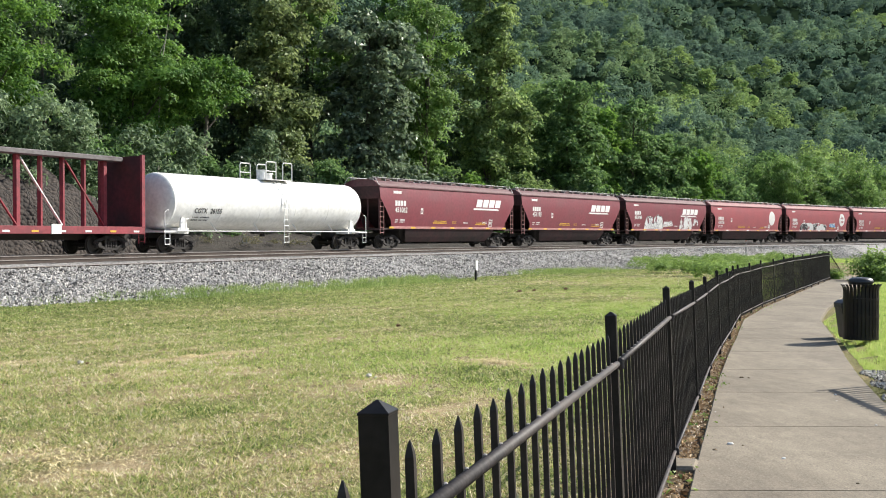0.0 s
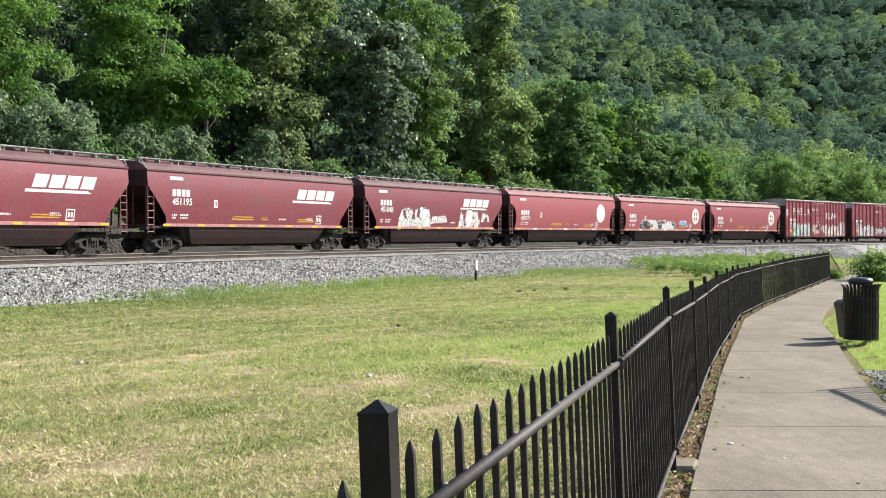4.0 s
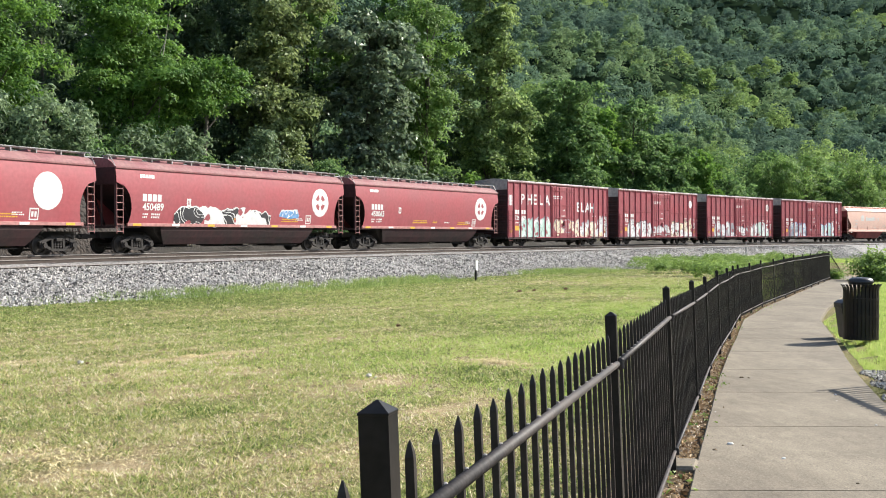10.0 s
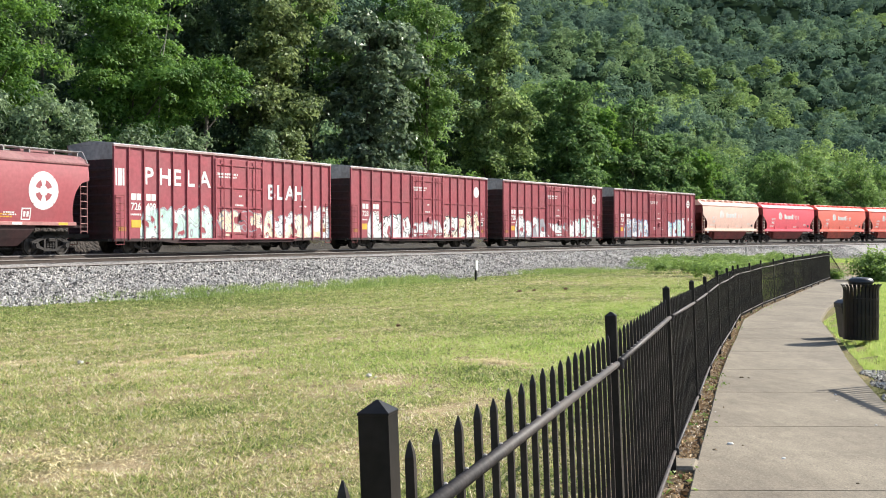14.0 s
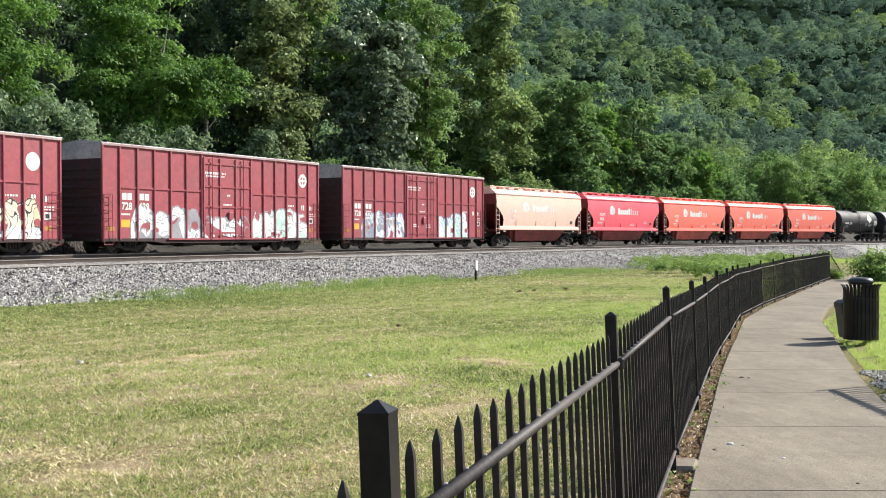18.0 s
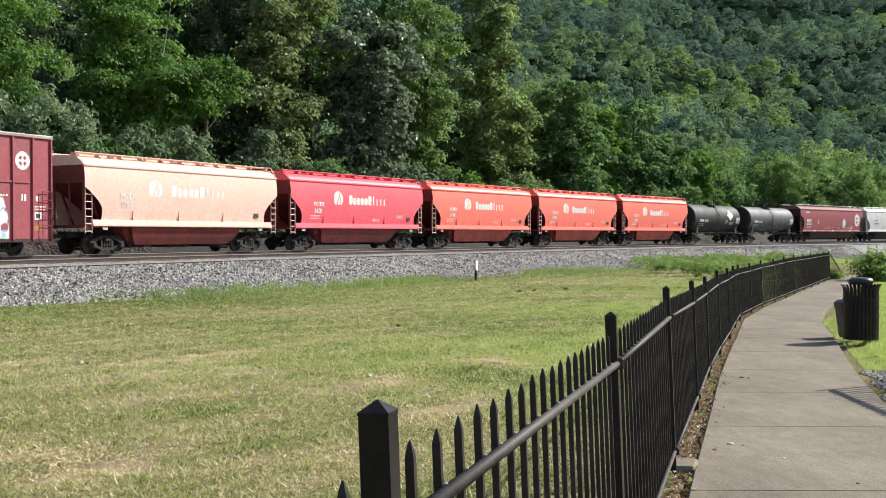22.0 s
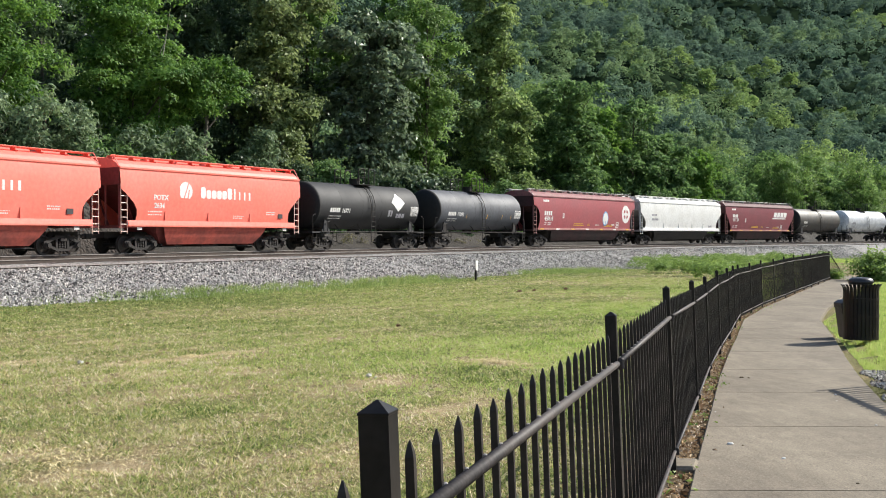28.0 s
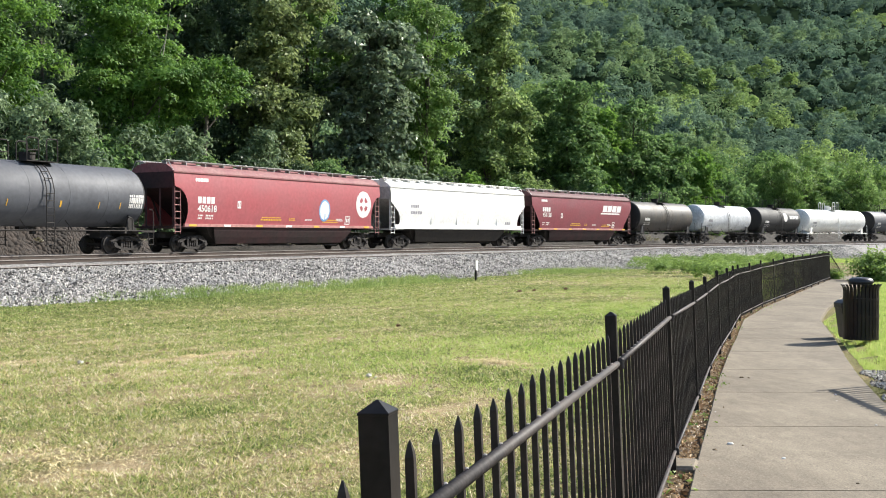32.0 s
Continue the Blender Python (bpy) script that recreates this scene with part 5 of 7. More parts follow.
# ---- boxcar ----
def boxcar(L, mat, label, midbar=True, ribs=7, gap=0.92):
    car = root("boxcar", label, "boxcar", "train")
    hx, hy, z0, z1 = L / 2 - gap, 1.52, 0.70, 5.34
    body = Geo().box(-hx, -hy, z0, hx, hy, z1)
    part("body", body, mat, car)
    dx0, dx1 = -0.108 * 2 * hx + 0.1, 0.127 * 2 * hx + 0.1
    for sgn in (-1, 1):
        f = sgn * hy
        for a, b in ((-hx, dx0), (dx1, hx)):
            n = ribs
            for k in range(n + 1):
                x = a + (b - a) * k / n
                x = min(max(x, -hx + 0.06), hx - 0.06)
                part("rib", Geo().box(x - 0.05, min(f, f + sgn * 0.075), z0, x + 0.05, max(f, f + sgn * 0.075), z1 - 0.06, 0.012), mat, car)
            if midbar:
                part("mid_rail", Geo().box(a + 0.1 + (1.2 if a < 0 else 0), min(f, f + sgn * 0.05), 3.22, b - 0.1 - (1.2 if a > 0 else 0), max(f, f + sgn * 0.05), 3.30), mat, car)
        part("roof_rail", Geo().box(-hx - 0.02, min(f, f + sgn * 0.09), z1 - 0.1, hx + 0.02, max(f, f + sgn * 0.09), z1 + 0.03, 0.015), EAVE, car)
        part("side_sill", Geo().plate([(-hx, z0 + 0.06), (hx, z0 + 0.06), (hx, z0 - 0.08), (hx - 3.4, z0 - 0.1), (hx - 4.2, 0.52), (-hx + 4.2, 0.52), (-hx + 3.4, z0 - 0.1), (-hx, z0 - 0.08)], f - (0.06 if sgn > 0 else 0.02), 0.08), ENDGRIME_SHADE, car, "grimy side sill")
        # plug door: a panel with bars and lock rods
        d = part("door", Geo().box(dx0 + 0.05, min(f, f + sgn * 0.06), z0 + 0.05, dx1 - 0.05, max(f, f + sgn * 0.06), z1 - 0.22, 0.02), mat, car, "sliding plug door")
        g = sgn * (hy + 0.06)
        for x in np.linspace(dx0 + 0.12, dx1 - 0.12, 4):
            part("door_post", Geo().box(x - 0.045, min(g, g + sgn * 0.06), z0 + 0.08, x + 0.045, max(g, g + sgn * 0.06), z1 - 0.24), mat, d)
        for z in (z0 + 0.35, 2.45, 3.55, 4.78):
            part("door_bar", Geo().box(dx0 + 0.1, min(g, g + sgn * 0.045), z - 0.04, dx1 - 0.1, max(g, g + sgn * 0.045), z + 0.04), mat, d)
        for x in (dx0 + 0.72, dx1 - 0.85):
            part("lock_rod", Geo().tube((x, g + sgn * 0.1, z0 + 0.05), (x, g + sgn * 0.1, z1 - 0.2), 0.03, 6), mat, d)
        part("door_handle", Geo().box(0.25, min(g, g + sgn * 0.12), 1.75, 0.6, max(g, g + sgn * 0.12), 2.2, 0.03), mat, d)
        part("door_track", Geo().box(dx0 - 2.6, min(f, f + sgn * 0.11), z0 - 0.02, dx1 + 3.0, max(f, f + sgn * 0.11), z0 + 0.06), mat, car)
    roof = Geo()
    prof = [(-1.6, 5.35), (-1.58, 5.39), (0, 5.54), (1.58, 5.39), (1.6, 5.35)]
    roof.loft([[(x, y, z) for y, z in prof] for x in (-hx - 0.03, hx + 0.03)])
    part("roof", roof, ROOFGREY, car, "galvanised ridged roof")
    for k in range(15):
        x = -hx + 0.4 + (2 * hx - 0.8) * k / 14
        part("roof_seam", Geo().loft([[(x - 0.04, y, z + 0.035), (x + 0.04, y, z + 0.035), (x + 0.04, y, z - 0.01), (x - 0.04, y, z - 0.01)] for y, z in ((-1.57, 5.39), (0, 5.54), (1.57, 5.39))], caps=True), ROOFGREY, car)
    for sgn in (-1, 1):
        e = Geo()
        e.box(min(sgn * hx, sgn * (hx + 0.03)), -1.5, 4.62, max(sgn * hx, sgn * (hx + 0.03)), 1.5, 5.34)
        part("end_cap", e, ROOFGREY, car, "grey upper end panel")
        for k in range(8):
            z = 1.05 + k * 0.44
            part("end_rib", Geo().loft([[(sgn * (hx + dx), y, z + dz) for dx, dz in ((0, -0.12), (0.07, -0.05), (0.07, 0.05), (0, 0.12))] for y in (-1.42, 1.42)]), ENDGRIME_SHADE, car)
        part("end_panel", Geo().box(min(sgn * (hx + 0.004), sgn * (hx + 0.012)), -1.5, 0.74, max(sgn * (hx + 0.004), sgn * (hx + 0.012)), 1.5, 4.61), ENDGRIME_SHADE, car, "grimy end wall, shade painted in")
        part("end_sill", Geo().box(min(sgn * hx, sgn * (hx + 0.25)), -1.45, 0.62, max(sgn * hx, sgn * (hx + 0.25)), 1.45, 0.735), UNDER, car)
        for y in (-1.62, 1.62):
            g = Geo()
            x = sgn * (hx - 0.35)
            for k in range(5):
                g.tube((x - 0.28, y, 1.35 + k * 0.38), (x + 0.28, y, 1.35 + k * 0.38), 0.018, 5)
            for q in (-0.28, 0.28):
                g.tube((x + q, y, 0.45), (x + q, y, 2.9), 0.016, 5)
            g.tube((x - 0.28, y, 0.47), (x + 0.28, y, 0.47), 0.018, 5)
            part("ladder", g, GRIMERED_SHADE, car)
    part("underframe", Geo().box(-hx + 0.2, -1.3, 0.62, hx - 0.2, 1.3, 0.76), UNDER, car)
    part("centre_sill", Geo().plate([(-hx + 4.6, 0.63), (-hx + 5.6, 0.38), (hx - 5.6, 0.38), (hx - 4.6, 0.63)], -0.5, 1.0), UNDER, car, "fish-bellied centre sill")
    for x, w in ((-2.2, 0.8), (1.4, 0.5), (3.2, 1.1)):
        part("brake_gear", Geo().box(x - w / 2, -1.0, 0.32, x + w / 2, -0.2, 0.66, 0.05), UNDER_LIGHT, car)
    running_gear(car, L, 3.6)
    surf = lambda z: np.full(np.shape(z), hy)
    return car, surf, hx, (dx0, dx1)


def box_marks(car, surf, hx, number, pw):
    print_bars([(-hx + pw + 0.16, -hx + pw + 0.8, 2.66, 2.98), (-hx + 2 * pw + 0.16, -hx + 2 * pw + 0.8, 2.66, 2.98)], surf, MARK, car, "reporting_mark", 0.03, 0.28, 0.08)
    digits(number[:3], -hx + pw + 0.12, 2.18, 0.36, surf, MARK, car, stretch=0.95)
    digits(number[3:], -hx + 2 * pw + 0.12, 2.18, 0.36, surf, MARK, car, stretch=0.95)
    print_bars([(-hx + 1.15, -hx + 1.9, 1.9, 2.0), (-hx + 2.25, -hx + 2.95, 1.9, 2.0)], surf, MARK, car)
    part("placard", Geo().box(-hx + 1.2, -surf(0) - 0.012, 1.3, -hx + 1.85, -surf(0) - 0.004, 1.68), YELLOW, car)
    door = lambda z: surf(z) + 0.06
    print_bars([(-1.7, 0.1, 4.22, 4.32), (-1.5, 0.0, 4.06, 4.14)], door, MARK, car)
    # stencils, data panel and placards of the lower side
    print_bars([(-1.0, -0.35, 1.62, 1.70), (-1.0, -0.2, 1.48, 1.54), (0.75, 1.3, 1.60, 1.68), (0.7, 1.35, 1.46, 1.52), (0.2, 0.5, 3.05, 3.15), (-0.1, 0.6, 2.55, 2.62)], door, MARK, car, "door_print", 0.03, 0.11, 0.03)
    print_bars([(hx - 1.75, hx - 1.5, 2.42, 2.72), (hx - 0.95, hx - 0.75, 2.42, 2.66), (hx - 1.0, hx - 0.35, 2.16, 2.23), (hx - 1.0, hx - 0.4, 2.04, 2.10), (hx - 3.2, hx - 2.5, 2.62, 2.70)], surf, MARK, car, "stencil", 0.03, 0.1, 0.05)
    part("data_panel", Geo().box(hx - 1.02, -surf(0) - 0.012, 1.60, hx - 0.62, -surf(0) - 0.004, 1.95), MARK, car, "white data panel")
    part("data_mark", Geo().box(hx - 0.94, -surf(0) - 0.02, 1.68, hx - 0.70, -surf(0) - 0.013, 1.87), SPRAY_DARK, car)
    for x in (-hx + 0.35, hx - 1.05):
        part("placard", Geo().box(x, -surf(0) - 0.012, 1.12, x + 0.5, -surf(0) - 0.004, 1.34), PLACARD, car, "rusty orange placard board")


# Near-black ends for dark tanks: their shade is put into the paint.
HEAD_SHADE = paint("tank_end_shade", (0.008, 0.008, 0.009), (0.016, 0.014, 0.013), 0.4, 0.8)


# ---- tank car ----
def tank_car(L, mat, label, r=1.5, zc=2.82, fittings=None, frame=None, big_top=False, top_x=0.0, top_w=0.62):
    car = root("tank_car", label, "tank car", "train")
    fit, fr = fittings or mat, frame or mat
    hx = L / 2 - 1.05
    n = 40
    ring = lambda x, k: [(x, math.cos(q) * r * k, zc + math.sin(q) * r * k) for q in (2 * math.pi * i / n for i in range(n))]
    part("shell", Geo().loft([ring(x, 1.0) for x in (-hx + 0.5, -hx * 0.33, hx * 0.33, hx - 0.5)], caps=False), mat, car, smooth=True)
    for sgn in (-1, 1):
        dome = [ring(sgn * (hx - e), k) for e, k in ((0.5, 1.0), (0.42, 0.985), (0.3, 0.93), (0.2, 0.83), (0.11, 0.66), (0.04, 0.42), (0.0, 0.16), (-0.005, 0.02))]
        part("tank_head", Geo().loft(dome), HEAD_SHADE if mat in (TANKBLACK, TANKGREY, TANKBROWN) else mat, car, "dished tank end" if mat is WHITE else "dished tank end, shade painted on dark tanks", smooth=True)
    for x in (-hx * 0.55, -hx * 0.18, hx * 0.18, hx * 0.55):
        seam = Geo()
        seam.loft([[(x + dx, math.cos(q) * (r + e), zc + math.sin(q) * (r + e)) for dx, e in ((-0.02, -0.01), (-0.015, 0.005), (0.015, 0.005), (0.02, -0.01))] for q in (2 * math.pi * i / 40 for i in range(41))], caps=False)
        part("weld_seam", seam, mat, car)
    for sgn in (-1, 1):
        b = Geo()
        x = sgn * (L / 2 - 2.3)
        for y in (-1, 1):
            b.plate([(x - 0.35, 1.05), (x + 0.35, 1.05), (x + 0.2, 1.75), (x - 0.12, 1.9)], y * 1.25 - 0.04, 0.08)
        b.box(x - 0.4, -1.3, 1.0, x + 0.4, 1.3, 1.3)
        part("cradle", b, fr, car)
        p = Geo().box(min(sgn * (L / 2 - 2.4), sgn * (L / 2 - 0.72)), -1.45, 1.06, max(sgn * (L / 2 - 2.4), sgn * (L / 2 - 0.72)), 1.45, 1.16)
        part("end_platform", p, fr, car)
        h = Geo()
        for y in (-1.42, 1.42):
            xe = sgn * (L / 2 - 0.8)
            h.path([(xe, y, 1.16), (xe, y, 2.1), (xe - sgn * 0.12, y, 2.22), (xe - sgn * 0.3, y, 2.22)], 0.024)
            h.path([(xe - sgn * 1.5, y, 1.16), (xe - sgn * 1.5, y, 1.75), (xe - sgn * 1.75, y, 1.8)], 0.03)
            for q in (0, 0.36):
                h.tube((xe - sgn * q, y, 1.1), (xe - sgn * q, y, 0.42), 0.02, 5)
            for z in (0.45, 0.75):
                h.tube((xe, y, z), (xe - sgn * 0.36, y, z), 0.02, 5)
        part("handrail", h, fit, car)
        part("stub_sill", Geo().box(min(sgn * (L / 2 - 3.4), sgn * (L / 2 - 0.75)), -0.35, 0.78, max(sgn * (L / 2 - 3.4), sgn * (L / 2 - 0.75)), 0.35, 1.16), UNDER, car)
    w = Geo()
    for y in (-1.5, 1.5):
        w.tube((-L / 2 + 1.6, y, 1.14), (L / 2 - 1.6, y, 1.14), 0.028, 6)
        for x in np.linspace(-hx * 0.6, hx * 0.6, 4):
            w.beam((x, y, 1.12), (x - 0.25, y * 0.84, 1.62), 0.05, 0.05)
    part("side_rail", w, fit, car)
    # manway, platform and hoops on top
    zt = zc + r
    t = Geo().tube((0, 0, zt - 0.1), (0, 0, zt + 0.32), 0.36, 16).tube((0, 0, zt + 0.32), (0, 0, zt + 0.4), 0.4, 16)
    if big_top:
        t.tube((-0.42, 0, zt - 0.05), (-0.42, 0, zt + 0.5), 0.3, 14).tube((-0.42, 0, zt + 0.5), (-0.42, 0, zt + 0.58), 0.34, 14)
    part("manway", t, fit, car).location.x = top_x
    tw = 1.5 * top_w
    pl = Geo().box(-tw, -1.0, zt - 0.06, tw, -0.35, zt - 0.02).box(-tw, 0.35, zt - 0.06, tw, 1.0, zt - 0.02)
    part("top_platform", pl, fit, car).location.x = top_x
    for y in (-0.98, 0.98):
        for a, b in ((-1.45 * top_w, -0.35 * top_w), (0.4 * top_w, 1.45 * top_w)):
            hp = Geo().path([(a, y, zt - 0.05), (a, y, zt + 0.9), (a + 0.08, y, zt + 1.0), (b - 0.08, y, zt + 1.0), (b, y, zt + 0.9), (b, y, zt - 0.05)], 0.033)
            part("top_hoop", hp, fit, car).location.x = top_x
        bar = Geo().tube((-1.45 * top_w, y, zt + 0.45), (-0.35 * top_w, y, zt + 0.45), 0.024, 5)
        part("hoop_bar", bar, fit, car).location.x = top_x
    for y in (-1, 1):
        ld = Geo()
        for x in (-0.22, 0.22):
            pts = [(x - 0.1, y * (r + 0.1) * math.cos(a), zc + (r + 0.1) * math.sin(a)) for a in (radians(q) for q in (65, 45, 25, 5, -10))]
            pts += [(x - 0.1, y * (r + 0.08), 1.15), (x - 0.1, y * (r + 0.08), 0.45)]
            ld.path(pts, 0.024)
        for z in np.arange(0.5, 2.9, 0.33):
            ld.tube((-0.32, y * (r + 0.08), z), (0.12, y * (r + 0.08), z), 0.02, 5)
        for q in (25, 38, 51):
            a = radians(q)
            ld.tube((-0.32, y * (r + 0.1) * math.cos(a), zc + (r + 0.1) * math.sin(a)), (0.12, y * (r + 0.1) * math.cos(a), zc + (r + 0.1) * math.sin(a)), 0.02, 5)
        part("ladder", ld, fit, car).location.x = top_x
    part("outlet_valve", Geo().tube((0.3, 0, zc - r - 0.35), (0.3, 0, zc - r + 0.1), 0.16, 10).box(-0.6, -0.15, zc - r - 0.2, 0.2, 0.15, zc - r), UNDER_LIGHT, car)
    running_gear(car, L, 2.3)
    surf = lambda z: np.sqrt(np.maximum(0.01, r * r - (np.asarray(z) - zc) ** 2))
    return car, surf, hx


def tank_marks(car, surf, hx, number, mat, x=None, code="", z=2.36):
    x = -hx + 1.5 if x is None else x
    if code:
        digits(code, x, z, 0.26, surf, mat, car, "reporting_mark", 1.0)
    else:
        print_bars([(x, x + 1.0, z + 0.02, z + 0.28)], surf, mat, car, "reporting_mark", 0.03, 0.14, 0.06)
    if number:
        digits(number, x + 1.25, z, 0.27, surf, mat, car)
    print_bars([(x, x + 0.5, z - 0.26, z - 0.20), (x + 0.6, x + 1.3, z - 0.26, z - 0.20), (x, x + 0.5, z - 0.40, z - 0.34), (x + 0.6, x + 1.3, z - 0.40, z - 0.34)], surf, mat, car)


# ---- centre-beam flat car ----
# The bulkhead's red is a darker copy, with its shade painted in.
BULK_SHADE = paint("bulkhead_shade_red", (0.10, 0.016, 0.02), (0.05, 0.02, 0.02), 0.5, 0.8)
BEAMRED = paint("beam_red", (0.29, 0.04, 0.053), (0.15, 0.032, 0.038), 0.4, 0.6)
CHORD = paint("weathered_chord", (0.17, 0.155, 0.155), (0.10, 0.08, 0.08), 0.4, 0.75)


def centre_beam(L, mat, label):
    car = root("centre_beam_car", label, "flat car", "train")
    hx = L / 2 - 0.7
    part("deck", Geo().box(-hx, -1.42, 1.12, hx, 1.42, 1.30, 0.02), mat, car)
    for y in (-1.44, 1.44):
        part("side_sill", Geo().box(-hx, y - 0.04, 0.98, hx, y + 0.04, 1.34, 0.01), mat, car)
    part("centre_sill", Geo().box(-hx, -0.4, 0.7, hx, 0.4, 1.12), UNDER, car)
    part("top_chord", Geo().box(-hx + 0.3, -0.35, 4.62, hx - 0.3, 0.35, 4.86, 0.03), CHORD, car, "weathered grey top beam")
    for sgn in (-1, 1):
        part("bulkhead", Geo().box(min(sgn * hx, sgn * (hx - 0.14)), -1.42, 1.3, max(sgn * hx, sgn * (hx - 0.14)), 1.42, 4.9, 0.02), BULK_SHADE, car, "dark red bulkhead, shade painted in")
        for y in (-1.42, 1.42):
            part("bulkhead_post", Geo().box(sgn * (hx - 0.07) - 0.11, y - 0.06, 1.3, sgn * (hx - 0.07) + 0.11, y + 0.06, 4.95), mat, car)
    n = 12
    step = (2 * hx - 2.6) / n
    for k in range(n + 1):
        x = -hx + 1.3 + step * k
        w = 0.11 if k % 4 == 0 else 0.06
        part("beam_post", Geo().box(x - w, -0.12, 1.3, x + w, 0.12, 4.62, 0.01), mat, car)
        if k % 2 == 0 and k < n:
            part("diagonal", Geo().beam((x + 0.1, -0.08, 4.5), (x + 2 * step - 0.1, -0.08, 1.4), 0.06, 0.11, (0, 1, 0)), MARK if k in (2, 8) else mat, car)
    for x in np.linspace(-hx + 0.6, hx - 0.6, 12):
        part("reflector", Geo().box(x - 0.2, -1.492, 1.06, x + 0.2, -1.484, 1.15), YELLOW if int(x * 3) % 2 else MARK, car)
    part("data_plate", Geo().box(hx - 6.1, -1.5, 0.98, hx - 5.5, -1.487, 1.42), MARK, car)
    lm = ladder_mesh(0.4, 0.5, 4.7, 12, mat)
    for sgn in (-1, 1):
        shared("ladder", lm, car, sgn * (hx + 0.02) , -1.25, 0, 90)
    running_gear(car, L, 2.6)
    return car


# ---- the cars in their order ----
def place(built, i):
    moving.append((built, (COUPLINGS[i] + COUPLINGS[i + 1]) / 2))


def length(i):
    return COUPLINGS[i + 1] - COUPLINGS[i]


place(centre_beam(length(0), BEAMRED, "empty red centre-beam flat car with open posts and braces"), 0)
car, surf, hx = tank_car(length(1), WHITE, "long white tank car with a white frame and dark small lettering", 1.52, 2.72, WHITE, WHITE, True, 0.7, 0.85)
tank_marks(car, surf, hx, "26155", SPRAY_DARK, -hx + 1.95, "CGTX", 2.1)
place(car, 1)

for i, (mat, slant, num) in enumerate(((MAROON, True, "451062"), (MAROON, True, "451195"), (MAROON, True, "451048"), (OXIDE, False, "450776"), (OXIDE, False, "450489"), (OXIDE, False, "450065")), 2):
    tags = {4: "dark red covered hopper car with white bubble graffiti", 6: "faded red covered hopper car with black and white graffiti"}
    car, surf, hx = covered_hopper(length(i), mat, "slope" if slant else "round", tags.get(i, "dark red covered hopper car with a white block logo" if slant else "faded red covered hopper car with a round white emblem"), MAROON_ROOF if slant else OXIDE_ROOF)
    hopper_marks(car, surf, hx, num, slant, {5: 3.0, 6: 2.6, 7: 2.8}.get(i, 2.0), i == 5)
    if i == 4:
        graffiti(-5.2, -1.3, 1.40, 2.9, surf, SPRAY_WHITE, SPRAY_DARK, car, 3, 4)
        graffiti(-1.1, 0.9, 1.8, 2.55, surf, SPRAY_WHITE, MAROON, car, 5, 6, 0.8)
        graffiti(2.8, 5.5, 1.42, 2.95, surf, SPRAY_WHITE, MAROON, car, 7, 3)
        graffiti(6.1, 7.2, 1.85, 2.65, surf, SPRAY_WHITE, SPRAY_GREY, car, 9, 2)
    if i == 6:
        graffiti(-5.6, 2.2, 1.42, 2.55, surf, SPRAY_WHITE, SPRAY_WHITE, car, 21, 9, 1.0, second=SPRAY_DARK)
        graffiti(3.2, 4.9, 1.95, 2.5, surf, SPRAY_BLUE, SPRAY_WHITE, car, 23, 4)
    place(car, i)

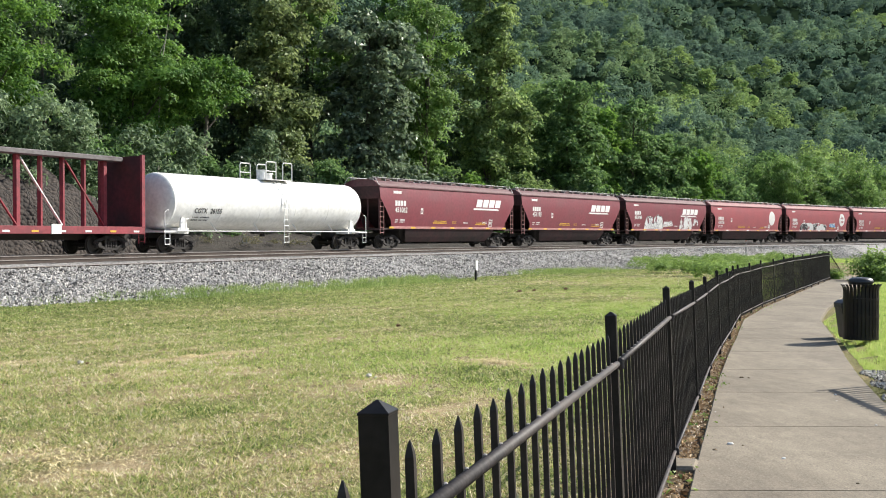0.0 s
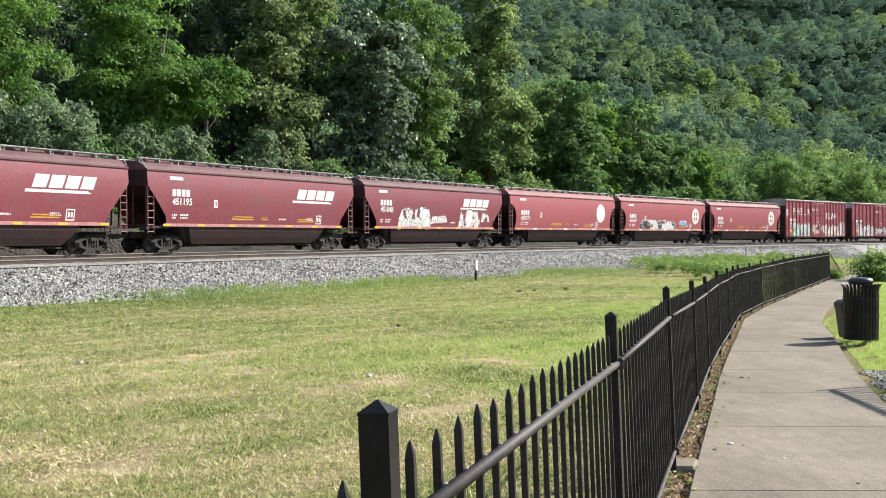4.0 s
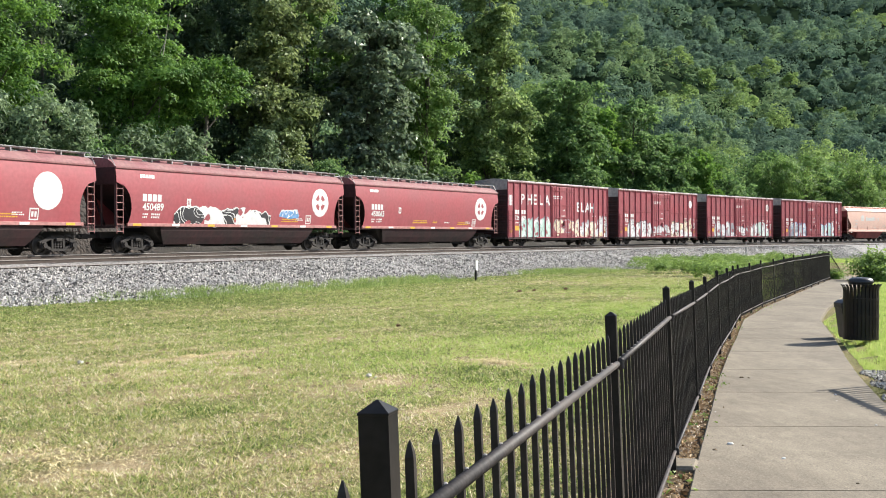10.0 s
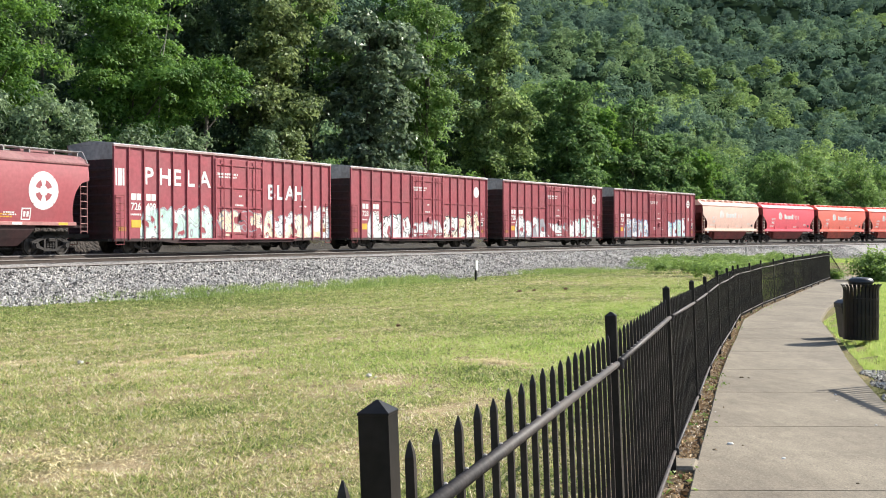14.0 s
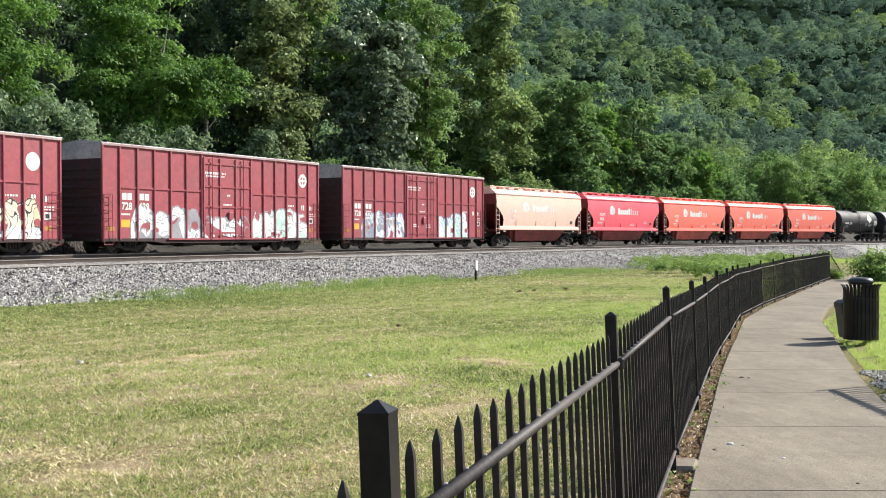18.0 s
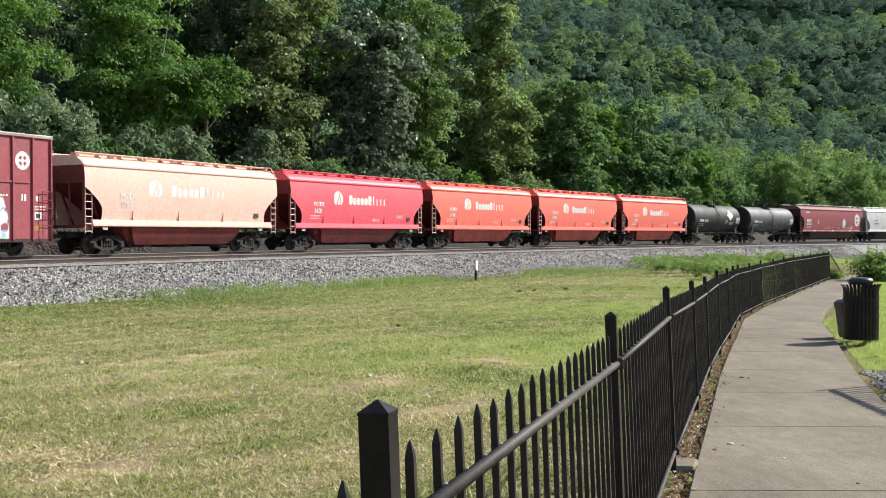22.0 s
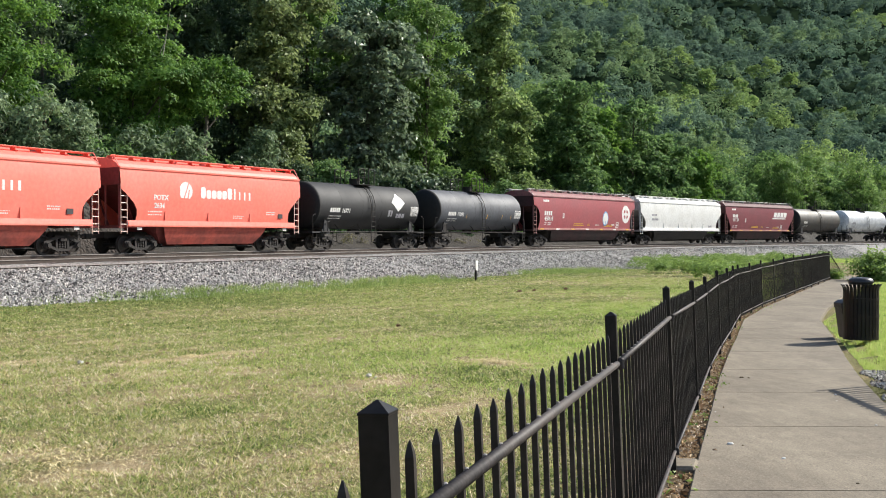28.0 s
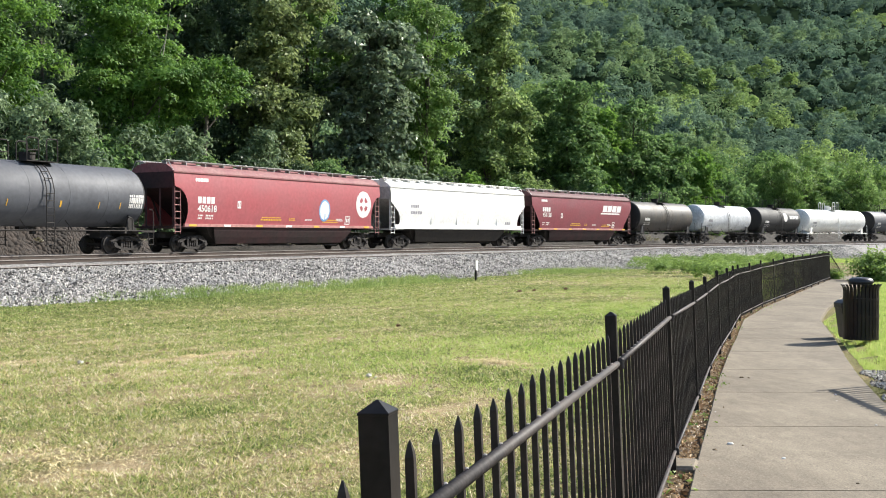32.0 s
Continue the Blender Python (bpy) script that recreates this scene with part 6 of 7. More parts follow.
for i, (num, mid, ribs) in enumerate((("726409", False, 7), ("728630", True, 6), ("728629", True, 6), ("728470", True, 6)), 8):
    car, surf, hx, (d0, d1) = boxcar(length(i), BOXRED, "dark red ribbed boxcar with plug doors and graffiti along its base", mid, ribs, 0.92 if i == 8 else 1.25)
    box_marks(car, surf, hx, num, (d0 + hx) / ribs)
    over = lambda z: np.full(np.shape(z), 1.60)
    if i == 8:
        graffiti(-hx + 1.9, d0 - 0.1, 0.70, 2.5, surf, SPRAY_MINT, SPRAY_GREY, car, 31, 6, second=SPRAY_WHITE)
        graffiti(d0 + 0.1, d1 - 0.1, 0.9, 2.3, over, SPRAY_CREAM, SPRAY_GREY, car, 32, 4, second=BOXRED)
        graffiti(d1 + 0.1, hx - 2.3, 0.72, 2.45, surf, SPRAY_CREAM, SPRAY_GREY, car, 33, 4, second=SPRAY_WHITE)
        graffiti(hx - 2.2, hx - 0.2, 0.72, 2.75, surf, SPRAY_WHITE, SPRAY_GREY, car, 34, 2, second=SPRAY_CREAM)
        for word, x, z in (("PHELA", -hx + 2.05, 3.5), ("BLAH,", d1 + 0.38, 3.02)):
            for k, ch in enumerate(word):
                digits(ch, x + k * (1.02 if z > 3.2 else 0.86), z, 0.86 if ch != "," else 0.5, surf, SPRAY_WHITE, car, "graffiti_letter", 1.12, 0.028)
        print_bars([(-hx + 0.12, -hx + 0.75, 3.35, 4.2)], surf, SPRAY_WHITE, car, "graffiti", 0.03, 0.2, 0.05)
    else:
        sc = {9: (SPRAY_WHITE, SPRAY_DARK), 10: (SPRAY_WHITE, SPRAY_GREY), 11: (SPRAY_WHITE, SPRAY_BLUE)}[i]
        graffiti(-hx + (2.0 if i != 11 else 2.2), d0 - 0.1, 0.70, 2.4, surf, *sc, car, 40 + i, 6, 1.1, second=None if i == 9 else SPRAY_GREY)
        if i != 11:
            graffiti(d0 + 0.1, d1 - 0.3, 0.85, 2.1, over, SPRAY_WHITE, SPRAY_GREY, car, 50 + i, 4, 0.9, second=BOXRED)
        else:
            graffiti(-hx + 2.4, d0 - 0.8, 1.5, 2.2, surf, SPRAY_BLUE, SPRAY_WHITE, car, 77, 5)
        graffiti(d1 + (0.1 if i != 11 else 0.0), hx - (1.3 if i != 11 else 2.6), 0.72, 2.4, surf, SPRAY_CREAM if i == 9 else SPRAY_WHITE, sc[1], car, 60 + i, 5, 1.1, second=SPRAY_WHITE if i == 9 else SPRAY_MINT)
        disc_emblem(hx - 1.5 * (hx - d1) / ribs, 4.2, 0.41, surf, car, plain=i == 9)
    place(car, i)

for i, (mat, num) in enumerate(((PALE, "1783"), (CRIMSON, "3428"), (ORANGE, "3184"), (ORANGE, "2791"), (ORANGE, "2634")), 12):
    car, surf, hx = covered_hopper(length(i), mat, "hex", {PALE: "faded pale orange", CRIMSON: "bright crimson", ORANGE: "bright orange-red"}[mat] + " covered hopper car with a white logo", bright=mat)
    block_logo(-3.15, 2.82, 5.9, 0.8, surf, car)
    digits("POTX", -hx + 2.25, 2.72, 0.26, surf, MARK, car, "reporting_mark", 1.1)
    digits(num, -hx + 2.3, 2.30, 0.27, surf, MARK, car)
    print_bars([(-hx + 1.9, -hx + 2.9, 2.08, 2.14), (-hx + 1.9, -hx + 2.9, 1.94, 2.0), (1.2, 2.1, 1.95, 2.0), (1.2, 2.0, 1.84, 1.89), (4.1, 4.9, 2.2, 2.25), (4.1, 4.9, 2.08, 2.13)], surf, MARK, car)
    for x in (-4.2, -0.9, 2.6):
        part("side_post", Geo().box(x - 0.02, -1.56, 1.65, x + 0.02, -1.5, 2.15), mat, car)
    part("data_plate", Geo().box(hx - 2.1, -1.56, 1.9, hx - 1.7, -1.53, 2.15), SPRAY_DARK, car)
    for x in (-hx + 1.2, hx - 1.6):
        part("placard", Geo().box(x, -1.5, 1.18, x + 0.32, -1.47, 1.32), MARK, car)
    place(car, i)

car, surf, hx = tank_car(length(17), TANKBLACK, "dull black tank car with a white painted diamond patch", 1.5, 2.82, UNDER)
tank_marks(car, surf, hx, "16771", MARK)
decal("graffiti", lambda X, Z: (abs((X - 3.1) * 0.75) + abs(Z - 3.15) < 0.62) & (X > 2.3), (2.2, 2.4, 4.0, 3.9), 0.03, surf, SPRAY_WHITE, car, 0.008, "white painted diamond")
print_bars([(2.9, 4.0, 2.1, 2.4), (1.9, 2.4, 2.2, 2.6)], surf, SPRAY_GREY, car, "graffiti", 0.03, 0.28, 0.08)
print_bars([(hx - 1.5, hx - 0.55, 2.5, 2.75), (hx - 1.5, hx - 0.55, 2.25, 2.45), (hx - 1.5, hx - 0.55, 2.8, 2.9)], surf, MARK, car)
place(car, 17)
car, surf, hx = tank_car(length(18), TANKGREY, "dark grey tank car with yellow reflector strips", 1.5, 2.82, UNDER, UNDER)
tank_marks(car, surf, hx, "17092", MARK)
print_bars([(hx - 1.5, hx - 0.55, 2.5, 2.75), (hx - 1.5, hx - 0.55, 2.25, 2.45), (hx - 1.5, hx - 0.55, 2.8, 2.9)], surf, MARK, car)
for x in (-hx + 4.1, 0.6, 3.0, 4.4):
    decal("reflector", lambda X, Z: X > -99, (x, 2.2, x + 0.05, 2.5), 0.05, surf, YELLOW, car)
place(car, 18)
car, surf, hx = covered_hopper(length(19), OXIDE, "round", "faded red covered hopper car with a round white emblem", OXIDE_ROOF)
hopper_marks(car, surf, hx, "450618", False)
decal("graffiti", lambda X, Z: np.hypot(X - 3.45, (Z - 2.45) * 0.85) < 0.58, (2.8, 1.7, 4.1, 3.2), 0.03, surf, SPRAY_BLUE, car, 0.008, "round blue sprayed edge")
decal("graffiti_shade", lambda X, Z: (np.hypot(X - 3.45, (Z - 2.45) * 0.85) < 0.48) & ~((Z < 2.25) & (abs(X - 3.5) < 0.05)), (2.8, 1.7, 4.1, 3.2), 0.03, surf, SPRAY_WHITE, car, 0.0105, "white sprayed fill")
place(car, 19)
car, surf, hx = covered_hopper(length(20), WHITE, "hex", "dusty white covered hopper car", bright=WHITE)
print_bars([(-hx + 2.4, -hx + 3.4, 2.85, 3.05), (-hx + 2.4, -hx + 3.8, 2.4, 2.6), (6.4, 7.2, 1.75, 1.95)], surf, SPRAY_GREY, car, "reporting_mark", 0.03, 0.2, 0.07)
for x in (-4.5, -1.0, 2.2, 5.0):
    part("side_post", Geo().box(x - 0.02, -1.56, 1.65, x + 0.02, -1.5, 2.2), WHITE, car)
place(car, 20)
car, surf, hx = covered_hopper(length(21), MAROON, "slope", "dark red covered hopper car with a white block logo", MAROON_ROOF)
hopper_marks(car, surf, hx, "451128", True)
place(car, 21)
TANKSILVER = paint("tank_pale", (0.70, 0.71, 0.73), (0.46, 0.47, 0.50), 0.4, 0.4)
for i, (mat, lab, num) in enumerate(((TANKBROWN, "dusty brown-black tank car", ""), (TANKSILVER, "pale silver-white tank car with a dark belly", ""), (TANKBLACK, "black tank car with a round white mark", ""), (WHITE, "white tank car with a white frame", ""), (TANKGREY, "plain grey tank car with a black frame", "")), 22):
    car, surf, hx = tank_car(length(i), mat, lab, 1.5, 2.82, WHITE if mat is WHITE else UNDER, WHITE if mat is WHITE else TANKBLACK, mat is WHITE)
    tank_marks(car, surf, hx, num, MARK if mat in (TANKBROWN, TANKBLACK, TANKGREY) else SPRAY_GREY)
    if i == 24:
        disc_emblem(1.2, 3.1, 0.55, surf, car, True)
        print_bars([(2.4, 4.9, 2.9, 3.3)], surf, MARK, car, "reporting_mark", 0.03, 0.32, 0.1)
    place(car, i)

# ---- woods ----
BARK = material("bark", (0.12, 0.10, 0.08), 0.9, 0, 0.4, 4, 30, 0.5, 0.02)
LEAF_BRIGHT = leaf_material("leaf_bright", (0.045, 0.11, 0.022), (0.21, 0.37, 0.085), 0.35, 0.36, 0.25, 0.6)
LEAF_MID = leaf_material("leaf_mid", (0.055, 0.115, 0.042), (0.235, 0.37, 0.14), 0.35, 0.36, 0.25, 0.6)
LEAF_OLIVE = leaf_material("leaf_olive", (0.085, 0.14, 0.05), (0.34, 0.45, 0.18), 0.35, 0.38, 0.2, 0.6)
LEAF_TAN = leaf_material("leaf_tan", (0.07, 0.105, 0.042), (0.31, 0.385, 0.165), 0.35, 0.33, 0.3, 0.5)
# Shade between the trees is put into this dark green.
LEAF_SHADE = leaf_material("leaf_shade", (0.026, 0.052, 0.025), (0.10, 0.155, 0.074), 0.35, 0.25, 0.35, 0.45)
LEAF_MAPLE = leaf_material("leaf_maple", (0.05, 0.082, 0.044), (0.29, 0.375, 0.23), 0.35, 0.26, 0.5, 0.4)
LEAF_SUMAC = leaf_material("leaf_bluish", (0.06, 0.105, 0.055), (0.25, 0.34, 0.175), 0.35, 0.3, 0.25, 0.6)
# Distance haze is mixed into these greens: bluer, with lifted darks.
HILL_HAZE = [leaf_material(name, a, b, 0.1, through, 0.05, 0.8, 0.2) for name, a, b, through in (
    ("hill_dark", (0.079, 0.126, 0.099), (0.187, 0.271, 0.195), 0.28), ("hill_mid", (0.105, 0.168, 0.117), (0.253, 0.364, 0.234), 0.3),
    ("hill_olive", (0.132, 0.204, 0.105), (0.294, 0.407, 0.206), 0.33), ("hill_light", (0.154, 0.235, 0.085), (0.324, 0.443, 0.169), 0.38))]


def crown_lobes(height, radius, low, n, rg, shape):
    """Leafy lobes set along spreading limbs: round, tall or billowing crowns."""
    lobes = [(rg.normal(0, radius * 0.15), rg.normal(0, radius * 0.15), height * q, radius * 0.34, radius * 0.45) for q in np.linspace(low + 0.12, 0.86, 7)]
    drift = rg.uniform(-0.35, 0.35) * radius
    for i in range(n):
        f = (i + rg.uniform(0, 1)) / n
        h = height * (low + (0.97 - low) * f)
        env = radius * (max(0.05, math.sin(math.pi * 0.2 + 0.69 * f)) ** (0.6 if shape != "tall" else 0.4))
        if f > 0.8 and shape != "tall":
            env *= math.sqrt(max(0.08, 1 - ((f - 0.8) / 0.21) ** 2))
        a = i * 2.4 + rg.normal(0, 0.5)
        rr = env * rg.uniform(0.3, 1.1)
        k = radius * rg.uniform(0.15, 0.4) * (1.1 - 0.25 * f)
        flat = rg.uniform(0.5, 0.72) if shape == "layers" else rg.uniform(0.6, 0.9)
        lobes.append((math.cos(a) * rr + drift * math.sin(f * 4.5 + drift), math.sin(a) * rr, h - k * 0.4, k, k * flat))
    return lobes


def tree(s, d, height, radius, mat, seed, low=0.12, leaves=20000, size=0.34, lobes_n=64, label="tall leafy broadleaf tree in summer green", name="tree", trunk=0.2, shape="round", z0=None, aspect=0.5):
    rg = np.random.RandomState(seed)
    x, y = on_line(s, d)
    t = root(name, label, "tree" if name == "tree" else "shrub", "trackside woods" if name == "tree" else "trackside shrubs")
    t.location = (x, y, (rail_z(s) + (0.9 if d < -8 else -0.4)) if z0 is None else z0)
    lobes = crown_lobes(height, radius, low, lobes_n, rg, shape)
    P, D = spray_points(lobes, leaves, rg)
    D = D + np.array([0, 0, 0.55])
    V, F = leaf_cards(P, D, size, rg, aspect)
    crown = new("crown", fast_mesh("crown", V, F, mat))
    crown.parent = t
    g = Geo()
    pts = [Vector((0, 0, -0.8)), Vector((rg.normal(0, 0.2), rg.normal(0, 0.2), height * 0.3)), Vector((rg.normal(0, 0.04) * height * 0.3, rg.normal(0, 0.4), height * 0.62)), Vector((rg.normal(0, 0.5), rg.normal(0, 0.5), height * 0.92))]
    rad = [trunk * 1.25, trunk, trunk * 0.6, trunk * 0.15]
    n = 8
    rings = []
    for c, r in zip(pts, rad):
        rings.append([(c.x + math.cos(q) * r, c.y + math.sin(q) * r, c.z) for q in (6.283 * i / n for i in range(n))])
    part("trunk", g.loft(rings), BARK, t)
    for lb in lobes[::5]:
        e = Vector(lb[:3])
        f = min(0.9, max(0.12, (e.z / height) - 0.2))
        k = f / 0.31
        j = min(2, int(k))
        a = pts[j].lerp(pts[j + 1], min(1, k - j))
        part("limb", Geo().tube(a, e, trunk * 0.38, 5, trunk * 0.08), BARK, t)
    return t


def far_woods():
    """The mountain's woods: crowns of leaf clumps in four haze-tinted greens, coarser with distance."""
    rg = np.random.RandomState(11)
    Vs, Fs, Ms, o = [], [], [], 0
    y = 172.0
    while y < 1300:
        row = 9.0 + y * 0.008
        step = 7.4 + y * 0.0022
        for x in np.arange(-0.42 * y - 10, 0.44 * y + 25, step):
            px, py = x + rg.normal(0, 1.8), y + rg.uniform(-0.5, 0.5) * row
            s, d = line_coords(px, py)
            if d > -24:
                continue
            seen = px / py > 0.02 and py < 880
            if not seen and rg.uniform(0, 1) < (0.3 if py < 450 else 0.7):
                continue
            big = rg.uniform(0, 1) ** 2
            r = (3.1 + 2.6 * big) * (1 + 0.00025 * y)
            h = rg.uniform(4, 14) + 8 * big
            z = float(ground_z(px, py))
            n = (1350 if y < 330 else 700 if y < 560 else 330) if seen else (260 if y < 520 else 50)
            lobes = [(px, py, z + h - r * 1.0, r * 0.72, r * 0.8)]
            for _ in range(24 if y < 330 else 16 if y < 600 else 9):
                a, f = rg.uniform(0, 6.283), rg.uniform(0, 1)
                q = r * (0.95 - 0.6 * f)
                lobes.append((px + math.cos(a) * q, py + math.sin(a) * q, z + h - r * (1.45 - 1.3 * f), r * rg.uniform(0.17, 0.34), r * rg.uniform(0.16, 0.3)))
            P, D = lobed_points(lobes, n, rg, 0.82)
            V, F = leaf_cards(P, D + np.array([0, 0, 0.3]), (0.32 + y * 0.0010) * (1 if seen else 1.5), rg, 0.75, 0.14)
            Vs.append(V)
            Fs.append(F + o)
            o += len(V)
            # Haze in the colour: farther crowns lean to the bluer greens.
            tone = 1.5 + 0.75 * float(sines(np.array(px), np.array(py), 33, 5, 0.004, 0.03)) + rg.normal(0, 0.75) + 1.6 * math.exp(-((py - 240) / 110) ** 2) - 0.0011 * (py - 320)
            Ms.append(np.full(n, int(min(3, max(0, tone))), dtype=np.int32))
        y += row
    me = fast_mesh("far_woods", np.concatenate(Vs), np.concatenate(Fs), HILL_HAZE[0])
    for m in HILL_HAZE[1:]:
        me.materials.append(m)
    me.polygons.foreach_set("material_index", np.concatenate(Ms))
    return tagged(new("far_woods", me), "dense summer woods covering the mountain side", "woods", kind="stuff")


far_woods()
LEAF_WILLOW = leaf_material("leaf_willow", (0.085, 0.16, 0.042), (0.24, 0.375, 0.12), 0.3, 0.42, 0.25, 0.6)
# large trees behind the railway, by their place along the line
tree(-25.5, -18, 19, 4.4, LEAF_BRIGHT, 101, 0.42, 20000, 0.4, 46, "tall locust tree with light feathery leaves", shape="layers", aspect=0.36)
tree(-21, -25, 23, 5.5, LEAF_SHADE, 102, 0.2, 16000, 0.4)
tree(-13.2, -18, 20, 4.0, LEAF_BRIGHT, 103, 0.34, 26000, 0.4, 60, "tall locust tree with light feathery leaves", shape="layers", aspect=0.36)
tree(-3.2, -23, 25, 4.4, LEAF_SHADE, 104, 0.3, 16000, 0.42)
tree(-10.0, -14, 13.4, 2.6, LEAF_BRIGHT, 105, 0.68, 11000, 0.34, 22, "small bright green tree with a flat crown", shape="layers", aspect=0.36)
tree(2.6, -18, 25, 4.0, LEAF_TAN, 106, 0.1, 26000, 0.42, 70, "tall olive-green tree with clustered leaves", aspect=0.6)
tree(9, -26, 28, 4.6, LEAF_SHADE, 107, 0.3, 15000, 0.45)
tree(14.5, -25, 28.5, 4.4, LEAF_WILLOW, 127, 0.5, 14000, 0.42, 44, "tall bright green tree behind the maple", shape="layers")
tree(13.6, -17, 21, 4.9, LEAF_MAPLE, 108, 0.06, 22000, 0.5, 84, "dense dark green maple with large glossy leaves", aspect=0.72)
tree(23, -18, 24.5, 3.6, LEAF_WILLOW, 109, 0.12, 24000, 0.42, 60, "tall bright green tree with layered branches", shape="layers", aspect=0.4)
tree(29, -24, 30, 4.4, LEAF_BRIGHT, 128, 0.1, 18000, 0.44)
tree(34, -26, 32, 4.8, LEAF_SHADE, 110, 0.1, 16000, 0.46)
tree(34.8, -18, 31, 4.0, LEAF_OLIVE, 111, 0.05, 30000, 0.46, 110, "tall slender tree at the edge of the woods", shape="tall", aspect=0.6)
tree(44, -21, 17, 5.0, LEAF_MID, 112, 0.05, 16000, 0.46)
tree(49, -17, 18.8, 5.6, LEAF_MID, 113, 0.05, 24000, 0.5, 84, "round dark green tree beside the railway", aspect=0.6)
tree(58, -20, 16.5, 4.6, LEAF_BRIGHT, 114, 0.05, 16000, 0.48)
tree(65.5, -18, 18, 5.0, LEAF_MID, 115, 0.05, 20000, 0.5, 72, "round dark green tree beside the railway", aspect=0.6)
tree(72, -17, 14, 4.4, LEAF_MID, 116, 0.05, 14000, 0.5)
tree(80, -17, 11.8, 4.4, LEAF_BRIGHT, 117, 0.05, 14000, 0.5)
tree(90, -18, 9, 4.0, LEAF_MID, 118, 0.05, 9000, 0.52)
tree(103, -16, 12.4, 4.4, LEAF_WILLOW, 119, 0.18, 13000, 0.5, 60, "light green willow-like tree beside the railway", aspect=0.34)
tree(112, -17, 13.2, 3.6, LEAF_WILLOW, 120, 0.15, 10000, 0.5, 50, "light green willow-like tree beside the railway", aspect=0.34)
tree(118, -18, 11.5, 3.6, LEAF_MID, 121, 0.15, 9000, 0.5)
tree(127, -16, 13.6, 5.0, LEAF_WILLOW, 122, 0.15, 14000, 0.5, 60, "light green willow-like tree beside the railway", aspect=0.34)
tree(138, -18, 13, 5.0, LEAF_WILLOW, 123, 0.1, 10000, 0.5, aspect=0.34)
tree(97, -25, 13, 5.0, LEAF_MID, 124, 0.1, 9000, 0.5)
tree(118, -28, 15, 5.0, LEAF_MID, 125, 0.1, 9000, 0.5)
tree(85, -27, 13, 4.6, LEAF_BRIGHT, 129, 0.1, 9000, 0.5)
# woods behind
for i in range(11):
    tree(-40 + i * 8.6, -33 - (i % 3) * 4, 25 + (i * 7) % 5, 6.2, LEAF_SHADE, 140 + i, 0.05, 8000, 0.62, 34)
tree(-38, -17, 20, 5.5, LEAF_MID, 155, 0.1, 10000)


def bare_trunk(s, d, height):
    x, y = on_line(s, d)
    t = root("dead_tree", "slender pale dead tree with a few bare branches", "tree", "trackside woods")
    t.location = (x, y, rail_z(s) + 0.8)
    pale = material("dead_wood", (0.46, 0.42, 0.36), 0.85, 0, 0.35, 3, 30, 0.4, 0.02)
    pts = [Vector((0, 0, -0.5)), Vector((-0.15, 0, height * 0.4)), Vector((0.1, 0.1, height * 0.75)), Vector((0.75, 0.1, height))]
    g = Geo()
    g.loft([[(c.x + math.cos(q) * r, c.y + math.sin(q) * r, c.z) for q in (6.283 * i / 7 for i in range(7))] for c, r in zip(pts, (0.08, 0.07, 0.05, 0.02))])
    part("trunk", g, pale, t)
    for f, dx, dz in ((0.62, -0.5, 1.4), (0.7, -0.9, 0.7), (0.8, 0.5, 1.2), (0.86, -0.4, 0.9)):
        part("branch", Geo().tube((0.0, 0.05, height * f), (dx, 0.1, height * f + dz), 0.035, 5, 0.01), pale, t)


bare_trunk(-12.1, -16.2, 16.4)
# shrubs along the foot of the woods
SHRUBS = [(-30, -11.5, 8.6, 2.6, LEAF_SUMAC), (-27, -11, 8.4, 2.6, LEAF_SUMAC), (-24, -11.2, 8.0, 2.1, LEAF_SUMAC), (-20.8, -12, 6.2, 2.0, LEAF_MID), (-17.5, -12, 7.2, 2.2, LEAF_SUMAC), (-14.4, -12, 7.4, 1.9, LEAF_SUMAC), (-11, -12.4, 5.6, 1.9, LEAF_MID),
          (-7.5, -12.5, 6.0, 2.0, LEAF_SHADE), (-5.0, -12.5, 8.4, 1.5, LEAF_SUMAC), (-1.5, -12.5, 5.8, 1.9, LEAF_SHADE), (2.5, -12.5, 6.0, 2.0, LEAF_MID), (7, -12.5, 5.8, 2.0, LEAF_SHADE), (11, -12.7, 5.0, 2.0, LEAF_SHADE), (15, -13, 5.0, 2.0, LEAF_SHADE), (19, -13, 5.4, 2.4, LEAF_SHADE),
          (25, -13, 5.8, 2.6, LEAF_BRIGHT), (31, -13, 5.6, 2.6, LEAF_MID), (37, -13, 5.6, 2.7, LEAF_OLIVE), (44, -13, 5.0, 2.8, LEAF_SHADE), (54, -13, 4.8, 3.0, LEAF_SHADE), (64, -13, 4.8, 3.0, LEAF_MID), (74, -13, 4.6, 3.0, LEAF_BRIGHT)]
for i, (s, d, h, r, mat) in enumerate(SHRUBS):
    sumac = mat is LEAF_SUMAC
    tree(s, d, h, r, mat, 200 + i, 0.05, 4600, 0.42 if sumac else 0.34, 26, "leafy sumac bush with long grey-green leaves" if sumac else "leafy bush at the edge of the woods", "shrub", 0.06, aspect=0.3 if sumac else 0.55)

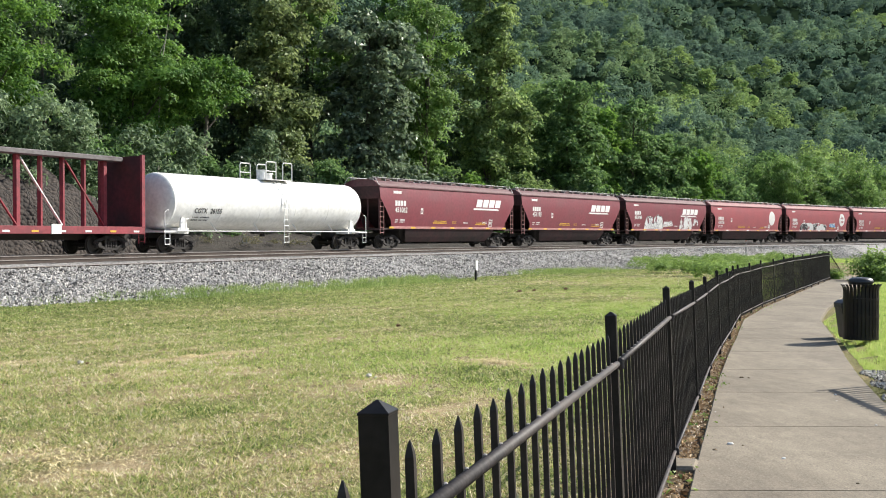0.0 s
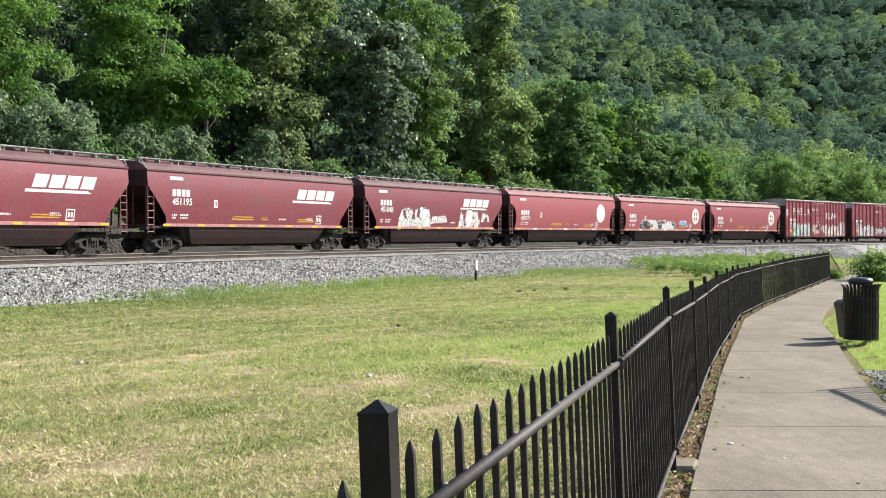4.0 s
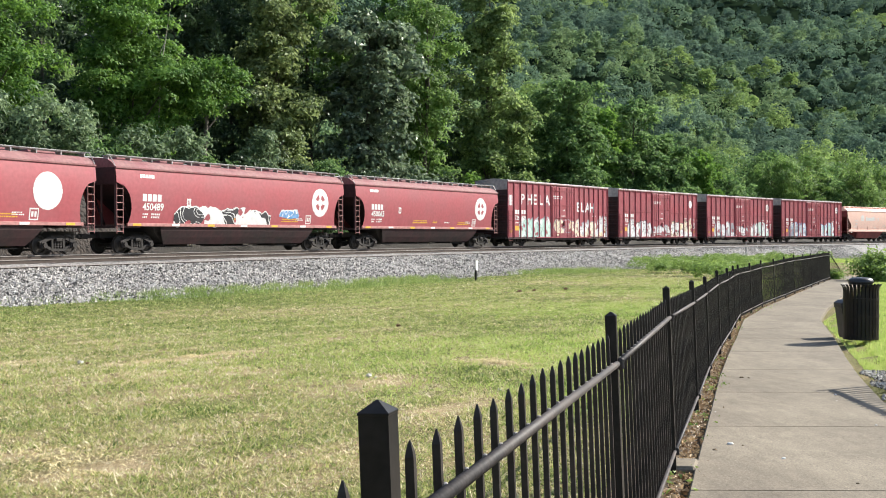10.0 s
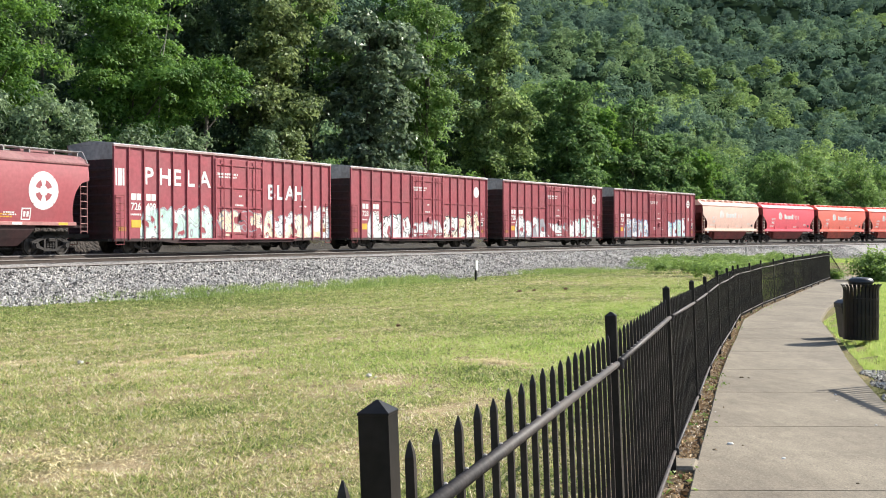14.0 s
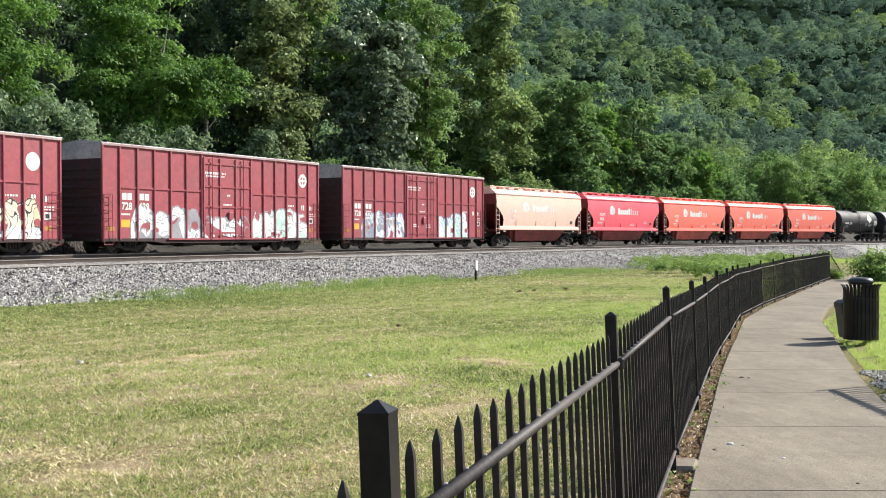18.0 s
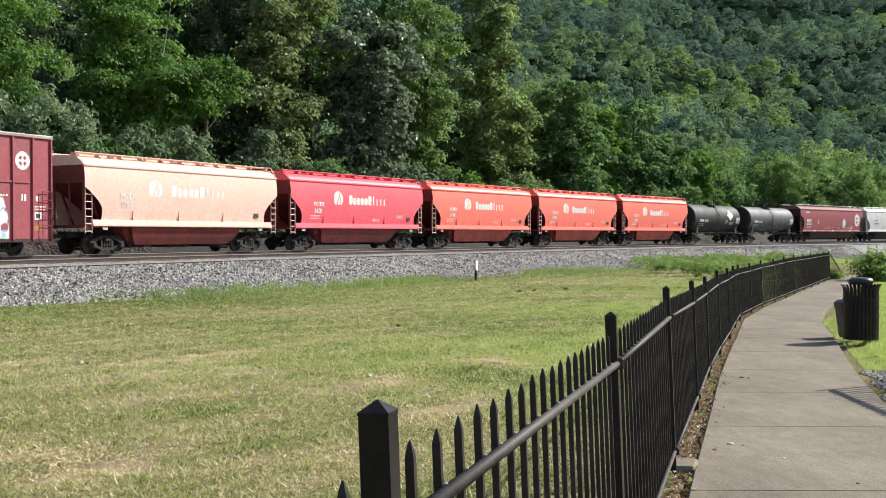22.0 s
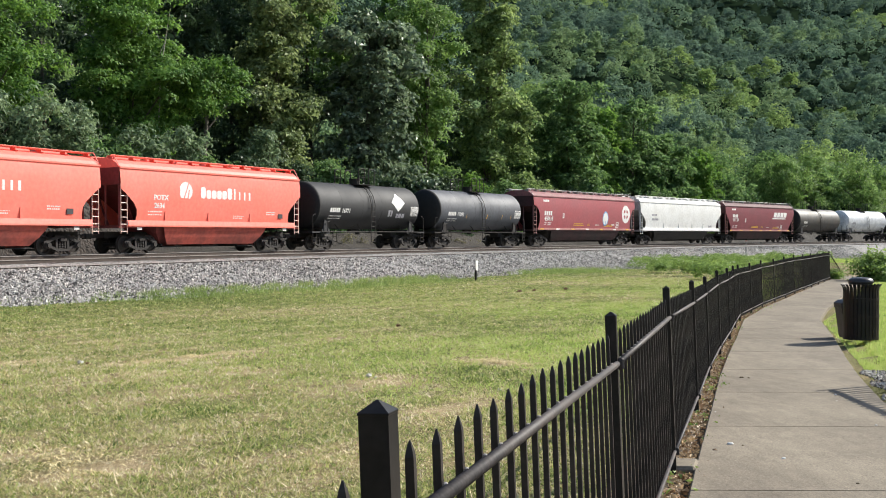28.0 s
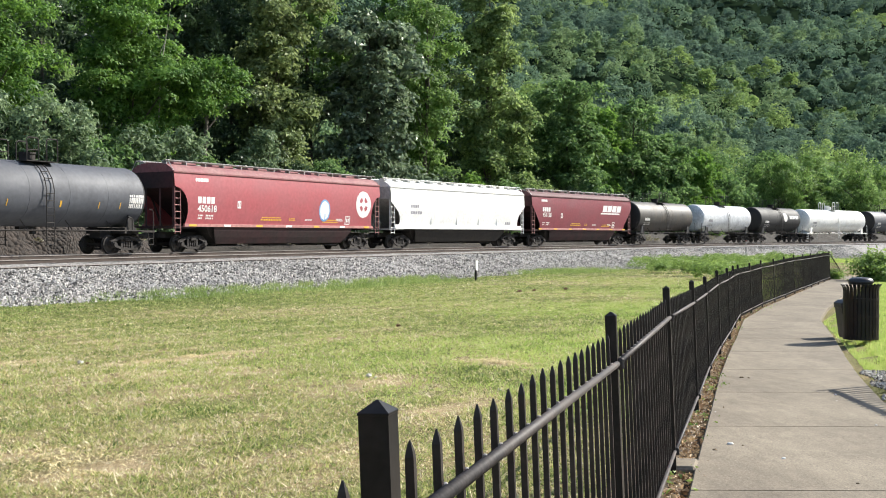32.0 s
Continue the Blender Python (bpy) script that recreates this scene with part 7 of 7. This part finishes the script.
# ---- grass and weeds ----
def grass_material(name, tones, spread=0.5, shift=0.08):
    """Blades in several tones: each blade its own, drifting from green to dry over the lawn."""
    m = bpy.data.materials.new(name)
    m.use_nodes = True
    N, L = m.node_tree.nodes, m.node_tree.links
    bs, geo, at = N["Principled BSDF"], N.new("ShaderNodeNewGeometry"), N.new("ShaderNodeAttribute")
    at.attribute_name = "dry"
    b = N.new("ShaderNodeMath")
    b.operation = "MULTIPLY_ADD"
    b.inputs[1].default_value = spread
    L.new(geo.outputs["Random Per Island"], b.inputs[0])
    a = N.new("ShaderNodeMath")
    a.operation = "MULTIPLY_ADD"
    a.inputs[1].default_value, a.inputs[2].default_value = 0.55, shift
    L.new(at.outputs["Fac"], a.inputs[0])
    L.new(a.outputs[0], b.inputs[2])
    ramp = N.new("ShaderNodeValToRGB")
    el = ramp.color_ramp.elements
    while len(el) < len(tones):
        el.new(0.5)
    for k, c in enumerate(tones):
        el[k].position, el[k].color = k / (len(tones) - 1), (*c, 1)
    L.new(b.outputs[0], ramp.inputs[0])
    L.new(ramp.outputs[0], bs.inputs["Base Color"])
    bs.inputs["Roughness"].default_value, bs.inputs["Specular IOR Level"].default_value = 0.6, 0.3
    tr, ms = N.new("ShaderNodeBsdfTranslucent"), N.new("ShaderNodeMixShader")
    L.new(ramp.outputs[0], tr.inputs[0])
    ms.inputs[0].default_value = 0.38
    L.new(bs.outputs[0], ms.inputs[1])
    L.new(tr.outputs[0], ms.inputs[2])
    L.new(ms.outputs[0], N["Material Output"].inputs[0])
    return m


def blades(name, x, y, z, h, w, rg, mat, lean=0.5, tuft=0.0):
    n = len(x)
    a = rg.uniform(0, 6.283, n)
    b = rg.uniform(0, 6.283, n)
    p = np.stack([x, y, z], -1)
    side = np.stack([np.cos(a), np.sin(a), 0 * a], -1) * (w / 2)[:, None]
    tip = np.stack([np.cos(b) * lean * h * rg.uniform(0, 1, n), np.sin(b) * lean * h * rg.uniform(0, 1, n), h], -1)
    V = np.stack([p - side, p + side, p + tip], 1).reshape(-1, 3)
    i = np.arange(n) * 3
    ob = new(name, fast_mesh(name, V, np.stack([i, i + 1, i + 2], 1), mat))
    point_values(ob.data, "dry", np.repeat(dryness(x, y) + tuft * np.repeat(rg.normal(0, 1, n // 4 + 1), 4)[:n], 3))
    return ob


GRASS = grass_material("grass_blade", ((0.12, 0.17, 0.045), (0.285, 0.365, 0.092), (0.46, 0.515, 0.165), (0.58, 0.53, 0.25), (0.78, 0.67, 0.40), (0.90, 0.80, 0.57)), 0.78, 0.055)
LUSH = grass_material("grass_lush", ((0.12, 0.18, 0.048), (0.225, 0.325, 0.08), (0.35, 0.455, 0.14), (0.48, 0.52, 0.21)), 0.9, 0.25)
FRESH = grass_material("grass_fresh", ((0.22, 0.33, 0.07), (0.36, 0.51, 0.105), (0.51, 0.64, 0.17), (0.64, 0.70, 0.25)), 0.9, 0.22)
SWARD = grass_material("grass_sward", ((0.21, 0.285, 0.068), (0.35, 0.435, 0.11), (0.50, 0.555, 0.18), (0.63, 0.61, 0.28)), 0.95, 0.2)
DRYWEED = leaf_material("dry_weed", (0.10, 0.10, 0.05), (0.30, 0.28, 0.16), 0.8, 0.3)
WEED = leaf_material("weed_leaf", (0.10, 0.18, 0.045), (0.30, 0.42, 0.13), 0.8, 0.38)


def lawn_grass():
    rg = np.random.RandomState(21)
    n = 200000
    y = 4.4 * (80 / 4.4) ** rg.uniform(0, 1, n)
    x = rg.uniform(-0.43, 0.43, n) * y
    s, d = line_coords(x, y)
    edge = np.interp(y, [1.5, 25, 53, 66], [-0.1, 6.7, 18.6, 24.3])
    bare = dryness(x, y)
    keep = (d > 11.6) & (x < edge - 0.1) & (rg.uniform(0, 1, n) < np.clip(0.95 - 0.75 * np.clip(bare - 0.35, 0, 3), 0.2, 1))
    x, y, bare = x[keep], y[keep], bare[keep]
    k = 4   # blades to a tuft
    spread = 0.006 + 0.0011 * y
    x, y, bare = (np.repeat(v, k) for v in (x, y, bare))
    spread = np.repeat(spread, k)
    x, y = x + rg.normal(0, 1, len(x)) * spread, y + rg.normal(0, 1, len(y)) * spread
    z = ground_z(x, y)
    clump = np.clip(0.95 + 0.16 * sines(x, y, 61, 8, 0.8, 6.0), 0.35, 2.0)
    h = np.repeat(rg.gamma(2.6, 0.0065, len(x) // k), k) * rg.uniform(0.6, 1.3, len(x)) * np.clip(1.0 - 0.4 * bare, 0.5, 1.3) * (1 + 0.012 * y) * clump
    w = (0.0056 + 0.0008 * y) * rg.uniform(0.7, 1.4, len(x))
    tagged(blades("grass", x, y, z - 0.003, np.clip(h, 0.007, 0.085), w, rg, GRASS, 1.9, 0.34), "short mown grass, green and straw-dry", "grass", kind="stuff")
    # ragged green fringe at the foot of the ballast
    n = 150000
    s = -60 + 150 * rg.uniform(0, 1, n)
    d = 10.6 + rg.gamma(1.7, 0.8, n)
    a = LA - s / LR
    x, y = CX - (LR - d) * np.sin(a), CY + (LR - d) * np.cos(a)
    wave = sines(x, y, 12, 9, 0.04, 2.2) + 0.8 * sines(x, y, 14, 6, 0.8, 4.0) * (d < 11.9)
    keep = rg.uniform(0, 1, n) < np.clip(0.55 + 0.42 * wave, 0.08, 1) * np.where(d < 11.4, 0.5, 1)
    x, y, d, wave = x[keep], y[keep], d[keep], wave[keep]
    z = np.where(d < 11.7, np.interp(d, [8.6, 11.6, 12.6], [-0.18, -0.31, -0.6]), np.maximum(ground_z(x, y), -0.37))
    h = rg.gamma(3.0, 0.042, len(x)) * (1 + 0.5 * np.clip(wave, -0.5, 1.5)) * np.clip(1.5 - (d - 11.1) * 0.3, 0.35, 1)
    tagged(blades("fringe_grass", x, y, z - 0.02, np.clip(h, 0.02, 0.3), rg.uniform(0.012, 0.035, len(x)), rg, LUSH, 0.9), "longer bright green grass along the ballast", "grass", kind="stuff")
    # the lawn thickens to a yellow-green sward towards the railway
    n = 130000
    y = 17 + 45 * rg.uniform(0, 1, n)
    x = rg.uniform(-0.43, 0.40, n) * y
    keep = (x < np.interp(y, [1.5, 25, 53, 66], [-0.1, 6.7, 18.6, 24.3]) - 0.2) & (line_coords(x, y)[1] > 11.8) & (rg.uniform(0, 1, n) < np.clip((y - 15) / 22, 0.1, 1) * np.clip(0.6 + 0.35 * sines(x, y, 67, 8, 0.06, 1.2), 0.1, 1))
    x, y = x[keep], y[keep]
    tagged(blades("sward", x, y, ground_z(x, y) - 0.003, rg.uniform(0.02, 0.055, len(x)), (0.005 + 0.0008 * y) * rg.uniform(0.7, 1.4, len(x)), rg, SWARD, 1.5), "yellow-green mown grass towards the railway", "grass", kind="stuff")
    # a fresher green sweep of the lawn along the fence
    n = 190000
    y = 10 + 47 * rg.uniform(0, 1, n) ** 1.5
    x = np.interp(y, [1.5, 25, 53, 66], [-0.1, 6.7, 18.6, 24.3]) - 0.25 - rg.gamma(1.5, 2.2, n)
    keep = (rg.uniform(0, 1, n) < np.clip(0.5 + 0.4 * sines(x, y, 66, 8, 0.08, 1.5), 0.03, 1)) & (dryness(x, y) < 0.4) & (line_coords(x, y)[1] > 11.8)
    x, y = x[keep], y[keep]
    tagged(blades("fresh_grass", x, y, ground_z(x, y) - 0.003, rg.uniform(0.02, 0.05, len(x)), (0.0052 + 0.00062 * y) * rg.uniform(0.7, 1.4, len(x)), rg, FRESH, 1.4), "fresh green mown grass along the fence", "grass", kind="stuff")
    # the greener lawn on the other side of the path
    n = 60000
    y = 12.5 + 50 * rg.uniform(0, 1, n) ** 1.6
    edge = np.interp(y, [1.5, 25, 53, 66], [-0.1, 6.7, 18.6, 24.3]) + 1.93
    x = edge + rg.uniform(0, 1, n) * np.clip(y * 0.43 - edge, 0.2, 9)
    keep = ~((y < 13.9 - (x - 5.0) * 0.25) & (x < edge + 1.6))
    x, y = x[keep], y[keep]
    tagged(blades("path_lawn", x, y, ground_z(x, y) - 0.005, rg.uniform(0.03, 0.08, len(x)), (0.004 + 0.0006 * y) * rg.uniform(0.7, 1.4, len(x)), rg, FRESH, 0.8), "bright green lawn beside the path", "grass", kind="stuff")


lawn_grass()


def weed_patch(name, pts, label, mat, size=0.16, per=900, seed=1, z_of=None):
    """A bed of broad-leaved weeds: low lobes of leaves at the given (x, y, radius, height)."""
    rg = np.random.RandomState(seed)
    lobes = []
    for x, y, r, h in pts:
        z = float(ground_z(x, y)) if z_of is None else z_of(x, y)
        for _ in range(7):
            a, q = rg.uniform(0, 6.283), r * rg.uniform(0, 0.9)
            k = h * rg.uniform(0.3, 0.5)
            lobes.append((x + math.cos(a) * q, y + math.sin(a) * q, z + h * rg.uniform(0.2, 0.75), k * 1.2, k))
    P, D = lobed_points(lobes, per * len(pts), rg, 0.5)
    V, F = leaf_cards(P, D + np.array([0, 0, 0.6]), size, rg, 0.6)
    return tagged(new(name, fast_mesh(name, V, F, mat)), label, "weeds", kind="stuff")


def along_toe(u0, u1, n, d, r, h, seed):
    rg = random.Random(seed)
    out = []
    for i in range(n):
        s = u0 + (u1 - u0) * (i + rg.uniform(0, 1)) / n
        x, y = on_line(s, d + rg.uniform(-0.8, 0.8))
        out.append((x, y, r * rg.uniform(0.7, 1.3), h * rg.uniform(0.6, 1.25)))
    return out


def weed_field(n, seed):
    """A wedge of tall weeds between the fence and the ballast's foot."""
    rg = random.Random(seed)
    out = []
    for _ in range(n):
        y = rg.uniform(56, 94)
        x0, x1 = float(np.interp(y, [56, 58, 70, 94], [13.2, 12.4, 13.2, 15.0])), float(np.interp(y, [56, 94], [16.5, 27]))
        out.append((rg.uniform(x0, x1), y, rg.uniform(0.7, 1.3), rg.uniform(0.45, 0.95)))
    return out


weed_patch("weeds", along_toe(13, 50, 34, 12.0, 1.1, 0.85, 3) + along_toe(20, 48, 20, 13.0, 1.1, 0.8, 4) + weed_field(60, 8), "bright yellow-green broad-leaved weeds below the ballast", WEED, 0.15, 240, 5)


weed_patch("flowering_weeds", [(-3.75, 58.6, 0.28, 0.32), (-3.2, 58.9, 0.22, 0.26), (-1.2, 59.0, 0.2, 0.22)], "small white-flowering weeds at the ballast's foot", leaf_material("white_petal", (0.42, 0.46, 0.30), (0.85, 0.84, 0.76), 2.0, 0.3), 0.09, 110, 23)


def tall_grass():
    rg = np.random.RandomState(77)
    n = 26000
    s, d = 12 + 40 * rg.uniform(0, 1, n), 11.4 + rg.gamma(2.2, 1.2, n)
    a = LA - s / LR
    x, y = CX - (LR - d) * np.sin(a), CY + (LR - d) * np.cos(a)
    thick = np.clip(0.55 + 0.5 * sines(x, y, 71, 7, 0.06, 0.7), 0.05, 1.6)
    keep = rg.uniform(0, 1, n) < thick
    x, y, d, thick = x[keep], y[keep], d[keep], thick[keep]
    h = rg.uniform(0.2, 0.6, len(x)) * thick ** 0.5 * np.clip(1.5 - (d - 11.2) * 0.16, 0.3, 1.1)
    tagged(blades("tall_grass", x, y, np.maximum(ground_z(x, y), -0.37) - 0.02, h, rg.uniform(0.02, 0.05, len(x)), rg, FRESH, 0.7), "tall unmown grass among the weeds", "grass", kind="stuff")


tall_grass()


def bush(x, y, h, r, mat, seed, label):
    t = tree(0, 0, h, r, mat, seed, 0.03, 7000, 0.16, 30, label, "shrub", 0.04, "round", float(ground_z(x, y)))
    t.location.x, t.location.y = x, y
    tagged(t, group="shrubs beside the path")


bush(20.5, 51.6, 1.2, 1.0, WEED, 301, "bright green leafy bush beside the path")
bush(22.2, 52.6, 1.25, 1.2, WEED, 303, "bright green leafy bush beside the path")
weed_patch("bush_weeds", [(20.4, 50.4, 0.9, 0.85), (21.4, 50.9, 1.0, 0.95), (22.4, 51.0, 1.0, 0.9), (23.3, 51.6, 1.0, 0.9), (19.9, 49.6, 0.6, 0.6), (21.0, 49.4, 0.8, 0.6), (22.2, 49.6, 0.8, 0.6)], "yellow-green tall weeds beside the path", WEED, 0.17, 420, 19)
weed_patch("path_weeds", [(18.9, 53.6, 0.5, 0.55), (19.2, 54.4, 0.5, 0.6), (18.7, 55.0, 0.5, 0.6)], "yellow-green weeds at the end of the fence", WEED, 0.16, 300, 9)
weed_patch("bank_weeds", along_toe(-50, 70, 60, -8.6, 0.9, 0.7, 13), "dry weeds and low plants behind the tracks", DRYWEED, 0.12, 110, 15, lambda x, y: rail_z(float(line_coords(x, y)[0])) + 0.1)


def rolled(t):
    """How far the train has gone after t seconds."""
    return SPEED * t + 0.000408 * (t - 16) ** 2


def motions():
    """The train rolls past at a steady pace, its wheels turning."""
    for car, s0 in moving:
        walk(car, [(t, line_pose(s0 - rolled(t))) for t in (float(i) for i in range(33))])
    times = [i / 15 for i in range(481)]
    turns = [Matrix.Rotation(-rolled(t) / WHEEL_R, 4, "Y") for t in times]
    for w in wheelsets:
        here = Matrix.Translation(w.location)
        walk(w, [(t, here @ m) for t, m in zip(times, turns)])


motions()
